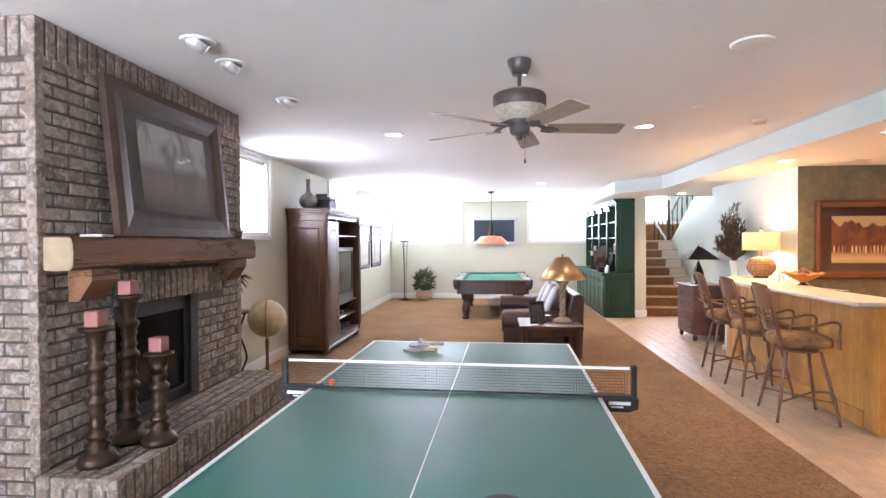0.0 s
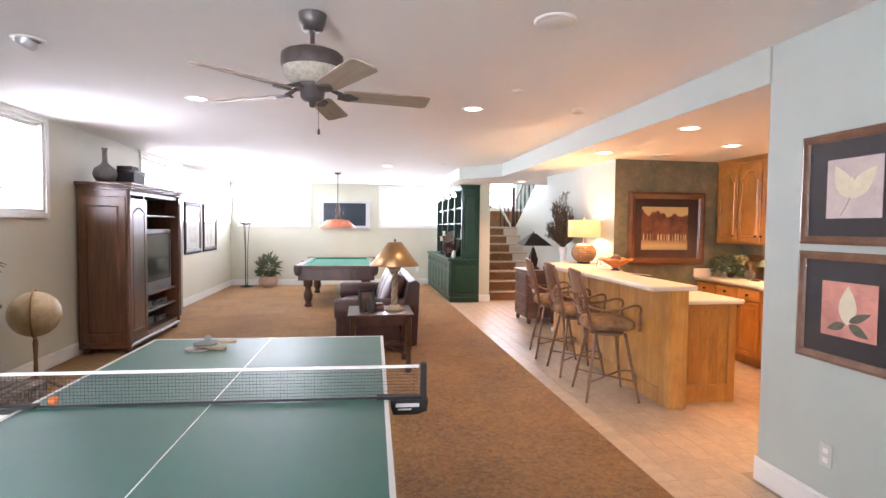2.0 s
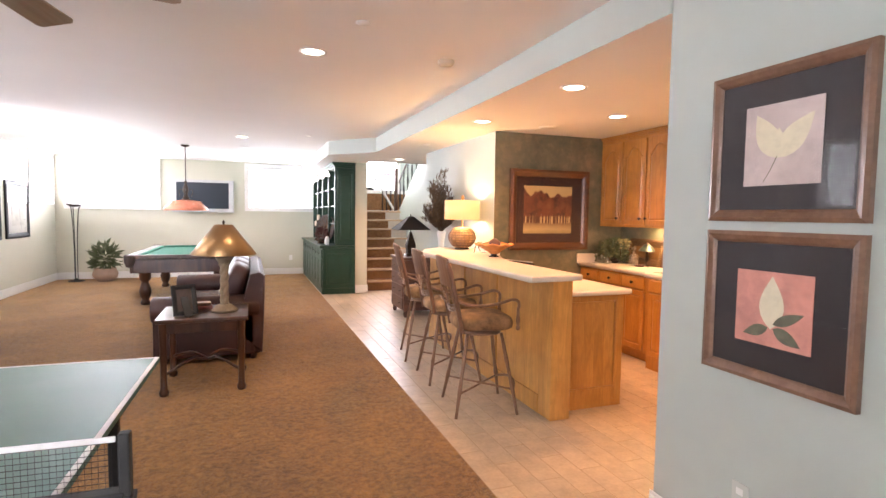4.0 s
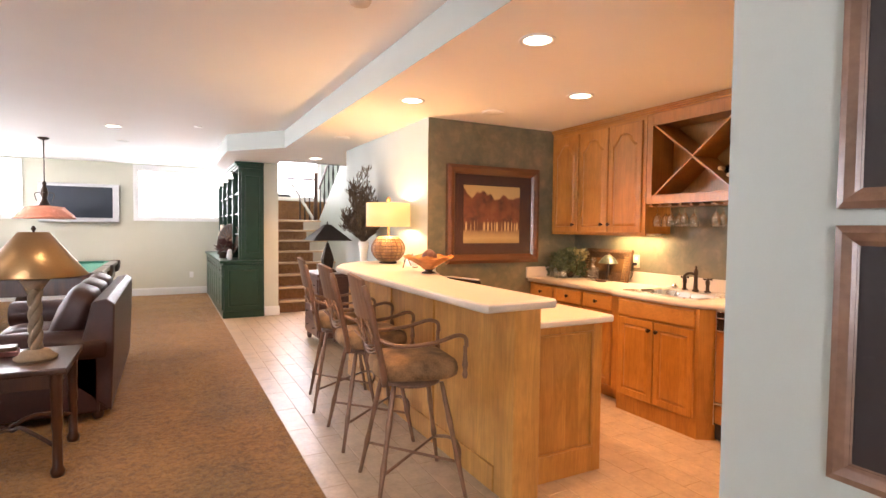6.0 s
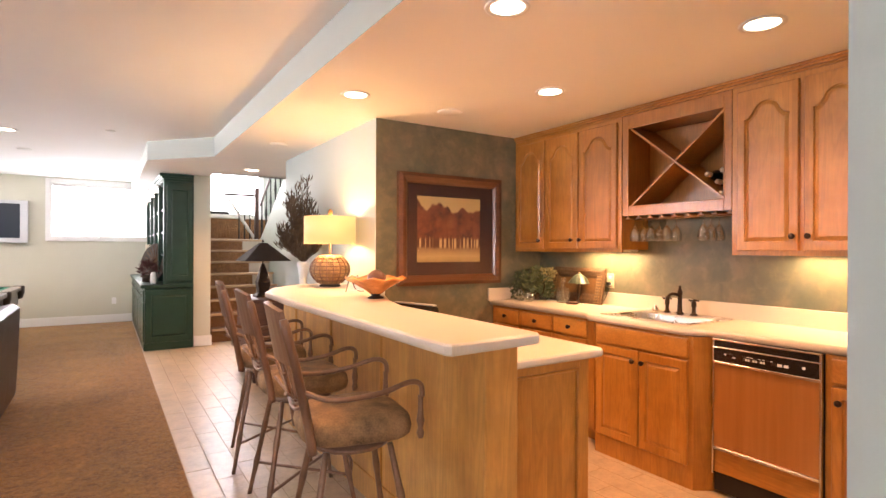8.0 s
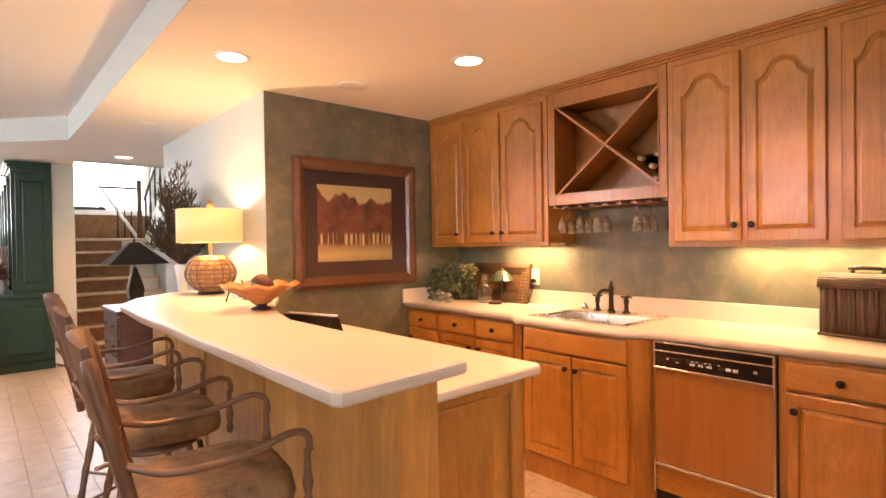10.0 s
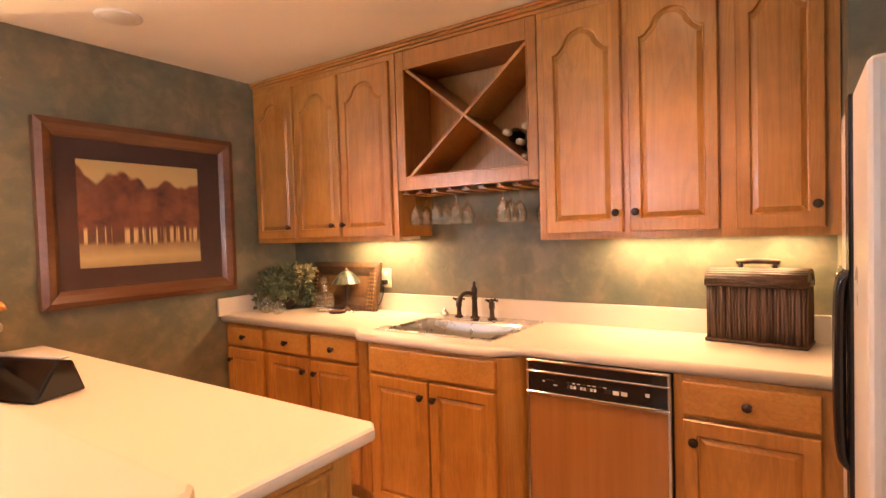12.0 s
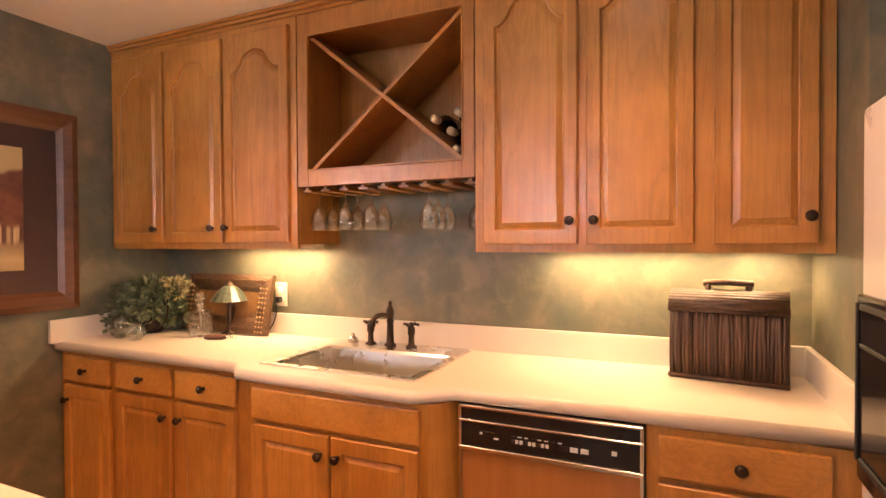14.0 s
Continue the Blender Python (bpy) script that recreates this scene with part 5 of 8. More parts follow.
def bar_stool():
    t = thing("bar_stool", (0, 0, 0), "wooden bar stool with iron arms and a brown suede seat", "bar stool", "stools at the bar")
    for sx in (-1, 1):
        for sy in (-1, 1):
            pts = [(0.13 * sx, 0.13 * sy, 0.60), (0.155 * sx, 0.155 * sy, 0.42), (0.20 * sx, 0.20 * sy, 0.16), (0.235 * sx, 0.235 * sy, 0.0)]
            pts = [Vector(pts[0]).lerp(Vector(pts[3]), k / 12) for k in range(13)]
            part("leg", tube(bm_new(), pts, [0.012, 0.013, 0.014, 0.014, 0.017, 0.013, 0.013, 0.013, 0.017, 0.013, 0.012, 0.011, 0.012], 10), M_STOOLIRON, t)
    c = [(0.205 * sx, 0.205 * sy, 0.17) for sx, sy in ((-1, -1), (1, -1), (1, 1), (-1, 1))]
    part("stretcher", tube(bm_new(), [c[0], c[2]], 0.008, 8), M_STOOLIRON, t)
    part("stretcher", tube(bm_new(), [(c[1][0], c[1][1], 0.185), (c[3][0], c[3][1], 0.185)], 0.008, 8), M_STOOLIRON, t)
    part("footrest", tube(bm_new(), bend([c[1], (0.25, -0.1, 0.2), (0.265, 0, 0.21), (0.25, 0.1, 0.2), c[2]], 4), 0.010, 8), M_STOOLIRON, t)
    part("swivel", lathe(bm_new(), [(0.0, 0.585), (0.16, 0.585), (0.16, 0.603), (0.07, 0.61), (0.07, 0.632), (0, 0.632)], 20), M_STOOLIRON, t)
    bm = bm_new()
    n = 28
    rings = []
    for f, z in ((0.9, 0.632), (1.0, 0.645), (1.03, 0.68), (1.0, 0.712), (0.85, 0.732), (0.5, 0.742)):
        ring = []
        for k in range(n):
            a = 2 * math.pi * k / n
            p = 4.4
            cx, sy = math.cos(a), math.sin(a)
            rr = (abs(cx) ** p + abs(sy) ** p) ** (-1 / p)
            ring.append(bm.verts.new((0.215 * rr * cx * f, 0.215 * rr * sy * f * (1.0 + 0.1 * cx), z)))
        rings.append(ring)
    for a, b in zip(rings, rings[1:]):
        for k in range(n):
            bm.faces.new((a[k], a[(k + 1) % n], b[(k + 1) % n], b[k])).smooth = True
    bm.faces.new(rings[-1])
    bm.faces.new(rings[0][::-1])
    part("seat", bm, M_SUEDE, t, "padded brown suede seat")
    for sy in (-1, 1):
        pts = bend([(-0.19, 0.185 * sy, 0.62), (-0.21, 0.19 * sy, 0.74), (-0.255, 0.195 * sy, 0.95), (-0.30, 0.19 * sy, 1.13)], 5)
        part("back_post", tube(bm_new(), pts, [0.018] * (len(pts) - 2) + [0.02, 0.014], 10), M_STOOLWOOD, t)
        arm = bend([(-0.235, 0.193 * sy, 0.86), (-0.12, 0.225 * sy, 0.825), (0.05, 0.24 * sy, 0.835), (0.17, 0.235 * sy, 0.865), (0.225, 0.225 * sy, 0.85), (0.235, 0.22 * sy, 0.80)], 5)
        part("arm", tube(bm_new(), arm, 0.011, 8), M_STOOLIRON, t)
        part("arm_post", lathe(bm_new(), [(0.010, 0.0), (0.016, 0.02), (0.010, 0.04), (0.017, 0.07), (0.012, 0.10), (0.010, 0.14), (0.011, 0.17)], 12, (0.228, 0.22 * sy, 0.635)), M_STOOLIRON, t)
    bm = bm_new()
    rows = []
    for k in range(9):
        v = -1 + 2 * k / 8
        y = 0.178 * v
        bow = -0.035 * (1 - v * v)
        rows.append([bm.verts.new((x + bow, y, z)) for x, z in ((-0.255, 0.955), (-0.269, 0.955), (-0.312, 1.155 + 0.02 * (1 - v * v)), (-0.296, 1.16 + 0.02 * (1 - v * v)))])
    for a, b in zip(rows, rows[1:]):
        for i in range(4):
            bm.faces.new((a[i], a[(i + 1) % 4], b[(i + 1) % 4], b[i]))
    bm.faces.new(rows[0])
    bm.faces.new(rows[-1][::-1])
    bmesh.ops.recalc_face_normals(bm, faces=bm.faces)
    part("top_rail", bm, M_STOOLWOOD, t, "curved solid wooden top rail")
    for z in (0.82, 0.80, 0.78):
        part("lower_rail", tube(bm_new(), bend([(-0.222 - (z - 0.8) * 0.2, -0.185, z + 0.03), (-0.235, -0.09, z - 0.01), (-0.24, 0, z - 0.02), (-0.235, 0.09, z - 0.01), (-0.222 - (z - 0.8) * 0.2, 0.185, z + 0.03)], 4), 0.007, 6), M_STOOLIRON, t)
    for k in range(7):
        a = radians(-75 + 25 * k)
        part("fan_spoke", tube(bm_new(), bend([(-0.243, 0, 0.80), (-0.262, 0.055 * math.sin(a), 0.80 + 0.08 * math.cos(a)), (-0.285, 0.15 * math.sin(a), 0.80 + 0.185 * math.cos(a))], 4), 0.006, 6), M_STOOLIRON, t)
    bm = tube(bm_new(), bend([(-0.245, -0.17, 0.83), (-0.275, -0.11, 0.95), (-0.285, 0, 0.985), (-0.275, 0.11, 0.95), (-0.245, 0.17, 0.83)], 4), 0.007, 6)
    part("fan_scroll", bm, M_STOOLIRON, t)
    return t


stool = bar_stool()
stool.matrix_basis = pose(2.49, 4.44, -0.004, 0, 0, -8)
copy_thing(stool, pose(2.53, 5.22, -0.004, 0, 0, -4))
copy_thing(stool, pose(2.56, 5.98, -0.004, 0, 0, -10))

# ---- armoire ----
M_ARMOIRE = wood("reddish_mahogany", (0.05, 0.019, 0.010), (0.19, 0.078, 0.034), (1, 1, 0.08), 0.3, 14, 0.2, 0.4)
arm = thing("armoire", (XL + 0.02, 6.55, 0), "tall dark mahogany armoire with an open television bay", "armoire")
AD, AL, AH = 0.56, 1.72, 1.93


def panel(parent, name, m, w, h, mat, arch=0.0, **kw):
    o = part(name, panel_door(w, h, arch, **kw), mat, parent)
    o.matrix_basis = m
    return o


bm = bm_new()
box(bm, 0.0, 0.02, 0.10, 0.02, AL - 0.02, AH)
box(bm, 0.0, 0.02, 0.10, AD - 0.03, AL - 0.02, 0.16)
box(bm, 0.0, 0.02, AH - 0.05, AD - 0.03, AL - 0.02, AH)
box(bm, 0.02, 0.50, 0.16, AD - 0.03, 0.54, AH - 0.05)
part("carcass", bm, M_ARMOIRE, arm)
part("side", box(bm_new(), 0.0, AL - 0.02, 0.08, AD, AL, AH, 0.003), M_ARMOIRE, arm)
part("side", box(bm_new(), 0.0, 0.0, 0.08, AD, 0.019, AH, 0.003), M_ARMOIRE, arm)
panel(arm, "side_panel", pose(0.03, 0.001, 0.14), AD - 0.06, AH - 0.22, M_ARMOIRE, 0.0, stile=0.07, rail=0.10, thick=0.022)
panel(arm, "door", pose(AD - 0.03, 0.03, 0.17) @ pose(0, 0, 0, 0, 0, 90), 0.50, AH - 0.26, M_ARMOIRE, 0.05, stile=0.07, rail=0.08, thick=0.028)
part("corner_post", lathe(bm_new(), [(0.022, 0.1), (0.028, 0.2), (0.02, 0.24), (0.024, 0.9), (0.02, 1.7), (0.028, 1.8), (0.022, AH)], 12, (AD - 0.012, 0.012, 0)), M_ARMOIRE, arm)
panel(arm, "door", pose(AD - 0.02, AL + 0.03, 0.17) @ pose(0, 0, 0, 0, 0, 104), 0.40, AH - 0.26, M_ARMOIRE, 0.05, stile=0.06, rail=0.08, thick=0.028)
for z in (0.38, 0.60):
    part("shelf", box(bm_new(), 0.022, 0.545, z, AD - 0.05, AL - 0.022, z + 0.025, 0.003), M_ARMOIRE, arm)
part("shelf", box(bm_new(), 0.022, 0.545, 1.63, AD - 0.05, AL - 0.022, 1.652, 0.003), M_ARMOIRE, arm)
bm = bm_new()
for o, z0, z1 in ((0.0, AH, AH + 0.03), (0.022, AH + 0.03, AH + 0.055), (0.045, AH + 0.055, AH + 0.085)):
    box(bm, -0.004, -0.01 - o, z0, AD + 0.015 + o, AL + 0.01 + o, z1, 0.006)
part("crown", bm, M_ARMOIRE, arm)
n = 28
for k in range(n):
    part("dentil", box(bm_new(), AD + 0.015, 0.01 + k * AL / n, AH + 0.006, AD + 0.033, 0.01 + k * AL / n + 0.03, AH + 0.028), M_ARMOIRE, arm)
bm = bm_new()
box(bm, 0.0, -0.008, 0.07, AD + 0.01, AL + 0.008, 0.10, 0.006)
part("plinth", bm, M_ARMOIRE, arm)
for x in (0.07, AD - 0.06):
    for y in (0.07, AL - 0.07):
        part("foot", lathe(bm_new(), [(0, 0), (0.03, 0), (0.05, 0.03), (0.048, 0.055), (0.03, 0.07), (0, 0.07)], 16, (x, y, 0)), M_ARMOIRE, arm)
tv = thing("television", (XL + 0.10, 7.16, 0.626), "old grey tube television inside the armoire", "television")
part("cabinet", box(bm_new(), 0, 0, 0, 0.40, 1.0, 0.84, 0.02, 2), surface("tv_grey_plastic", (0.10, 0.10, 0.105), 0.4, vary=0.06), tv)
part("screen", box(bm_new(), 0.385, 0.07, 0.14, 0.408, 0.93, 0.78, 0.02, 3), M_BLACK, tv)
M_GREYBOX = surface("dark_grey_plastic", (0.05, 0.05, 0.052), 0.4, vary=0.1)
for y, z, w, h, nm in ((7.15, 0.406, 0.43, 0.09, "cable_box"), (7.65, 0.406, 0.5, 0.07, "video_player"), (7.2, 0.161, 0.45, 0.12, "receiver"), (7.72, 0.161, 0.4, 0.08, "disc_player")):
    t = thing(nm, (XL + 0.14, y, z), "dark grey electronic box on an armoire shelf", "electronics", "boxes in the armoire")
    part("case", box(bm_new(), 0, 0, 0, 0.30, w, h, 0.004), M_GREYBOX, t)
    part("display", box(bm_new(), 0.3, w * 0.3, h * 0.3, 0.303, w * 0.7, h * 0.7), M_BLACK, t)
M_CERAMIC = surface("crackled_brown_ceramic", (0.16, 0.14, 0.13), 0.35, vary=0.5, scale=16, relief=0.2)
vase = thing("bottle_vase", (XL + 0.26, 6.71, AH + 0.085), "bulbous long-necked ceramic vase on the armoire", "vase")
part("body", lathe(bm_new(), [(0, 0), (0.06, 0), (0.115, 0.05), (0.13, 0.11), (0.11, 0.17), (0.05, 0.215), (0.028, 0.25), (0.026, 0.38), (0.038, 0.41), (0.03, 0.41), (0.02, 0.38)], 24), M_CERAMIC, vase)
chestbox = thing("storage_box", (XL + 0.36, 7.08, AH + 0.085), "dark carved wooden box on the armoire", "box")
part("body", box(bm_new(), -0.12, -0.17, 0, 0.14, 0.17, 0.15, 0.008, 2), M_MATTBLACK, chestbox)
part("lid", box(bm_new(), -0.13, -0.18, 0.152, 0.15, 0.18, 0.18, 0.008, 2), M_DARKWOOD, chestbox)
part("upper_box", box(bm_new(), -0.08, -0.12, 0.182, 0.09, 0.10, 0.235, 0.006, 2), M_MATTBLACK, chestbox)

# ---- pool table ----
pool = thing("pool_table", (-0.19, 11.2, 0), "dark wooden pool table with green cloth on turned legs", "pool table")
PW, PL = 0.74, 1.36
M_FELT = surface("green_cloth", (0.03, 0.20, 0.13), 0.9, vary=0.08, fine=220, relief=0.1)
part("bed", box(bm_new(), -PW + 0.10, -PL + 0.10, 0.70, PW - 0.10, PL - 0.10, 0.765), M_FELT, pool)
for x0, y0, x1, y1 in ((-PW, -PL, -PW + 0.12, PL), (PW - 0.12, -PL, PW, PL), (-PW + 0.12, -PL, PW - 0.12, -PL + 0.12), (-PW + 0.12, PL - 0.12, PW - 0.12, PL)):
    part("rail", box(bm_new(), x0, y0, 0.735, x1, y1, 0.80, 0.015, 3), M_DARKWOOD, pool)
for x0, y0, x1, y1 in ((-PW + 0.12, -PL + 0.14, -PW + 0.17, PL - 0.14), (PW - 0.17, -PL + 0.14, PW - 0.12, PL - 0.14), (-PW + 0.18, -PL + 0.12, PW - 0.18, -PL + 0.17), (-PW + 0.18, PL - 0.17, PW - 0.18, PL - 0.12)):
    part("cushion", box(bm_new(), x0, y0, 0.764, x1, y1, 0.797, 0.01, 2), M_FELT, pool)
for x0, y0, x1, y1 in ((-PW + 0.04, -PL + 0.04, -PW + 0.08, PL - 0.04), (PW - 0.08, -PL + 0.04, PW - 0.04, PL - 0.04), (-PW + 0.08, -PL + 0.04, PW - 0.08, -PL + 0.08), (-PW + 0.08, PL - 0.08, PW - 0.08, PL - 0.04)):
    part("apron", box(bm_new(), x0, y0, 0.52, x1, y1, 0.735, 0.006), M_DARKWOOD, pool)
for sx in (-1, 1):
    for sy in (-1, 0, 1):
        if sy:
            part("leg", lathe(bm_new(), [(0, 0), (0.06, 0), (0.075, 0.03), (0.06, 0.06), (0.045, 0.08), (0.075, 0.13), (0.09, 0.22), (0.06, 0.32), (0.05, 0.36), (0.085, 0.40), (0.09, 0.52)], 20, (sx * (PW - 0.2), sy * (PL - 0.3), 0)), M_DARKWOOD, pool)
        part("pocket", lathe(bm_new(), [(0.07, 0.803), (0.078, 0.79), (0.075, 0.70), (0.05, 0.62), (0, 0.60)], 16, (sx * (PW - 0.04), sy * (PL - 0.04), 0)), M_LEATHER, pool)
M_CREAMCLOTH = surface("cream_cloth", (0.62, 0.52, 0.40), 0.9, vary=0.12, scale=8)
pouf = thing("floor_cushion", (0.0, 12.2, 0), "cream cushion with folded cloth lying under the pool table", "cushion")
part("cushion", lathe(bm_new(), [(0, 0.01), (0.28, 0.02), (0.33, 0.09), (0.28, 0.17), (0.1, 0.2), (0, 0.2)], 24), M_CREAMCLOTH, pouf)

# ---- sofa ----
M_SOFA = surface("oxblood_leather", (0.048, 0.016, 0.012), 0.42, vary=0.3, scale=9, fine=120, relief=0.35)
sofa = thing("sofa", (0, 0, 0), "dark oxblood leather sofa with its back to the bar", "sofa")
S0, S1, SB = 6.28, 8.48, 0.95


def pillow(w, d, h, mat, parent, name, m, p=2.6, n=20):
    """A soft cushion, rounded every way, centred on its own origin."""
    bm = bm_new()
    bmesh.ops.create_cube(bm, size=2)
    bmesh.ops.subdivide_edges(bm, edges=bm.edges[:], cuts=7, use_grid_fill=True)
    for v in bm.verts:
        c = v.co
        r = (abs(c.x) ** 5 + abs(c.y) ** 5 + abs(c.z) ** 5) ** (-1 / 5)
        c = c * r * max(abs(c.x), abs(c.y), abs(c.z)) if False else c * r
        q = 1 - 0.28 * min(1, (c.x * c.x + c.y * c.y) / 1.7)
        v.co = Vector((c.x * w / 2, c.y * d / 2, c.z * h / 2 * q + 0.006 * noise.noise(c * 3)))
    for f in bm.faces:
        f.smooth = True
    o = part(name, bm, mat, parent)
    o.matrix_basis = m
    return o


part("base", box(bm_new(), 0.0, S0 + 0.03, 0.06, SB - 0.03, S1 - 0.03, 0.30, 0.02, 2), M_SOFA, sofa)
bm = bm_new()
a = [bm.verts.new((x, S0 + 0.02, z)) for x, z in ((SB - 0.26, 0.28), (SB - 0.01, 0.06), (SB + 0.01, 0.5), (SB + 0.02, 0.84), (SB - 0.03, 0.88), (SB - 0.12, 0.86))]
b = [bm.verts.new((v.co.x, S1 - 0.02, v.co.z)) for v in a]
fs = [bm.faces.new(a), bm.faces.new(b[::-1])] + [bm.faces.new((a[i], b[i], b[(i + 1) % 6], a[(i + 1) % 6])) for i in range(6)]
bmesh.ops.recalc_face_normals(bm, faces=bm.faces)
bmesh.ops.bevel(bm, geom=bm.edges[:], offset=0.015, segments=2, profile=0.6, affect="EDGES")
part("backrest", bm, M_SOFA, sofa)
for y0 in (S0, S1 - 0.26):
    bm = bm_new()
    box(bm, -0.04, y0 + 0.02, 0.06, SB - 0.08, y0 + 0.24, 0.52, 0.02, 2)
    m = Matrix.Rotation(radians(90), 3, "Y")
    lathe(bm, [(0, 0), (0.11, 0.0), (0.13, 0.02), (0.13, 0.96), (0.11, 0.98), (0, 0.98)], 20, (-0.06, y0 + 0.13, 0.52), m)
    part("armrest", bm, M_SOFA, sofa)
for k in range(3):
    y = S0 + 0.26 + (k + 0.5) * (S1 - S0 - 0.52) / 3
    w = (S1 - S0 - 0.54) / 3
    pillow(0.66, w, 0.2, M_SOFA, sofa, "seat_cushion", pose(0.30, y, 0.38))
    pillow(0.52, w, 0.24, M_SOFA, sofa, "back_cushion", pose(0.66, y, 0.68, 0, -68, 0))
for x in (0.05, SB - 0.1):
    for y in (S0 + 0.1, S1 - 0.1):
        part("foot", lathe(bm_new(), [(0, 0), (0.03, 0), (0.04, 0.03), (0.03, 0.065), (0, 0.065)], 12, (x, y, 0)), M_DARKWOOD, sofa)

# ---- end table, lamp, photo ----
et = thing("end_table", (0.465, 5.68, 0), "dark wooden end table with a twisted branch stretcher", "end table")
part("top", box(bm_new(), -0.345, -0.33, 0.585, 0.345, 0.33, 0.62, 0.008, 2), M_DARKWOOD, et)
part("apron", box(bm_new(), -0.30, -0.29, 0.50, 0.30, 0.29, 0.584, 0.004), M_DARKWOOD, et)
for sx in (-1, 1):
    for sy in (-1, 1):
        part("leg", lathe(bm_new(), [(0, 0), (0.032, 0), (0.038, 0.03), (0.026, 0.06), (0.024, 0.25), (0.030, 0.30), (0.026, 0.34), (0.03, 0.5), (0.032, 0.584)], 12, (sx * 0.29, sy * 0.275, 0)), M_DARKWOOD, et)
    part("stretcher", tube(bm_new(), bend([(0.29 * sx, -0.27, 0.16), (0.1 * sx, -0.1, 0.24), (0.02 * sx, 0.02, 0.2), (-0.12 * sx, 0.1, 0.25), (-0.29 * sx, 0.27, 0.18)], 5), 0.012, 7), M_DARKWOOD, et)
M_GOLDSHADE = surface("brass_lamp_shade", (0.38, 0.23, 0.105), 0.36, 0.8, vary=0.1, scale=5)
M_PLASTER = surface("pale_carved_stone", (0.26, 0.19, 0.12), 0.7, vary=0.2, scale=25, relief=0.4)
tl = thing("table_lamp", (0.62, 5.66, 0.62), "twisted pale column lamp with a brass cone shade", "table lamp")
part("base", lathe(bm_new(), [(0, 0), (0.105, 0), (0.108, 0.015), (0.085, 0.03), (0.07, 0.05), (0.04, 0.062)], 24), M_PLASTER, tl)
bm = bm_new()
for k in range(3):
    pts = []
    for i in range(40):
        u = i / 39
        a = 2 * math.pi * (k / 3 + 1.5 * u)
        r = 0.017 + 0.012 * (u > 0.9) * (u - 0.9) * 10
        pts.append((r * math.cos(a), r * math.sin(a), 0.055 + 0.36 * u))
    tube(bm, pts, 0.021, 8)
part("twisted_column", bm, M_PLASTER, tl)
part("capital", lathe(bm_new(), [(0.03, 0.40), (0.045, 0.42), (0.075, 0.465), (0.06, 0.47), (0.0, 0.47)], 18), M_PLASTER, tl)
part("shade", lathe(bm_new(), [(0.262, 0.49), (0.265, 0.495), (0.075, 0.745), (0.071, 0.745), (0.258, 0.495), (0.258, 0.49), (0.262, 0.49)], 36), M_GOLDSHADE, tl, "brass-coloured cone shade")
part("finial", lathe(bm_new(), [(0.006, 0.47), (0.006, 0.75), (0.014, 0.765), (0.006, 0.78), (0, 0.785)], 10), M_KNOB, tl)
ph = thing("photo_frame", (0.33, 5.52, 0.622), "dark carved easel photo frame seen from behind", "photo frame", turn=25)
o = part("frame", frame_bars(0.19, 0.25, 0.035, 0.02), M_MATTBLACK, ph)
o.matrix_basis = pose(-0.095, 0, 0, -14, 0, 0)
o = part("backing", box(bm_new(), 0.02, -0.008, 0.02, 0.17, 0.0, 0.23), M_LEATHER, ph)
o.matrix_basis = pose(-0.095, 0, 0, -14, 0, 0)
o = part("easel_leg", box(bm_new(), -0.03, 0, 0, 0.03, 0.006, 0.2), M_MATTBLACK, ph)
o.matrix_basis = pose(0, -0.075, 0.0, -35, 0, 0) @ pose(0, 0, 0.003)
bk = thing("stacked_books", (0.42, 5.82, 0.622), "small stack of pink and brown books", "books", turn=8)
part("book", box(bm_new(), -0.09, -0.06, 0, 0.09, 0.06, 0.03, 0.003), M_CANDLE, bk)
part("book", box(bm_new(), -0.08, -0.055, 0.0305, 0.08, 0.055, 0.055, 0.003), M_STOOLWOOD, bk)


# ---- green hutch ----
M_GREEN = surface("dark_green_paint", (0.013, 0.048, 0.029), 0.35, vary=0.2, scale=5, relief=0.08)
hutch = thing("hutch", (0, 0, 0), "dark green painted hutch with open shelves and cupboards", "hutch")
HY, HE = 10.47, YF - 0.01
part("base", box(bm_new(), 2.06, HY, 0.0, HX - 0.003, HE, 0.84, 0.004), M_GREEN, hutch)
part("countertop", box(bm_new(), 2.01, HY - 0.025, 0.842, HX - 0.003, HE, 0.885, 0.01, 2), M_GREEN, hutch)
panel(hutch, "end_panel", pose(2.075, HY - 0.001, 0.11), 0.56, 0.70, M_GREEN, stile=0.06, rail=0.07, thick=0.018)
part("plinth", box(bm_new(), 2.05, HY - 0.015, 0.0, HX - 0.003, HE, 0.10, 0.006), M_GREEN, hutch)
nb = 7
for k in range(nb):
    w = (HE - HY - 0.06) / nb
    y1 = HY + 0.03 + (k + 1) * w
    dr = panel(hutch, "drawer_front", pose(2.058, y1 - 0.01, 0.66, 0, 0, -90), w - 0.02, 0.15, M_GREEN, stile=0.03, rail=0.03, thick=0.018)
    part("knob", lathe(bm_new(), [(0.006, 0), (0.012, 0.012), (0.0, 0.022)], 10, (w / 2, -0.018, 0.075), Matrix.Rotation(radians(90), 3, "X")), M_KNOB, dr)
    panel(hutch, "door", pose(2.058, y1 - 0.01, 0.12, 0, 0, -90), w - 0.02, 0.52, M_GREEN, stile=0.05, rail=0.05, thick=0.018)
UX = 2.30
part("back_board", box(bm_new(), HX - 0.03, HY + 0.03, 0.887, HX - 0.004, HE - 0.03, 2.30), M_GREEN, hutch)
ys = [HY, HY + 0.86, HY + 1.72, HY + 2.58, HE - 0.03]
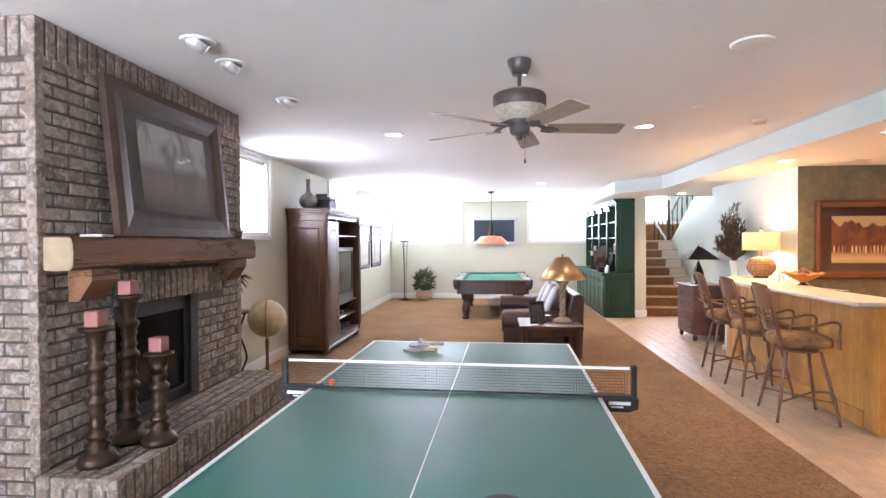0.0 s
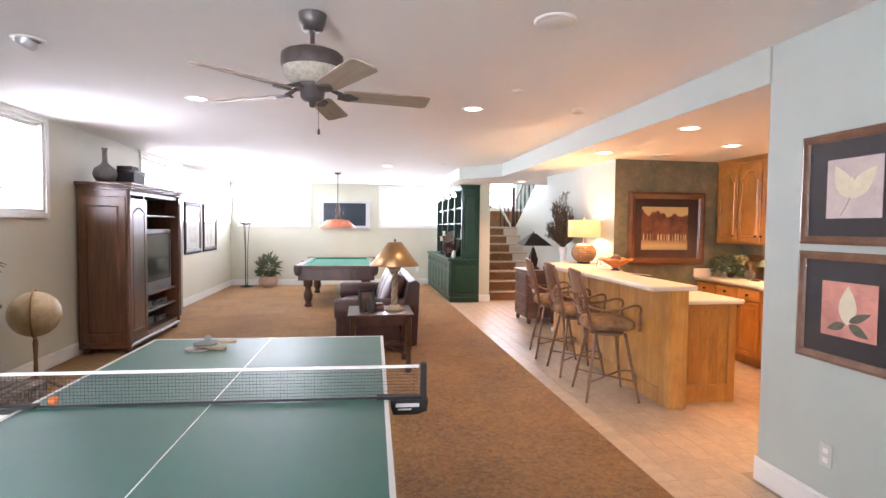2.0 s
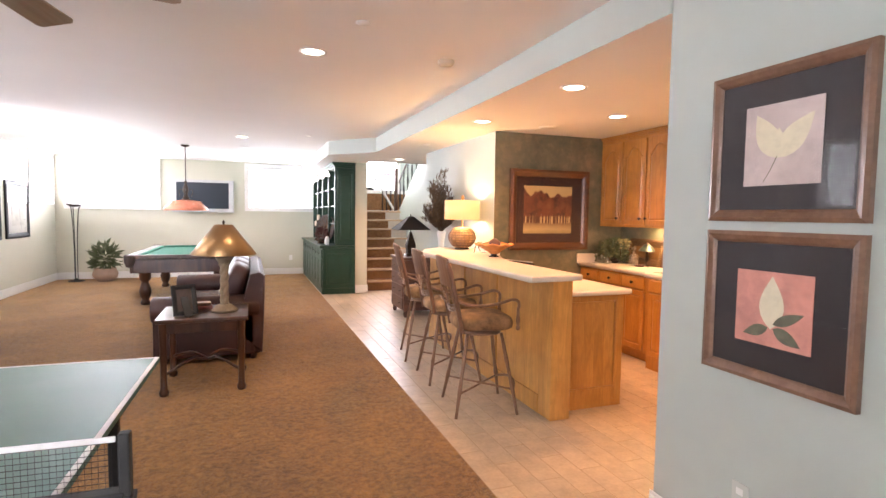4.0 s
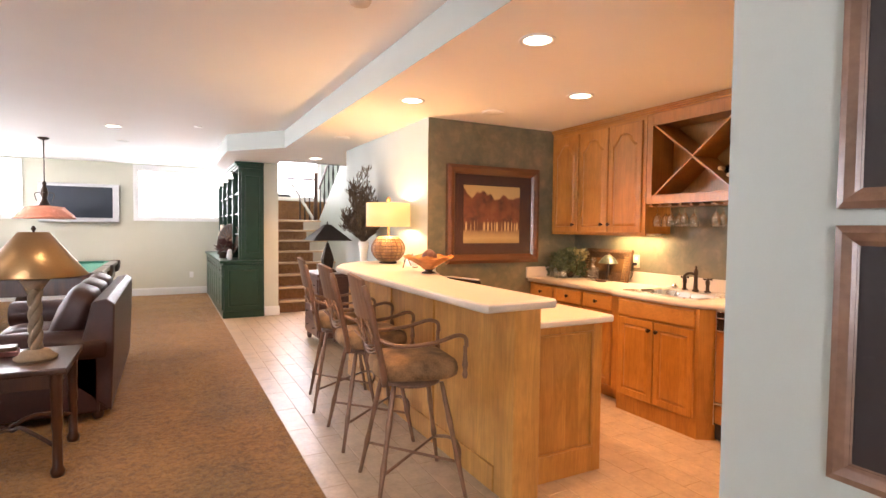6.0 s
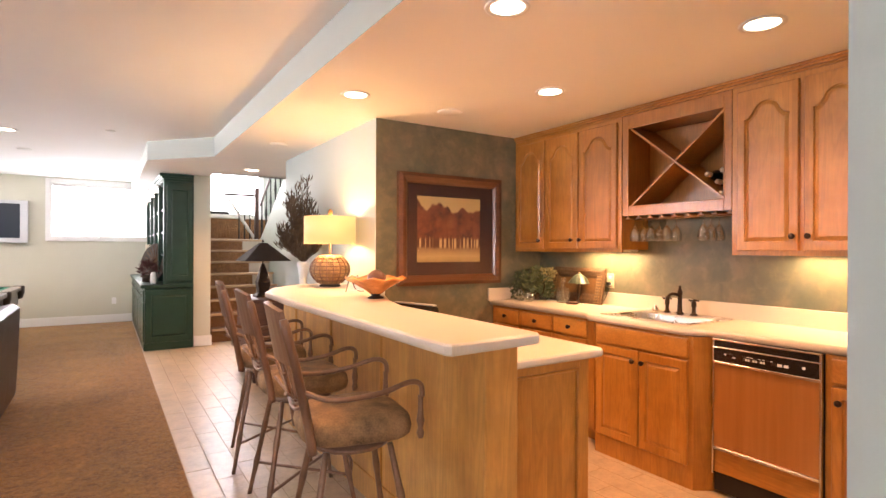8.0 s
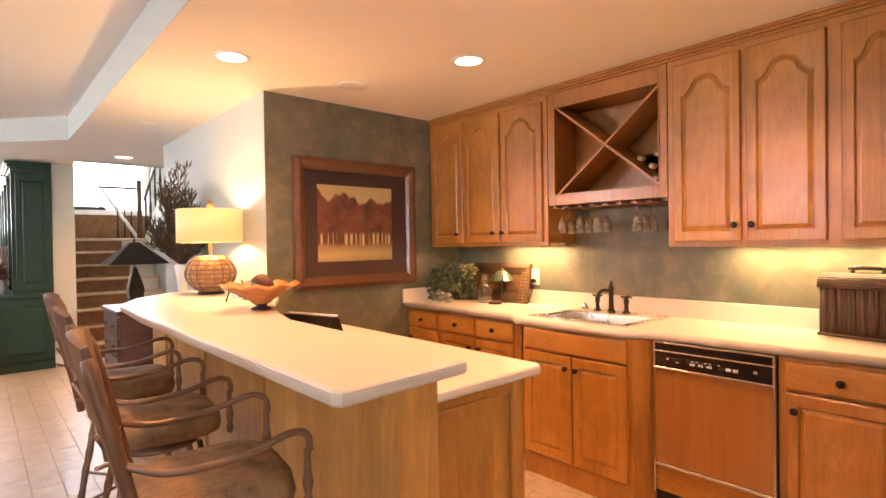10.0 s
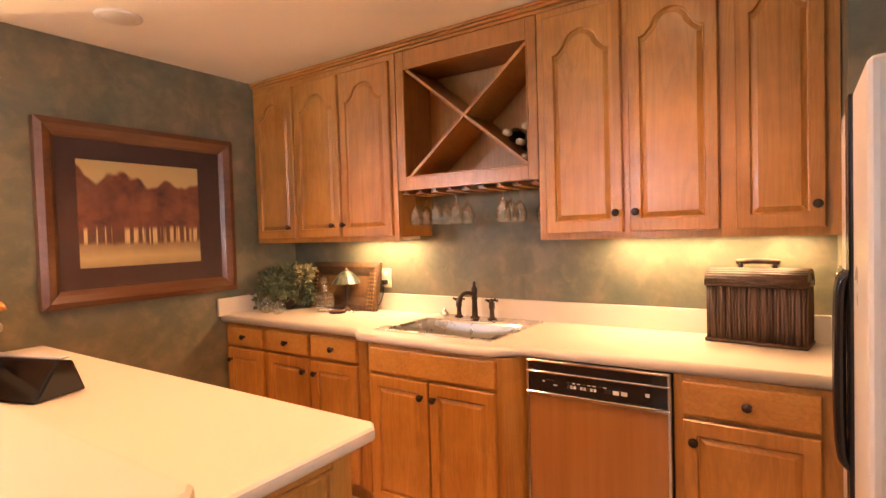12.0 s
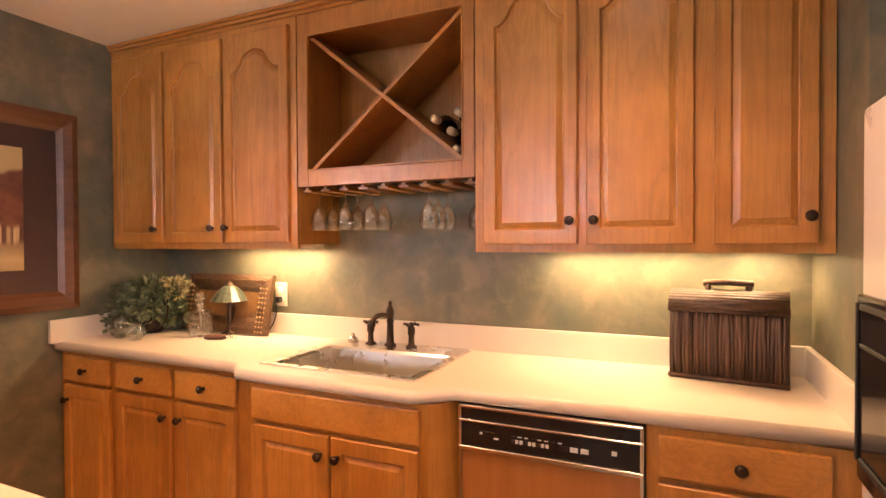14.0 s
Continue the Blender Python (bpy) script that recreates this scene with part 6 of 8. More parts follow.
for y in ys:
    up = part("upright", box(bm_new(), UX, y, 0.887, HX - 0.004, y + 0.03, 2.30, 0.003), M_GREEN, hutch)
    part("pilaster", box(bm_new(), UX - 0.018, y - 0.012, 0.887, UX - 0.001, y + 0.042, 2.30, 0.004), M_GREEN, up)
panel(hutch, "end_panel", pose(UX + 0.02, HY - 0.001, 0.93), HX - UX - 0.04, 1.33, M_GREEN, stile=0.05, rail=0.07, thick=0.016)
for y0, y1 in zip(ys, ys[1:]):
    for z in (1.27, 1.60, 1.93):
        part("shelf", box(bm_new(), UX + 0.02, y0 + 0.031, z, HX - 0.031, y1 - 0.001, z + 0.022, 0.002), M_GREEN, hutch)
bm = bm_new()
for o, z0, z1 in ((0.0, 2.302, 2.335), (0.025, 2.335, 2.365), (0.05, 2.365, 2.4)):
    box(bm, UX - 0.02 - o, HY - 0.004 - o * 0.4, z0, HX - 0.004, HE, z1, 0.005)
part("crown", bm, M_GREEN, hutch)
M_SHADE_W = glow("lit_white_glass", (1.0, 0.95, 0.86), 3.0)
for y in (HY + 0.5, HY + 1.3, HY + 2.2, HY + 3.0):
    t = thing("hutch_lamp", (UX - 0.10, y, 2.20), "small lit white glass lamp on the hutch front", "lamp", "lamps on the hutch")
    part("arm", tube(bm_new(), bend([(0.085, 0, 0.06), (0.04, 0, 0.09), (0.0, 0, 0.06)], 4), 0.008, 7), M_KNOB, t)
    part("shade", lathe(bm_new(), [(0.02, 0.07), (0.045, 0.04), (0.06, -0.02), (0.056, -0.02), (0.04, 0.038), (0.0, 0.06)], 18), M_SHADE_W, t)
M_WICKER = surface("dark_wicker", (0.11, 0.085, 0.07), 0.7, vary=0.5, scale=40, fine=160, relief=0.8, distance=0.01)
tray = thing("wicker_tray", (2.22, HY + 0.98, 0.887), "round dark wicker tray leaning on the hutch", "tray")
o = part("weave", lathe(bm_new(), [(0.0, 0.0), (0.25, 0.0), (0.27, 0.03), (0.285, 0.03), (0.285, 0.015), (0.26, -0.015), (0.0, -0.015)], 32), M_WICKER, tray)
o.matrix_basis = pose(0.03, 0, 0.278, 0, 0, -58) @ pose(0, 0, 0, 80, 0, 0)
bm = bm_new()
for k in range(10):
    a = radians(18 * k)
    tube(bm, [(0, 0, 0), (0.26 * math.cos(a), 0.26 * math.sin(a), 0.004)], 0.005, 5)
    tube(bm, [(0, 0, 0), (-0.26 * math.cos(a), -0.26 * math.sin(a), 0.004)], 0.005, 5)
o2 = part("ribs", bm, M_BEAM, tray)
o2.matrix_basis = o.matrix_basis @ pose(0, 0, 0.002)


def leaf_cluster(bm, rg, centre, size, count, length, width, up=0.3, flat=0.5):
    """Many small bent leaves round a centre; each is two quads."""
    for _ in range(count):
        d = Vector((rg.gauss(0, 1), rg.gauss(0, 1), rg.gauss(0, 1))).normalized()
        p = Vector(centre) + Vector((d.x * size[0], d.y * size[1], d.z * size[2])) * rg.uniform(0.35, 1.0)
        g = (d + Vector((rg.uniform(-0.5, 0.5), rg.uniform(-0.5, 0.5), up + rg.uniform(-0.4, 0.4)))).normalized()
        sd = g.cross(Vector((rg.uniform(-1, 1), rg.uniform(-1, 1), rg.uniform(-1, 1)))).normalized()
        nrm = g.cross(sd)
        l, w = length * rg.uniform(0.6, 1.2), width * rg.uniform(0.7, 1.2)
        q = [p, p + g * l * 0.45 + sd * w + nrm * l * 0.08, p + g * l * 0.45 - sd * w + nrm * l * 0.08, p + g * l - nrm * l * flat * 0.25]
        v = [bm.verts.new(x) for x in q]
        bm.faces.new((v[0], v[1], v[3]))
        bm.faces.new((v[0], v[3], v[2]))


rg = random.Random(11)
M_LEAF = surface("green_leaves", (0.105, 0.125, 0.060), 0.5, vary=0.45, scale=30, relief=0.1)
M_DRYLEAF = surface("dark_dried_leaves", (0.105, 0.070, 0.042), 0.8, vary=0.5, scale=30, relief=0.1)
M_REDLEAF = surface("dusky_red_leaves", (0.10, 0.035, 0.028), 0.8, vary=0.4, scale=30)
dried = thing("dried_flowers", (2.14, HY + 0.72, 0.887), "dark dried flower arrangement in a low pot", "dried flowers")
part("pot", lathe(bm_new(), [(0, 0), (0.06, 0), (0.08, 0.06), (0.07, 0.1), (0, 0.1)], 16), M_BRONZE, dried)
bm = bm_new()
leaf_cluster(bm, rg, (0, 0, 0.18), (0.10, 0.12, 0.12), 180, 0.09, 0.012, 0.6)
part("sprays", bm, M_REDLEAF, dried)
for y, h, r in ((HY + 0.28, 0.16, 0.035), (HY + 0.40, 0.11, 0.03)):
    t = thing("white_jar", (2.18, y, 0.887), "small white ceramic jar on the hutch counter", "jar", "jars on the hutch")
    part("body", lathe(bm_new(), [(0, 0), (r, 0), (r * 1.2, h * 0.4), (r, h * 0.8), (r * 0.6, h), (0, h)], 16), M_WHITE, t)
for y, h in ((HY + 1.75, 0.55), (HY + 2.15, 0.42)):
    t = thing("candle_holder", (2.2, y, 0.887), "tall candle holder with a cream candle on the hutch", "candle holder", "candle holders on the hutch")
    part("stem", lathe(bm_new(), [(0, 0), (0.06, 0), (0.05, 0.02), (0.014, 0.04), (0.022, h * 0.4), (0.014, h * 0.6), (0.05, h - 0.11), (0, h - 0.11)], 16), M_BRONZE, t)
    part("candle", lathe(bm_new(), [(0.035, h - 0.11), (0.035, h), (0, h)], 16), M_CREAMCLOTH, t)
for k, (y0, y1) in enumerate(zip(ys, ys[1:])):
    for z in (0.889, 1.292, 1.622, 1.952):
        for q in range(3):
            yy = y0 + 0.13 + q * 0.26
            if z < 0.9 and yy < HY + 2.3:
                continue
            if (k + q + int(z * 10)) % 3 == 0:
                t = thing("shelf_plate", (2.5, yy, z), "pale plate standing on a hutch shelf", "plate", "plates in the hutch")
                o = part("plate", lathe(bm_new(), [(0, 0), (0.06, 0.002), (0.095, 0.014), (0.097, 0.02), (0.06, 0.008), (0, 0.006)], 20), M_WHITE, t)
                o.matrix_basis = pose(0, 0, 0.099, 0, -78, 0)
            elif (k + q + int(z * 10)) % 3 == 1:
                t = thing("shelf_vase", (2.46, yy, z), "small dark vase on a hutch shelf", "vase", "vases in the hutch")
                part("body", lathe(bm_new(), [(0, 0), (0.035, 0), (0.06, 0.06), (0.05, 0.12), (0.025, 0.15), (0.03, 0.18), (0.022, 0.18)], 16), M_CERAMIC, t)
            else:
                t = thing("shelf_books", (2.46, yy, z), "few books standing on a hutch shelf", "books", "books in the hutch")
                for b in range(4):
                    part("book", box(bm_new(), -0.07, -0.06 + b * 0.031, 0, 0.07, -0.031 + b * 0.031, 0.17 + 0.02 * ((b * 7) % 3), 0.002), (M_REDLEAF, M_CREAMCLOTH, M_STOOLWOOD, M_MATTBLACK)[b], t)

# ---- television and pictures on the far walls ----
ptv = thing("wall_television", (-0.15, YF, 1.46), "flat silver-framed television hung on the end wall", "television")
M_SILVER = surface("silver_plastic", (0.55, 0.55, 0.55), 0.35, 0.3, vary=0.04)
part("bezel", box(bm_new(), -0.64, -0.09, 0, 0.64, -0.015, 0.73, 0.012, 2), M_SILVER, ptv)
part("screen", box(bm_new(), -0.55, -0.094, 0.085, 0.53, -0.088, 0.67, 0.003), M_SCREEN, ptv)
M_PALEPRINT = surface("pale_print_paper", (0.50, 0.48, 0.42), 0.6, vary=0.25, scale=6, fine=20)
M_MOUNTPALE = surface("pale_mount", (0.62, 0.60, 0.54), 0.8, vary=0.05)
for y1 in (11.32, 12.5):
    picture("wall_picture", pose(XL, y1 - 0.98, 0.97, 0, 0, 90), 0.98, 0.99, 0.09, 0.035, M_MATTBLACK, M_MOUNTPALE, (0.24, 0.22, 0.74, 0.78), M_PALEPRINT, "black framed pale print hung on the sage wall")

# ---- pendant over the pool table ----
pen = thing("pendant_lamp", (-0.22, 11.05, 0), "copper-coloured pendant lamp hanging over the pool table", "pendant lamp")
M_COPPER = surface("copper_glass", (0.72, 0.25, 0.15), 0.25, 0.0, vary=0.2, scale=10)
part("ceiling_rose", lathe(bm_new(), [(0.07, CEIL), (0.065, CEIL - 0.02), (0.015, CEIL - 0.04), (0, CEIL - 0.04)], 18), M_KNOB, pen)
part("rod", lathe(bm_new(), [(0.008, CEIL - 0.03), (0.008, 1.98)], 8), M_KNOB, pen)
part("stem", lathe(bm_new(), [(0.01, 2.02), (0.03, 1.99), (0.018, 1.95), (0.04, 1.90), (0.05, 1.84), (0.03, 1.78), (0.05, 1.72), (0.085, 1.655)], 18), M_BRONZE, pen)
bm = bm_new()
lathe(bm, [(0.08, 1.675), (0.13, 1.668), (0.235, 1.655), (0.262, 1.62), (0.345, 1.54), (0.36, 1.505), (0.35, 1.512), (0.335, 1.54), (0.252, 1.615), (0.225, 1.645), (0.115, 1.66), (0.075, 1.665)], 12)
part("shade", bm, M_COPPER, pen)
part("rim", lathe(bm_new(), [(0.352, 1.52), (0.366, 1.515), (0.366, 1.49), (0.352, 1.49), (0.352, 1.52)], 12), M_COPPER, pen)
for a in range(4):
    part("scroll", tube(bm_new(), bend([(0.03 * math.cos(a * 1.57), 0.03 * math.sin(a * 1.57), 1.86), (0.11 * math.cos(a * 1.57), 0.11 * math.sin(a * 1.57), 1.84), (0.09 * math.cos(a * 1.57), 0.09 * math.sin(a * 1.57), 1.74)], 4), 0.006, 6), M_KNOB, pen)

# ---- floor lamp and potted plant in the far corner ----
fl = thing("floor_lamp", (-2.55, 13.55, 0), "slim dark iron floor lamp with three rods", "floor lamp")
part("base", lathe(bm_new(), [(0, 0), (0.15, 0), (0.15, 0.015), (0.05, 0.035), (0.02, 0.06)], 24), M_MATTBLACK, fl)
for k in range(3):
    a = k * 2.094
    part("rod", tube(bm_new(), bend([(0.03 * math.cos(a), 0.03 * math.sin(a), 0.03), (0.035 * math.cos(a), 0.035 * math.sin(a), 0.8), (0.07 * math.cos(a), 0.07 * math.sin(a), 1.45), (0.12 * math.cos(a), 0.12 * math.sin(a), 1.57)], 5), 0.008, 7), M_MATTBLACK, fl)
part("bowl", lathe(bm_new(), [(0.0, 1.53), (0.06, 1.54), (0.14, 1.585), (0.15, 1.60), (0.14, 1.592), (0.05, 1.55)], 24), M_KNOB, fl)
pp = thing("potted_plant", (-2.02, 13.5, 0), "leafy green plant in a round clay bowl", "potted plant")
part("pot", lathe(bm_new(), [(0, 0), (0.13, 0), (0.22, 0.08), (0.235, 0.16), (0.20, 0.24), (0.205, 0.27), (0.19, 0.27), (0.185, 0.22), (0, 0.22)], 24), surface("pale_clay", (0.45, 0.31, 0.24), 0.8, vary=0.15), pp)
bm = bm_new()
leaf_cluster(bm, rg, (0, 0, 0.50), (0.24, 0.24, 0.25), 260, 0.17, 0.03, 0.4)
part("foliage", bm, M_LEAF, pp)
bm = bm_new()
for k in range(14):
    a = k * 0.9
    tube(bm, bend([(0.04 * math.cos(a), 0.04 * math.sin(a), 0.2), (0.10 * math.cos(a), 0.10 * math.sin(a), 0.45), (0.2 * math.cos(a), 0.2 * math.sin(a), 0.6 + 0.05 * (k % 3))], 3), 0.004, 5)
part("stems", bm, M_LEAF, pp)

# ---- globe and plant stand beside the fireplace ----
M_GLOBE = surface("parchment_globe", (0.50, 0.40, 0.25), 0.4, vary=0.3, scale=7, fine=30)
gl = thing("floor_globe", (-2.66, 5.15, 0), "parchment-coloured floor globe on a slim wooden stand", "globe")
bm = bm_new()
bmesh.ops.create_uvsphere(bm, u_segments=32, v_segments=20, radius=0.205)
bm.transform(Matrix.Translation((0, 0, 0.71)))
for f in bm.faces:
    f.smooth = True
part("sphere", bm, M_GLOBE, gl)
ring = [(0.22 * math.cos(a) * 0.35, 0.22 * math.cos(a) * -0.94, 0.71 + 0.22 * math.sin(a)) for a in [2 * math.pi * k / 32 for k in range(32)]]
part("meridian", tube(bm_new(), ring, 0.008, 6, True), M_GOLDSHADE, gl)
part("post", lathe(bm_new(), [(0.03, 0.03), (0.02, 0.1), (0.016, 0.3), (0.022, 0.45), (0.015, 0.49)], 12), M_STOOLWOOD, gl)
for k in range(3):
    a = k * 2.094 + 0.4
    part("foot", tube(bm_new(), bend([(0, 0, 0.12), (0.1 * math.cos(a), 0.1 * math.sin(a), 0.07), (0.2 * math.cos(a), 0.2 * math.sin(a), 0.012)], 4), 0.014, 8), M_STOOLWOOD, gl)
ps = thing("plant_stand", (-2.72, 4.52, 0), "iron plant stand with curved legs", "plant stand")
part("top", lathe(bm_new(), [(0, 0.85), (0.15, 0.85), (0.155, 0.862), (0.15, 0.875), (0, 0.875)], 24), M_DARKWOOD, ps)
for k in range(3):
    a = k * 2.094 + 0.9
    c, q = math.cos(a), math.sin(a)
    part("leg", tube(bm_new(), bend([(0.12 * c, 0.12 * q, 0.85), (0.06 * c, 0.06 * q, 0.65), (0.13 * c, 0.13 * q, 0.4), (0.06 * c, 0.06 * q, 0.2), (0.15 * c, 0.15 * q, 0.005)], 5), 0.010, 7), M_MATTBLACK, ps)
pl = thing("dried_plant", (-2.72, 4.52, 0.877), "dark spiky dried plant in a tall dark pot", "dried plant")
part("pot", lathe(bm_new(), [(0, 0), (0.06, 0), (0.05, 0.02), (0.045, 0.18), (0.055, 0.25), (0.04, 0.25)], 16), M_BRONZE, pl)
bm = bm_new()
for k in range(60):
    a, e = rg.uniform(0, 6.283), rg.uniform(-0.1, 1.2)
    l = rg.uniform(0.16, 0.26)
    d = Vector((math.cos(a) * math.cos(e), math.sin(a) * math.cos(e), math.sin(e)))
    tube(bm, [Vector((0, 0, 0.27)), Vector((0, 0, 0.28)) + d * l * 0.6, Vector((0, 0, 0.25)) + d * l - Vector((0, 0, 0.05))], [0.012, 0.009, 0.002], 5)
part("fronds", bm, M_DRYLEAF, pl)

# ---- chest, lamp and plant at the end of the bar ----
ch = thing("chest_of_drawers", (0, 0, 0), "worn reddish wooden chest of drawers beside the bar", "chest of drawers")
M_REDWOOD = wood("worn_red_wood", (0.06, 0.022, 0.014), (0.16, 0.07, 0.045), (0.1, 1, 1), 0.4, 14, 0.15)
C0, C1, D0, D1 = 2.88, 3.36, 7.95, 8.62
part("body", box(bm_new(), C0, D0, 0.09, C1, D1, 0.82, 0.005), M_REDWOOD, ch)
part("top", box(bm_new(), C0 - 0.025, D0 - 0.025, 0.822, C1 + 0.02, D1 + 0.025, 0.86, 0.01, 2), M_REDWOOD, ch)
for k in range(4):
    d = part("drawer", box(bm_new(), C0 - 0.016, D0 + 0.03, 0.12 + k * 0.172, C0 - 0.001, D1 - 0.03, 0.28 + k * 0.172, 0.006, 2), M_REDWOOD, ch)
    for y in (D0 + 0.17, D1 - 0.17):
        part("pull", tube(bm_new(), bend([(C0 - 0.016, y - 0.04, 0.205 + k * 0.172), (C0 - 0.035, y, 0.195 + k * 0.172), (C0 - 0.016, y + 0.04, 0.205 + k * 0.172)], 4), 0.005, 6), M_KNOB, d)
for x in (C0 + 0.04, C1 - 0.04):
    for y in (D0 + 0.04, D1 - 0.04):
        part("foot", lathe(bm_new(), [(0, 0), (0.022, 0), (0.035, 0.05), (0.03, 0.09), (0, 0.09)], 12, (x, y, -0.005)), M_REDWOOD, ch)
pl2 = thing("accent_lamp", (3.06, 8.25, 0.86), "dark bronze lamp with a square pyramid shade", "table lamp")
M_BRONZESHADE = surface("bronze_mesh_shade", (0.06, 0.045, 0.038), 0.5, 0.4, vary=0.2, scale=20, relief=0.3)
bm = bm_new()
for (w0, z0), (w1, z1) in zip([(0.09, 0), (0.085, 0.02), (0.05, 0.05), (0.065, 0.16), (0.04, 0.26)], [(0.085, 0.02), (0.05, 0.05), (0.065, 0.16), (0.04, 0.26), (0.012, 0.36)]):
    a = [bm.verts.new((w0 * sx, w0 * sy, z0)) for sx, sy in ((-1, -1), (1, -1), (1, 1), (-1, 1))]
    b = [bm.verts.new((w1 * sx, w1 * sy, z1)) for sx, sy in ((-1, -1), (1, -1), (1, 1), (-1, 1))]
    for i in range(4):
        bm.faces.new((a[i], a[(i + 1) % 4], b[(i + 1) % 4], b[i]))
part("base", bm, M_BRONZE, pl2)
bm = bm_new()
a = [bm.verts.new((0.24 * sx, 0.24 * sy, 0.39)) for sx, sy in ((-1, -1), (1, -1), (1, 1), (-1, 1))]
b = [bm.verts.new((0.035 * sx, 0.035 * sy, 0.585)) for sx, sy in ((-1, -1), (1, -1), (1, 1), (-1, 1))]
for i in range(4):
    bm.faces.new((a[i], a[(i + 1) % 4], b[(i + 1) % 4], b[i]))
bmesh.ops.solidify(bm, geom=bm.faces[:], thickness=0.006)
part("shade", bm, M_BRONZESHADE, pl2, "square pyramid shade")
part("finial", lathe(bm_new(), [(0.005, 0.36), (0.005, 0.59), (0.014, 0.60), (0.004, 0.62), (0, 0.625)], 10), M_BRONZE, pl2)
pd = thing("pedestal", (3.22, 7.36, 0), "white fluted pedestal beside the cream wall", "pedestal")
M_WHITEPOT = surface("white_ceramic", (0.70, 0.72, 0.72), 0.4, vary=0.05)
bm = bm_new()
n, rings = 32, []
for r, z in ((0.15, 0.0), (0.15, 0.05), (0.115, 0.07), (0.11, 0.85), (0.14, 0.9), (0.15, 0.93), (0.15, 0.96)):
    rings.append([bm.verts.new(((r - (0.008 if k % 2 and 0.06 < z < 0.88 else 0)) * math.cos(2 * math.pi * k / n), (r - (0.008 if k % 2 and 0.06 < z < 0.88 else 0)) * math.sin(2 * math.pi * k / n), z)) for k in range(n)])
for a, b in zip(rings, rings[1:]):
    for k in range(n):
        bm.faces.new((a[k], a[(k + 1) % n], b[(k + 1) % n], b[k]))
bm.faces.new(rings[-1])
part("column", bm, M_WHITEPOT, pd)
fv = thing("feather_arrangement", (3.22, 7.36, 0.96), "tall dark dried arrangement in a slim white vase", "dried plant")
part("vase", lathe(bm_new(), [(0, 0), (0.045, 0), (0.035, 0.02), (0.04, 0.16), (0.06, 0.28), (0.05, 0.30), (0, 0.29)], 16), M_WHITEPOT, fv)
bm = bm_new()
for k in range(64):
    a, e = rg.uniform(0, 6.283), rg.uniform(0.5, 1.55)
    l = (0.26 + 0.50 * (e / 1.5) ** 3) * rg.uniform(0.75, 1.05)
    d = Vector((math.cos(a) * math.cos(e), math.sin(a) * math.cos(e), math.sin(e)))
    p0 = Vector((0, 0, 0.28))
    q = bend([p0, p0 + d * l * 0.5 + Vector((0, 0, 0.02)), p0 + d * l], 5)
    q = [Vector((min(v.x, 0.14), v.y, v.z)) for v in q]
    tube(bm, q, 0.0035, 4)
    for v in q[3:]:
        leaf_cluster(bm, rg, v, (0.018, 0.018, 0.02), 6, 0.085, 0.0042, 1.8)
part("plume", bm, M_DRYLEAF, fv)

# ---- things on the bar ----
BZ = 1.078
dl = thing("drum_lamp", (3.16, 6.48, BZ), "lit lamp with a round woven base and drum shade", "table lamp")
M_LITSHADE, nt, p = nodes_of("lit_linen_shade")
p.inputs["Base Color"].default_value = (0.62, 0.43, 0.22, 1)
p.inputs["Emission Color"].default_value = (1.0, 0.56, 0.21, 1)
p.inputs["Emission Strength"].default_value = 0.42
M_WOVEN = surface("gold_woven_shell", (0.34, 0.20, 0.09), 0.45, 0.2, vary=0.45, scale=30, fine=90, relief=0.6, distance=0.01)
part("foot", lathe(bm_new(), [(0, 0), (0.085, 0), (0.085, 0.012), (0.06, 0.022), (0, 0.022)], 24), M_MATTBLACK, dl)
bm = bm_new()
n, prof = 40, []
for i in range(25):
    u = i / 24
    r = 0.155 * math.sin(math.pi * (0.13 + 0.74 * u)) ** 0.75
    prof.append((r + (0.004 if i % 2 else 0), 0.02 + 0.235 * u))
lathe(bm, prof + [(0.0, 0.258)], n)
body = part("body", bm, M_WOVEN, dl, "round gold woven body")
for k in range(7):
    r, z = prof[3 + 3 * k]
    part("weave_ring", tube(bm_new(), [(r * math.cos(a * math.pi / 12), r * math.sin(a * math.pi / 12), z) for a in range(24)], 0.0045, 5, True), M_STOOLWOOD, body)
for k in range(18):
    a = 2 * math.pi * k / 18
    part("weave_rib", tube(bm_new(), [((r + 0.001) * math.cos(a), (r + 0.001) * math.sin(a), z) for r, z in prof[1:-1:2]], 0.0038, 5), M_STOOLWOOD, body)
part("neck", lathe(bm_new(), [(0.012, 0.255), (0.012, 0.36)], 10), M_GOLDSHADE, dl)
part("shade", lathe(bm_new(), [(0.203, 0.345), (0.208, 0.345), (0.206, 0.565), (0.201, 0.565), (0.203, 0.345)], 40), M_LITSHADE, dl, "lit cream drum shade")
part("finial", lathe(bm_new(), [(0.004, 0.36), (0.004, 0.57), (0.018, 0.585), (0.022, 0.605), (0.01, 0.625), (0, 0.63)], 12), M_GOLDSHADE, dl)
la = bpy.data.lights.new("drum_lamp_bulb", "POINT")
la.energy, la.color, la.shadow_soft_size = 24, (1.0, 0.60, 0.25), 0.035
o = new("drum_lamp_bulb", la)
o.location = (3.16, 6.48, BZ + 0.45)
M_AMBER2 = surface("amber_glazed", (0.62, 0.26, 0.08), 0.18, vary=0.35, scale=10, relief=0.1)
bw2 = thing("fruit_bowl", (3.04, 5.36, BZ), "flared amber glass bowl on a small dark foot", "bowl")
bm = bm_new()
n, rings = 36, []
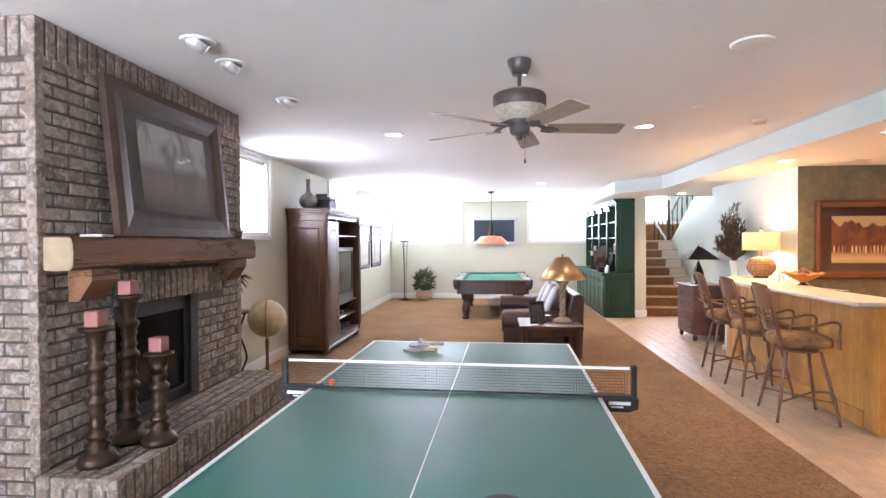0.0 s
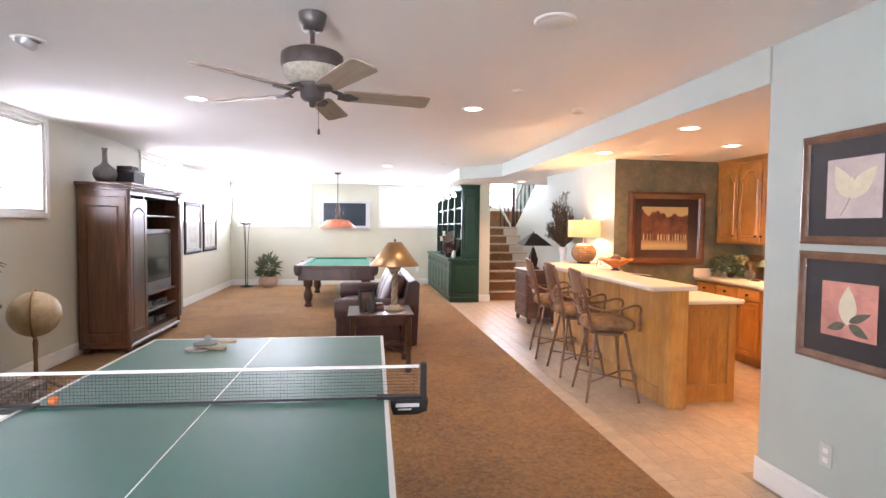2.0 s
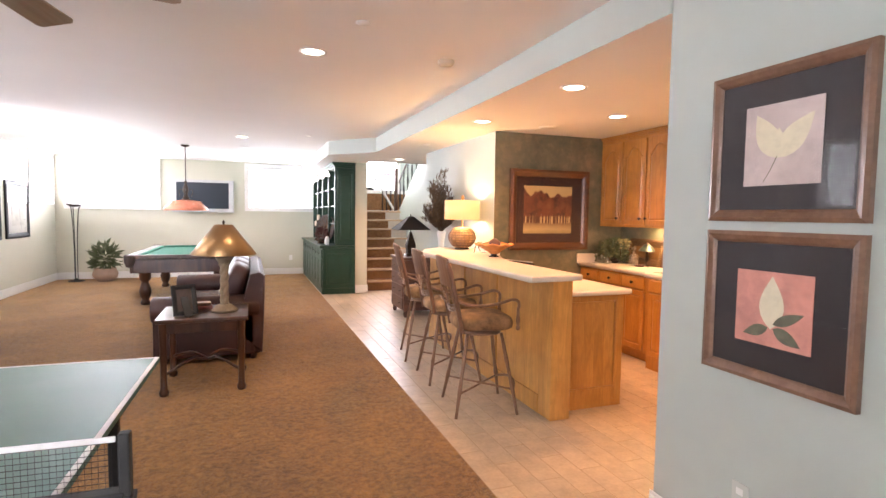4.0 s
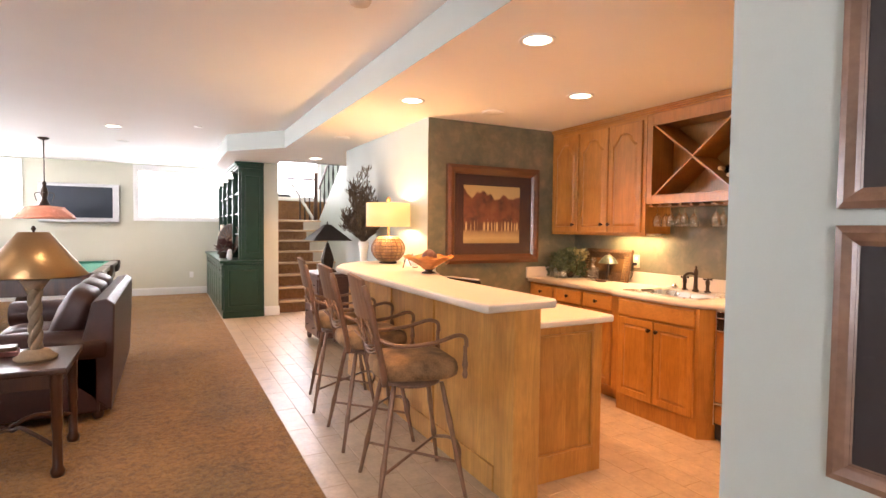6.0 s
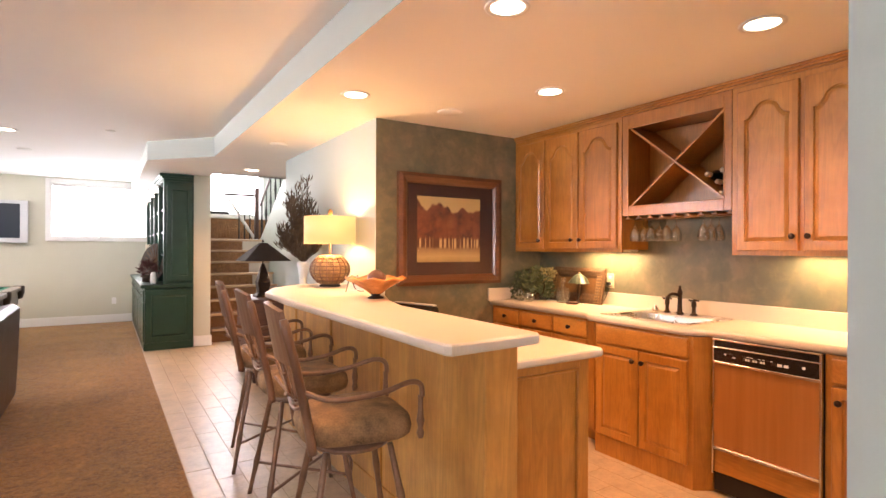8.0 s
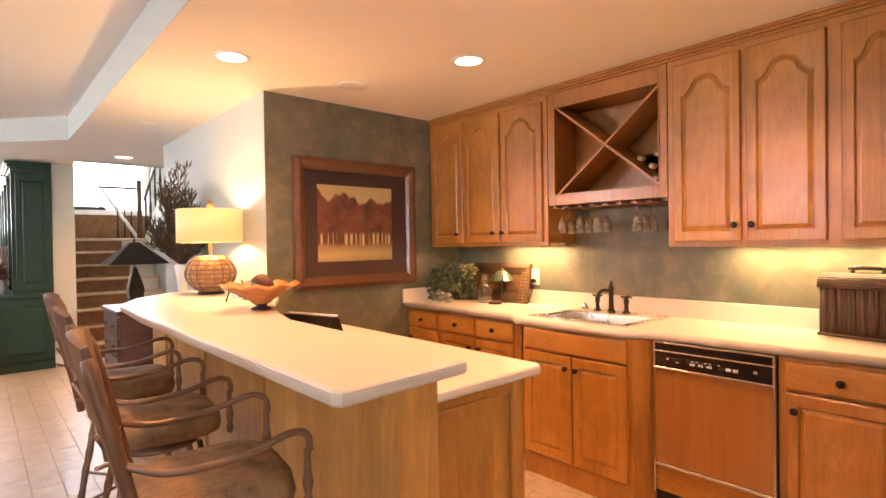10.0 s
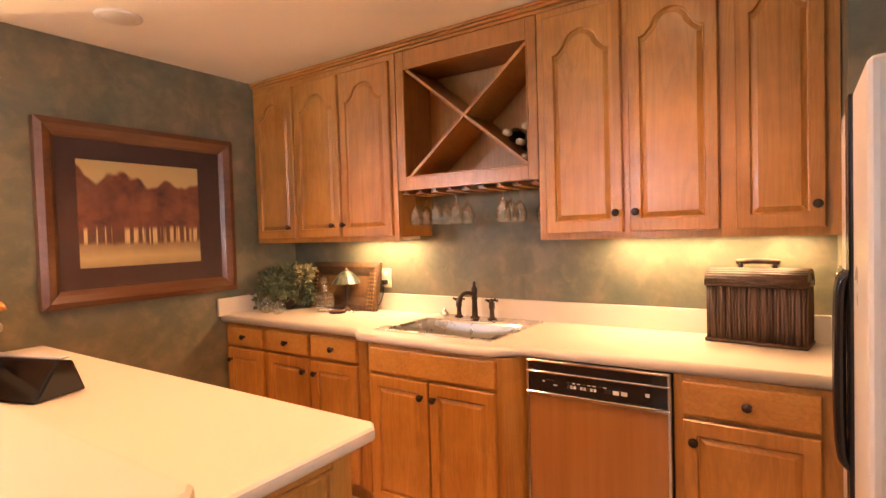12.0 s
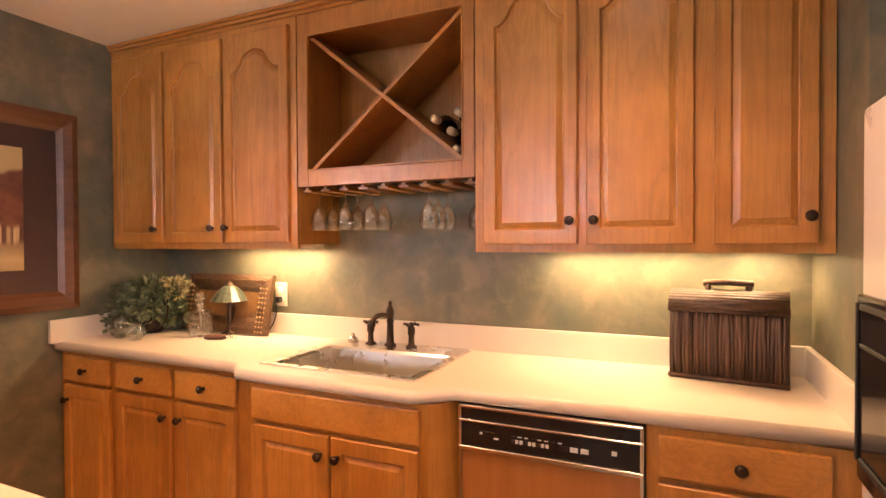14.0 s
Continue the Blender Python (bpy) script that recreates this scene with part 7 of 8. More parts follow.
for r, z in ((0.045, 0.035), (0.075, 0.06), (0.13, 0.095), (0.20, 0.135), (0.235, 0.15), (0.228, 0.158), (0.19, 0.142), (0.12, 0.103), (0.06, 0.07), (0.0, 0.06)):
    if r == 0:
        rings.append([bm.verts.new((0, 0, z))])
        continue
    rings.append([bm.verts.new((r * math.cos(2 * math.pi * k / n), r * math.sin(2 * math.pi * k / n), z + 0.010 * (r / 0.235) * math.cos(2 * math.pi * k / n * 9))) for k in range(n)])
for a, b in zip(rings, rings[1:]):
    for k in range(n):
        q = list(dict.fromkeys([a[k % len(a)], a[(k + 1) % len(a)], b[(k + 1) % len(b)], b[k % len(b)]]))
        bm.faces.new(q).smooth = True
bw2.scale = (0.82, 0.82, 0.82)
part("bowl", bm, M_AMBER2, bw2)
part("foot", lathe(bm_new(), [(0, 0), (0.06, 0), (0.062, 0.008), (0.03, 0.02), (0.05, 0.045), (0, 0.045)], 20), M_BRONZE, bw2)
bm = bm_new()
bmesh.ops.create_icosphere(bm, subdivisions=3, radius=0.058)
for v in bm.verts:
    v.co *= 1 + 0.06 * noise.noise(v.co * 45)
for f in bm.faces:
    f.smooth = True
bm.transform(Matrix.Translation((3.05, 5.37, BZ + 0.118)))
solid("twig_ball", bm, M_REDWOOD, "round brown twig ball in the amber bowl", "ball")
es = thing("wire_easel", (3.10, 5.86, BZ), "small wire easel with a white card", "easel")
part("wire", tube(bm_new(), bend([(-0.08, -0.06, 0.006), (-0.02, 0, 0.10), (0.03, 0.03, 0.02), (0.08, 0.0, 0.006), (0.03, 0.0, 0.12)], 5), 0.004, 6), M_KNOB, es)
o = part("card", box(bm_new(), -0.06, 0, 0.01, 0.06, 0.003, 0.10), M_WHITE, es)
o.matrix_basis = pose(0.03, 0.02, 0.0, -20, 0, -50)
cs = thing("leather_case", (3.22, 5.22, 0.926), "black leather case standing open on the lower counter", "case", turn=-72)
bm = bm_new()
a = [bm.verts.new((-0.17, y, z)) for y, z in ((-0.08, 0), (0.09, 0), (0.05, 0.105), (0.0, 0.118))]
b = [bm.verts.new((0.17, v.co.y, v.co.z)) for v in a]
fs = [bm.faces.new(a), bm.faces.new(b[::-1])] + [bm.faces.new((a[i], b[i], b[(i + 1) % 4], a[(i + 1) % 4])) for i in range(4)]
bmesh.ops.recalc_face_normals(bm, faces=bm.faces)
bmesh.ops.bevel(bm, geom=bm.edges[:], offset=0.008, segments=2, profile=0.6, affect="EDGES")
part("body", bm, M_BLACK, cs)
part("edge_band", box(bm_new(), -0.165, 0.008, 0.114, 0.165, 0.044, 0.122, 0.003), M_SILVER, cs)


# ---- pictures near the camera ----
def painted_woods(name):
    """Autumn trees over a pale field, as broad flat paint; x along and z up in metres."""
    m, nt, p = nodes_of(name)
    tc = nt.nodes.new("ShaderNodeTexCoord")
    sep = nt.nodes.new("ShaderNodeSeparateXYZ")
    nt.links.new(tc.outputs["Object"], sep.inputs[0])
    mp = nt.nodes.new("ShaderNodeMapping")
    mp.inputs["Scale"].default_value = (1, 1, 0.02)
    nt.links.new(tc.outputs["Object"], mp.inputs["Vector"])
    edge = noise_tex(nt, mp.outputs["Vector"], 9.0, 1, 0.4)
    soft = noise_tex(nt, tc.outputs["Object"], 11.0, 4, 0.6)

    def math_node(op, a, b):
        n = nt.nodes.new("ShaderNodeMath")
        n.operation = op
        for k, v in ((0, a), (1, b)):
            if isinstance(v, float):
                n.inputs[k].default_value = v
            else:
                nt.links.new(v, n.inputs[k])
        return n.outputs[0]

    z = math_node("ADD", sep.outputs["Z"], math_node("MULTIPLY", math_node("SUBTRACT", soft, 0.5), 0.05))
    top_line = math_node("ADD", z, math_node("MULTIPLY", math_node("SUBTRACT", edge, 0.5), -0.22))
    trees = ramp(nt, soft, [(0.3, (0.06, 0.02, 0.012)), (0.5, (0.15, 0.042, 0.018)), (0.7, (0.20, 0.075, 0.028))])
    sky_c = (0.50, 0.34, 0.13)
    c = mix(nt, ramp(nt, top_line, [(0.635, (0, 0, 0)), (0.655, (1, 1, 1))]), trees, sky_c)
    trunk = noise_tex(nt, mp.outputs["Vector"], 42.0, 2, 0.5)
    field = ramp(nt, z, [(0.19, (0.30, 0.20, 0.08)), (0.24, (0.42, 0.29, 0.12)), (0.34, (0.16, 0.08, 0.03))])
    low = mix(nt, ramp(nt, trunk, [(0.50, (0, 0, 0)), (0.56, (1, 1, 1))]), (0.10, 0.035, 0.015), (0.52, 0.36, 0.16))
    c = mix(nt, ramp(nt, z, [(0.375, (0, 0, 0)), (0.40, (1, 1, 1))]), low, c)
    c = mix(nt, ramp(nt, z, [(0.30, (0, 0, 0)), (0.325, (1, 1, 1))]), field, c)
    nt.links.new(c, p.inputs["Base Color"])
    p.inputs["Roughness"].default_value = 0.6
    return m


M_REDFRAME = wood("reddish_brown_frame", (0.07, 0.025, 0.010), (0.18, 0.072, 0.027), (0.1, 1, 1), 0.35, 12, 0.05, 0.3)
M_MOUNTRUST = surface("rust_brown_mount", (0.050, 0.018, 0.010), 0.7, vary=0.12, scale=6)
picture("kitchen_painting", pose(3.585, KN, 1.085), 1.035, 0.92, 0.085, 0.055, M_REDFRAME, M_MOUNTRUST, (0.175, 0.19, 0.81, 0.735), painted_woods("autumn_woods_paint"),
        "large brown framed autumn woodland print on the olive wall")
M_COPPERFRAME = wood("copper_brown_frame", (0.14, 0.07, 0.042), (0.26, 0.145, 0.09), (1, 0.1, 1), 0.32, 12, 0.1, 0.3)
M_MOUNTDARK = surface("near_black_mount", (0.022, 0.013, 0.012), 0.6, vary=0.1)
M_PRINT1 = surface("grey_pink_paper", (0.50, 0.40, 0.36), 0.7, vary=0.18, scale=9, fine=30)
M_PRINT2 = surface("coral_paper", (0.55, 0.235, 0.175), 0.7, vary=0.3, scale=8, fine=30)
M_LEAF1 = surface("cream_leaf_ink", (0.62, 0.55, 0.38), 0.7, vary=0.12, scale=25)
M_LEAF2 = surface("olive_leaf_ink", (0.12, 0.115, 0.07), 0.7, vary=0.3, scale=25)


def flat_leaf(bm, x, z, ang, l, w, y):
    pts = []
    for k in range(9):
        u = k / 8
        pts.append((u * l, w * math.sin(math.pi * u ** 0.8)))
    pts += [(u, -v) for u, v in pts[-2:0:-1]]
    c, q = math.cos(radians(ang)), math.sin(radians(ang))
    bm.faces.new([bm.verts.new((x + u * c - v * q, y, z + u * q + v * c)) for u, v in pts])


pa = picture("botanical_picture", pose(XR, 2.470, 1.465, 0, 0, -90), 0.615, 0.575, 0.045, 0.03, M_COPPERFRAME, M_MOUNTDARK, (0.155, 0.135, 0.455, 0.435), M_PRINT1, "copper framed pale leaf print in a dark mount")
bm = bm_new()
flat_leaf(bm, 0.29, 0.235, 118, 0.19, 0.045, -0.0153)
flat_leaf(bm, 0.29, 0.235, 48, 0.20, 0.045, -0.0158)
flat_leaf(bm, 0.285, 0.245, 84, 0.10, 0.03, -0.0163)
part("leaf_motif", bm, M_LEAF1, pa)
bm = bm_new()
tube(bm, bend([(0.29, -0.0153, 0.24), (0.265, -0.0153, 0.19), (0.24, -0.0153, 0.15)], 3), 0.0015, 4)
part("stalk", bm, M_LEAF2, pa)
pb = picture("botanical_picture", pose(XR, 2.470, 0.853, 0, 0, -90), 0.615, 0.575, 0.045, 0.03, M_COPPERFRAME, M_MOUNTDARK, (0.15, 0.145, 0.455, 0.425), M_PRINT2, "copper framed coral leaf print in a dark mount")
bm = bm_new()
flat_leaf(bm, 0.30, 0.21, 90, 0.20, 0.05, -0.0153)
part("leaf_motif", bm, M_LEAF1, pb)
bm = bm_new()
flat_leaf(bm, 0.29, 0.215, 200, 0.11, 0.022, -0.0156)
flat_leaf(bm, 0.31, 0.215, -25, 0.12, 0.025, -0.0160)
flat_leaf(bm, 0.31, 0.23, 25, 0.13, 0.02, -0.0164)
part("lower_leaf", bm, M_LEAF2, pb)


M_PLATE = surface("pale_plate_plastic", (0.56, 0.57, 0.52), 0.4, vary=0.03)


def outlet(name, m, label, mat=M_TRIM):
    t = thing(name, (0, 0, 0), label, "outlet")
    t.matrix_basis = m
    part("plate", box(bm_new(), -0.037, -0.007, -0.06, 0.037, 0.0, 0.06, 0.003, 2), mat, t)
    for z in (-0.025, 0.025):
        part("socket", box(bm_new(), -0.016, -0.009, z - 0.014, 0.016, -0.006, z + 0.014, 0.002), M_TRIM, t)
    return t


outlet("wall_outlet", pose(XR, 2.27, 0.36, 0, 0, -90), "pale electrical outlet on the pale wall", M_PLATE)
o = outlet("wall_outlet", pose(KX, 5.29, 1.13, 0, 0, -90), "cream electrical outlet on the olive wall with a plug", M_CREAMCLOTH)
part("plug", box(bm_new(), -0.014, -0.035, -0.04, 0.014, -0.007, -0.012, 0.004, 2), M_MATTBLACK, o)
outlet("wall_outlet", pose(1.75, YF, 0.4), "white electrical outlet on the end wall")

# ---- things on the worktop ----
WZ = 0.931
hm = thing("wicker_hamper", (0, 0, 0), "dark twig picnic hamper with a domed lid", "hamper")
hm.matrix_basis = pose(5.008, 3.288, WZ, 0, 0, -90 - 9)
M_TWIG = wood("dark_twig", (0.026, 0.013, 0.008), (0.15, 0.08, 0.045), (1, 1, 0.1), 0.5, 20, 0.45)
HW, HD, HH = 0.335, 0.135, 0.238
part("body", box(bm_new(), -HW / 2 + 0.01, -HD / 2 + 0.01, 0.004, HW / 2 - 0.01, HD / 2 - 0.01, HH), M_TWIG, hm)
rt = random.Random(3)
n = 30
for k in range(n):
    x = -HW / 2 + 0.008 + k * (HW - 0.016) / (n - 1)
    for sy in (-1, 1):
        part("twig", tube(bm_new(), [(x + rt.uniform(-0.004, 0.004), sy * HD / 2, 0.008), (x + rt.uniform(-0.003, 0.003), sy * (HD / 2 + rt.uniform(-0.001, 0.004)), HH * rt.uniform(0.35, 0.65)), (x + rt.uniform(-0.004, 0.004), sy * HD / 2, HH - 0.004)], rt.uniform(0.0045, 0.0095), 6), M_TWIG, hm)
for k in range(13):
    y = -HD / 2 + 0.012 + k * (HD - 0.024) / 12
    for sx in (-1, 1):
        part("twig", tube(bm_new(), [(sx * HW / 2, y, 0.008), (sx * (HW / 2 + 0.001), y, HH * 0.5), (sx * HW / 2, y, HH - 0.004)], 0.0065, 6), M_TWIG, hm)
lid = part("lid", box(bm_new(), -HW / 2 - 0.004, -HD / 2 - 0.004, HH, HW / 2 + 0.004, HD / 2 + 0.004, HH + 0.012), M_TWIG, hm)
for k in range(13):
    a = math.pi * k / 12
    part("twig", tube(bm_new(), [(-HW / 2 - 0.006, -math.cos(a) * (HD / 2 + 0.002), HH + 0.014 + 0.034 * math.sin(a)), (0, -math.cos(a) * (HD / 2 + 0.003), HH + 0.015 + 0.034 * math.sin(a)), (HW / 2 + 0.006, -math.cos(a) * (HD / 2 + 0.002), HH + 0.014 + 0.034 * math.sin(a))], 0.0105, 7), M_TWIG, lid)
for sx in (-1, 1):
    bm = bm_new()
    x0, x1 = (-HW / 2, -HW / 2 + 0.012) if sx < 0 else (HW / 2 - 0.012, HW / 2)
    pts = [(-math.cos(math.pi * k / 10) * (HD / 2 - 0.004), HH + 0.012 + 0.032 * math.sin(math.pi * k / 10)) for k in range(11)]
    a = [bm.verts.new((x0, y, z)) for y, z in pts]
    b = [bm.verts.new((x1, y, z)) for y, z in pts]
    bm.faces.new(a)
    bm.faces.new(b[::-1])
    for k in range(11):
        bm.faces.new((a[k], a[(k + 1) % 11], b[(k + 1) % 11], b[k]))
    part("lid_end", bm, M_TWIG, lid)
for z in (0.008, HH - 0.006, HH + 0.006):
    e = HW / 2 + 0.005, HD / 2 + 0.006
    part("binding", tube(bm_new(), [(-e[0], -e[1], z), (e[0], -e[1], z), (e[0], e[1], z), (-e[0], e[1], z)], 0.008, 6, True), M_TWIG, hm)
hd = part("handle", tube(bm_new(), bend([(-0.075, 0, HH + 0.080), (0, 0, HH + 0.084), (0.075, 0, HH + 0.080)], 4), 0.011, 8), M_TWIG, hm)
for x in (-0.06, 0.06):
    part("handle_post", tube(bm_new(), [(x, 0, HH + 0.044), (x, 0, HH + 0.08)], 0.010, 7), M_TWIG, hd)

fp = thing("carved_frame", (0, 0, 0), "carved brown picture frame leaning on the wall", "picture frame")
fp.matrix_basis = pose(5.03, 5.87, WZ, 0, 0, -90) @ pose(0, 0, 0, -12, 0, 0)
M_CARVED = surface("carved_gilt_brown", (0.105, 0.055, 0.023), 0.4, 0.25, vary=0.5, scale=38, fine=110, relief=0.8, distance=0.01)
part("frame", frame_bars(0.58, 0.30, 0.085, 0.03), M_CARVED, fp)
part("print", box(bm_new(), 0.075, -0.012, 0.075, 0.505, -0.006, 0.222), surface("dark_amber_print", (0.17, 0.085, 0.028), 0.35, vary=0.7, scale=9, fine=30), fp)
for k in range(10):
    for r in range(3):
        for x0, z0, dx, dz in ((0.012 + r * 0.02, 0.015 + k * 0.024, 0, 0), (0.515 + r * 0.02, 0.015 + k * 0.024, 0, 0)):
            part("stud", lathe(bm_new(), [(0.006, 0), (0.004, 0.005), (0, 0.006)], 6, (x0, -0.026, z0), Matrix.Rotation(radians(90), 3, "X")), M_GOLDSHADE, fp)
iv = thing("trailing_plant", (4.90, 5.96, WZ), "bushy green ivy in a scrolled wire stand", "potted plant")
part("pot", lathe(bm_new(), [(0, 0), (0.05, 0), (0.065, 0.03), (0.075, 0.09), (0.065, 0.09), (0, 0.08)], 16), M_BRONZE, iv)
rv = random.Random(21)
bm = bm_new()
leaf_cluster(bm, rv, (0, -0.01, 0.165), (0.15, 0.15, 0.13), 700, 0.042, 0.015, 0.2)
for k in range(16):
    a = 2 * math.pi * k / 16
    leaf_cluster(bm, rv, (0.15 * math.cos(a), 0.135 * math.sin(a), 0.13 + 0.07 * math.sin(3 * a + 1)), (0.05, 0.045, 0.06), 42, 0.038, 0.014, 0.0)
part("foliage", bm, M_LEAF, iv)
bm = bm_new()
leaf_cluster(bm, rv, (-0.08, 0.10, 0.07), (0.12, 0.06, 0.06), 150, 0.036, 0.013, -0.2)
part("trailing_foliage", bm, M_LEAF, iv)
bm = bm_new()
leaf_cluster(bm, rv, (0.03, -0.13, 0.225), (0.08, 0.08, 0.06), 190, 0.03, 0.011, 0.3)
part("pale_foliage", bm, surface("pale_gold_leaves", (0.30, 0.25, 0.11), 0.6, vary=0.3, scale=30), iv)
for y in (-0.13, 0.13):
    part("scroll", tube(bm_new(), bend([(-0.02, y * 0.3, 0.01), (-0.02, y, 0.06), (-0.02, y * 1.2, 0.15), (-0.02, y * 1.05, 0.19), (-0.02, y * 0.95, 0.165), (-0.02, y * 1.05, 0.15)], 5), 0.005, 6), M_KNOB, iv)
gb = thing("glass_globe", (4.72, 5.93, WZ), "clear glass globe ornament on the worktop", "ornament")
part("globe", lathe(bm_new(), [(0, 0.0), (0.03, 0.004), (0.055, 0.03), (0.062, 0.06), (0.05, 0.095), (0.02, 0.118), (0.0, 0.12), (0, 0.115), (0.018, 0.113), (0.046, 0.092), (0.057, 0.06), (0.05, 0.033), (0.0, 0.008)], 24), M_THINGLASS, gb)
gb2 = copy_thing(gb, pose(4.70, 5.80, WZ) @ Matrix.Diagonal((0.75, 0.75, 0.75, 1)))
dc = thing("decanter", (4.90, 5.60, WZ), "square cut glass decanter with a round stopper", "decanter")
part("bottle", box(bm_new(), -0.04, -0.04, 0.001, 0.04, 0.04, 0.125, 0.01, 2), M_CUTGLASS, dc)
bm = bm_new()
for k in range(4):
    for r in range(4):
        for f in range(4):
            m = Matrix.Rotation(radians(90 * f), 3, "Z")
            lathe(bm, [(0.011, 0), (0.0, 0.005)], 4, m @ Vector((-0.027 + k * 0.018, -0.0405, 0.02 + r * 0.026)), m @ Matrix.Rotation(radians(90), 3, "X"))
part("cut_facet", bm, M_CUTGLASS, dc)
part("neck", lathe(bm_new(), [(0.03, 0.125), (0.016, 0.138), (0.016, 0.155), (0.026, 0.162), (0.02, 0.166), (0, 0.166)], 16), M_CUTGLASS, dc)
bm = bm_new()
bmesh.ops.create_icosphere(bm, subdivisions=2, radius=0.028)
bm.transform(Matrix.Translation((0, 0, 0.194)))
part("stopper", bm, M_CUTGLASS, dc)
sl = thing("stained_glass_lamp", (5.02, 5.53, WZ), "small leaded glass lamp on a dark bronze stem", "table lamp")
part("stem", lathe(bm_new(), [(0, 0), (0.045, 0), (0.045, 0.008), (0.02, 0.02), (0.014, 0.04), (0.018, 0.09), (0.011, 0.15), (0.011, 0.19)], 16), M_BRONZE, sl)
bm = bm_new()
lathe(bm, [(0.018, 0.245), (0.035, 0.238), (0.062, 0.212), (0.096, 0.168), (0.093, 0.168), (0.058, 0.210), (0.03, 0.234)], 14)
for f in bm.faces:
    f.smooth = False
part("shade", bm, surface("mottled_leaded_glass", (0.060, 0.072, 0.052), 0.3, vary=0.85, scale=30, relief=0.2), sl)
part("cap", lathe(bm_new(), [(0.02, 0.243), (0.016, 0.255), (0.005, 0.26), (0.004, 0.27), (0, 0.272)], 10), M_BRONZE, sl)
part("cord", tube(bm_new(), bend([(0.02, -0.04, 0.004), (0.06, -0.14, 0.004), (0.07, -0.2, 0.03), (0.085, -0.225, 0.1), (0.075, -0.235, 0.165)], 5), 0.003, 5), M_MATTBLACK, sl)
ck = thing("corkscrew", (4.86, 5.46, WZ), "brown wooden corkscrew lying on the worktop", "corkscrew", turn=-60)
part("handle", tube(bm_new(), [(-0.05, 0, 0.014), (-0.03, 0, 0.014), (0.03, 0, 0.014), (0.05, 0, 0.014)], [0.009, 0.013, 0.013, 0.009], 10), M_REDWOOD, ck)
part("screw", tube(bm_new(), bend([(0.05, 0, 0.012), (0.065, 0.01, 0.02), (0.08, -0.005, 0.012), (0.10, 0.0, 0.006)], 4), 0.006, 7), M_CHROME, ck)

# ---- small things on the ceilings ----
def disc(name, x, y, z, r, h, mat, label, category):
    t = thing(name, (x, y, z), label, category)
    part("body", lathe(bm_new(), [(r, 0.0), (r, -h * 0.5), (r * 0.85, -h), (0, -h)], 28), mat, t)
    part("grille", lathe(bm_new(), [(r * 0.7, -h - 0.0005), (r * 0.65, -h - 0.003), (0, -h - 0.003)], 24), mat, t)
    return t


disc("ceiling_speaker", 1.26, 2.6, CEIL, 0.11, 0.012, M_TRIM, "round white ceiling speaker", "speaker")
disc("ceiling_speaker", 3.79, 5.67, KCEIL, 0.095, 0.01, M_TRIM, "round white unlit ceiling fixture", "speaker")
disc("smoke_detector", 2.23, 4.56, CEIL, 0.06, 0.035, M_CREAMCLOTH, "small cream smoke detector", "smoke detector")
disc("sprinkler_cover", 1.49, 4.01, CEIL, 0.045, 0.01, M_TRIM, "small round white sprinkler cover", "sprinkler")
disc("sprinkler_cover", 0.75, 10.84, CEIL, 0.08, 0.01, M_TRIM, "round white ceiling cover", "sprinkler")
disc("sprinkler_cover", 1.66, 9.01, CEIL, 0.05, 0.01, M_TRIM, "small round white ceiling cover", "sprinkler")
disc("ceiling_vent", 3.05, 7.6, KCEIL, 0.08, 0.01, M_TRIM, "round white ceiling vent", "vent")
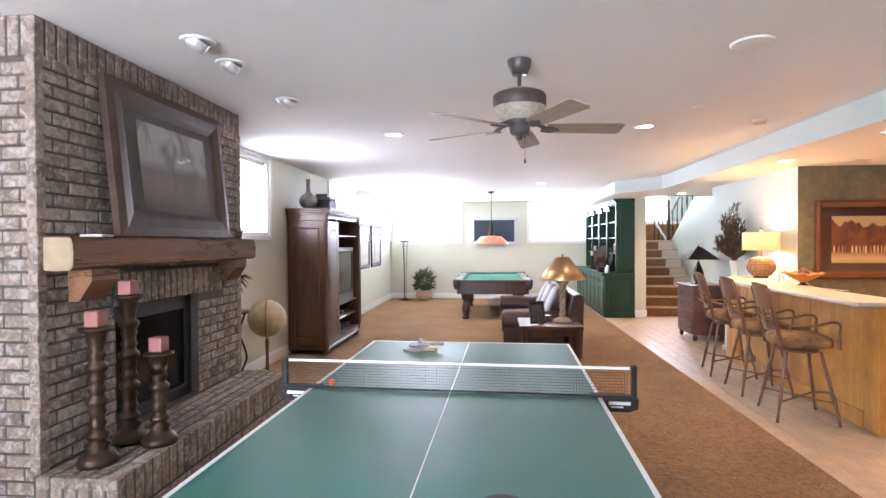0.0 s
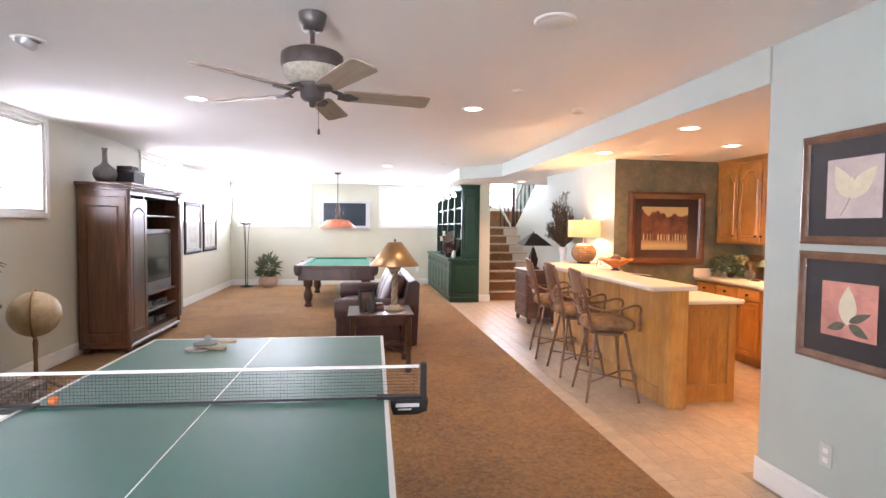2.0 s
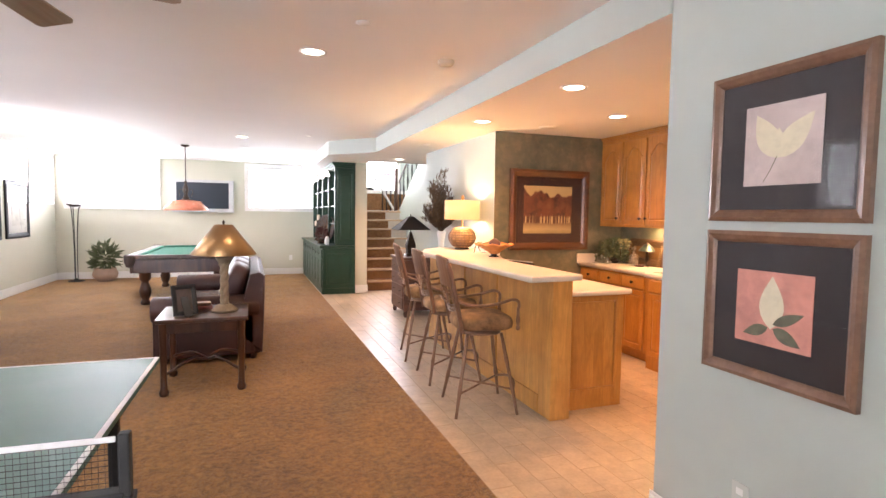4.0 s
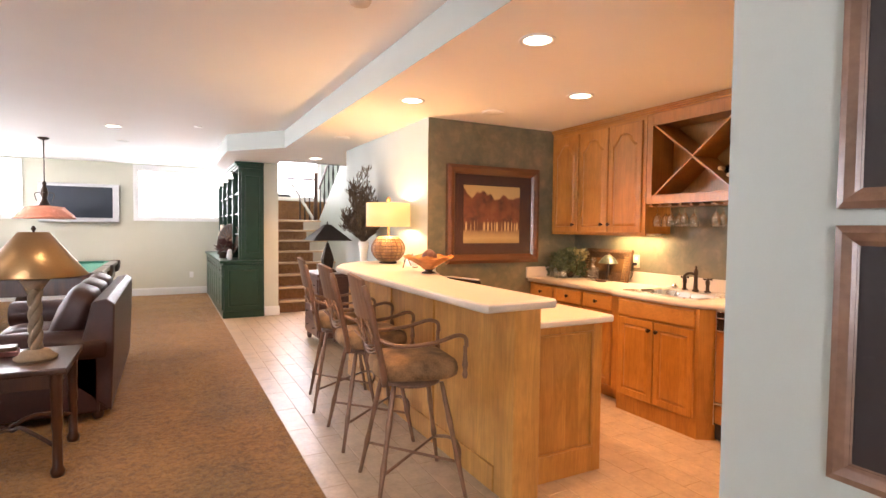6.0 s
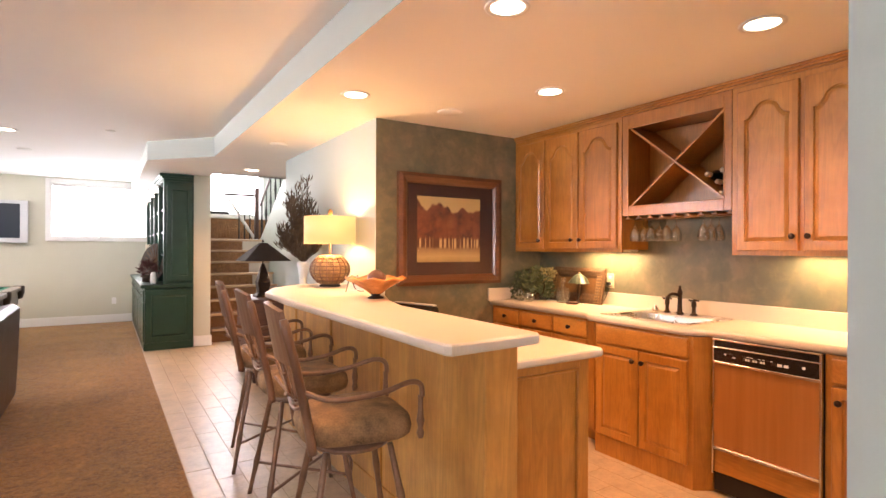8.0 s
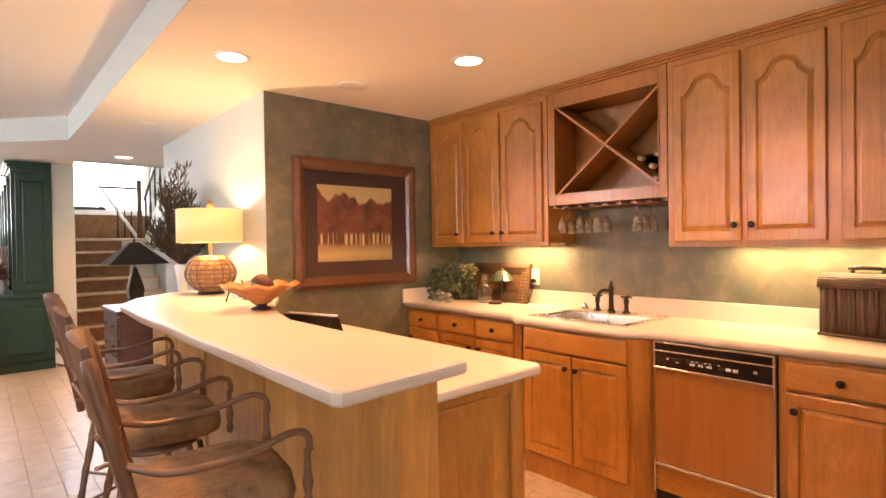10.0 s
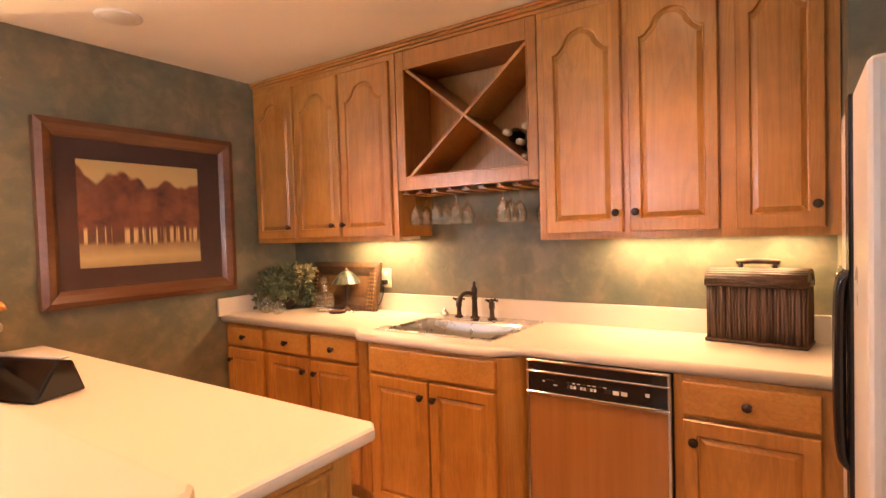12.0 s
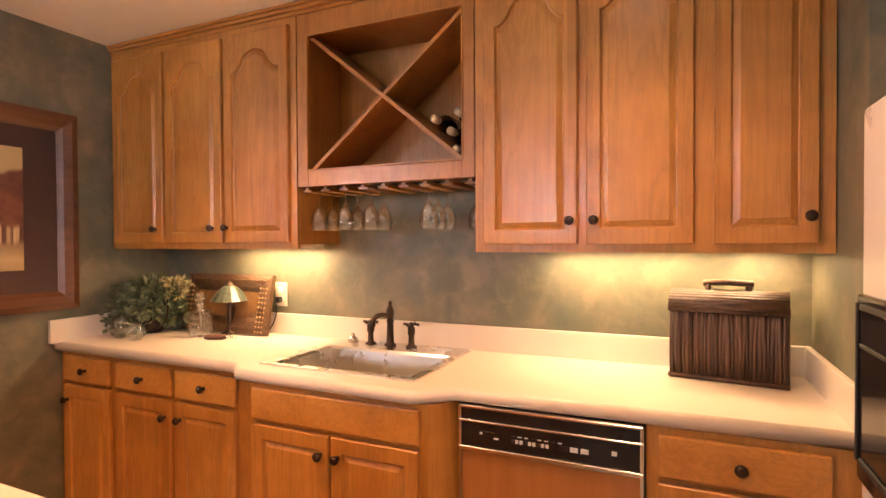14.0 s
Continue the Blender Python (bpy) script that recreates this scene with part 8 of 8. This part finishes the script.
for x, y, lit in ((-1.73, 2.24, 0), (-1.73, 2.6, 0), (-1.71, 3.43, 0)):
    t = thing("eyeball_spotlight", (x, y, CEIL), "unlit white eyeball spotlight aimed at the chimney", "spotlight", "spotlights by the chimney")
    part("ring", lathe(bm_new(), [(0.06, 0), (0.09, -0.002), (0.088, -0.01), (0.062, -0.012)], 24), M_TRIM, t)
    o = part("eyeball", lathe(bm_new(), [(0.062, 0.0), (0.06, -0.03), (0.045, -0.055), (0.035, -0.05), (0.03, -0.02), (0, -0.02)], 20), M_SILVER, t)
    o.matrix_basis = pose(0, 0, 0, 0, 28, 0)

# ---- floor tiles, one by one near the bar ----
def tile_mesh(w, l):
    bm = bm_new()
    c = 0.003
    a = [bm.verts.new(p) for p in ((0, 0, -0.012), (w, 0, -0.012), (w, l, -0.012), (0, l, -0.012))]
    b = [bm.verts.new(p) for p in ((0, 0, -0.005), (w, 0, -0.005), (w, l, -0.005), (0, l, -0.005))]
    d = [bm.verts.new(p) for p in ((c, c, -0.003), (w - c, c, -0.003), (w - c, l - c, -0.003), (c, l - c, -0.003))]
    bm.faces.new(d)
    for p, q in ((a, b), (b, d)):
        for i in range(4):
            bm.faces.new((p[i], p[(i + 1) % 4], q[(i + 1) % 4], q[i]))
    return mesh_of("tile", bm, M_TILE)


TW, TL, TG = 0.147, 0.447, 0.003
ME_TILE = tile_mesh(TW, TL)
far_v, far_f, near_n = [], [], 0
row, x = 0, 2.039
while x < 5.1:
    y = (1.95 if x > 2.5 else YN + 0.01) - (0.2 if row % 2 else 0)
    while y < 13.9:
        inside = ((y > 2.6 or x > 3.6) and y + TL > 2.4) or x + TW < XR
        if inside:
            w = min(TW, 5.125 - x)
            mt = Matrix.Translation((x, y, rng.uniform(-0.0008, 0.0008))) @ Matrix.Diagonal((w / TW, 1, 1, 1))
            if 1.4 < y < 7.2 and near_n < 300:
                o = new("tile", ME_TILE)
                o.parent = floor_kitchen
                o.matrix_basis = mt
                near_n += 1
            else:
                base = len(far_v)
                far_v += [tuple(mt @ v.co) for v in ME_TILE.vertices]
                far_f += [tuple(base + i for i in p.vertices) for p in ME_TILE.polygons]
        y += TL + TG
    x += TW + TG
    row += 1
me = bpy.data.meshes.new("far_tiles")
me.from_pydata(far_v, [], far_f)
me.materials.append(M_TILE)
o = new("far_tiles", me)
o.parent = floor_kitchen
o["kind"] = "stuff"
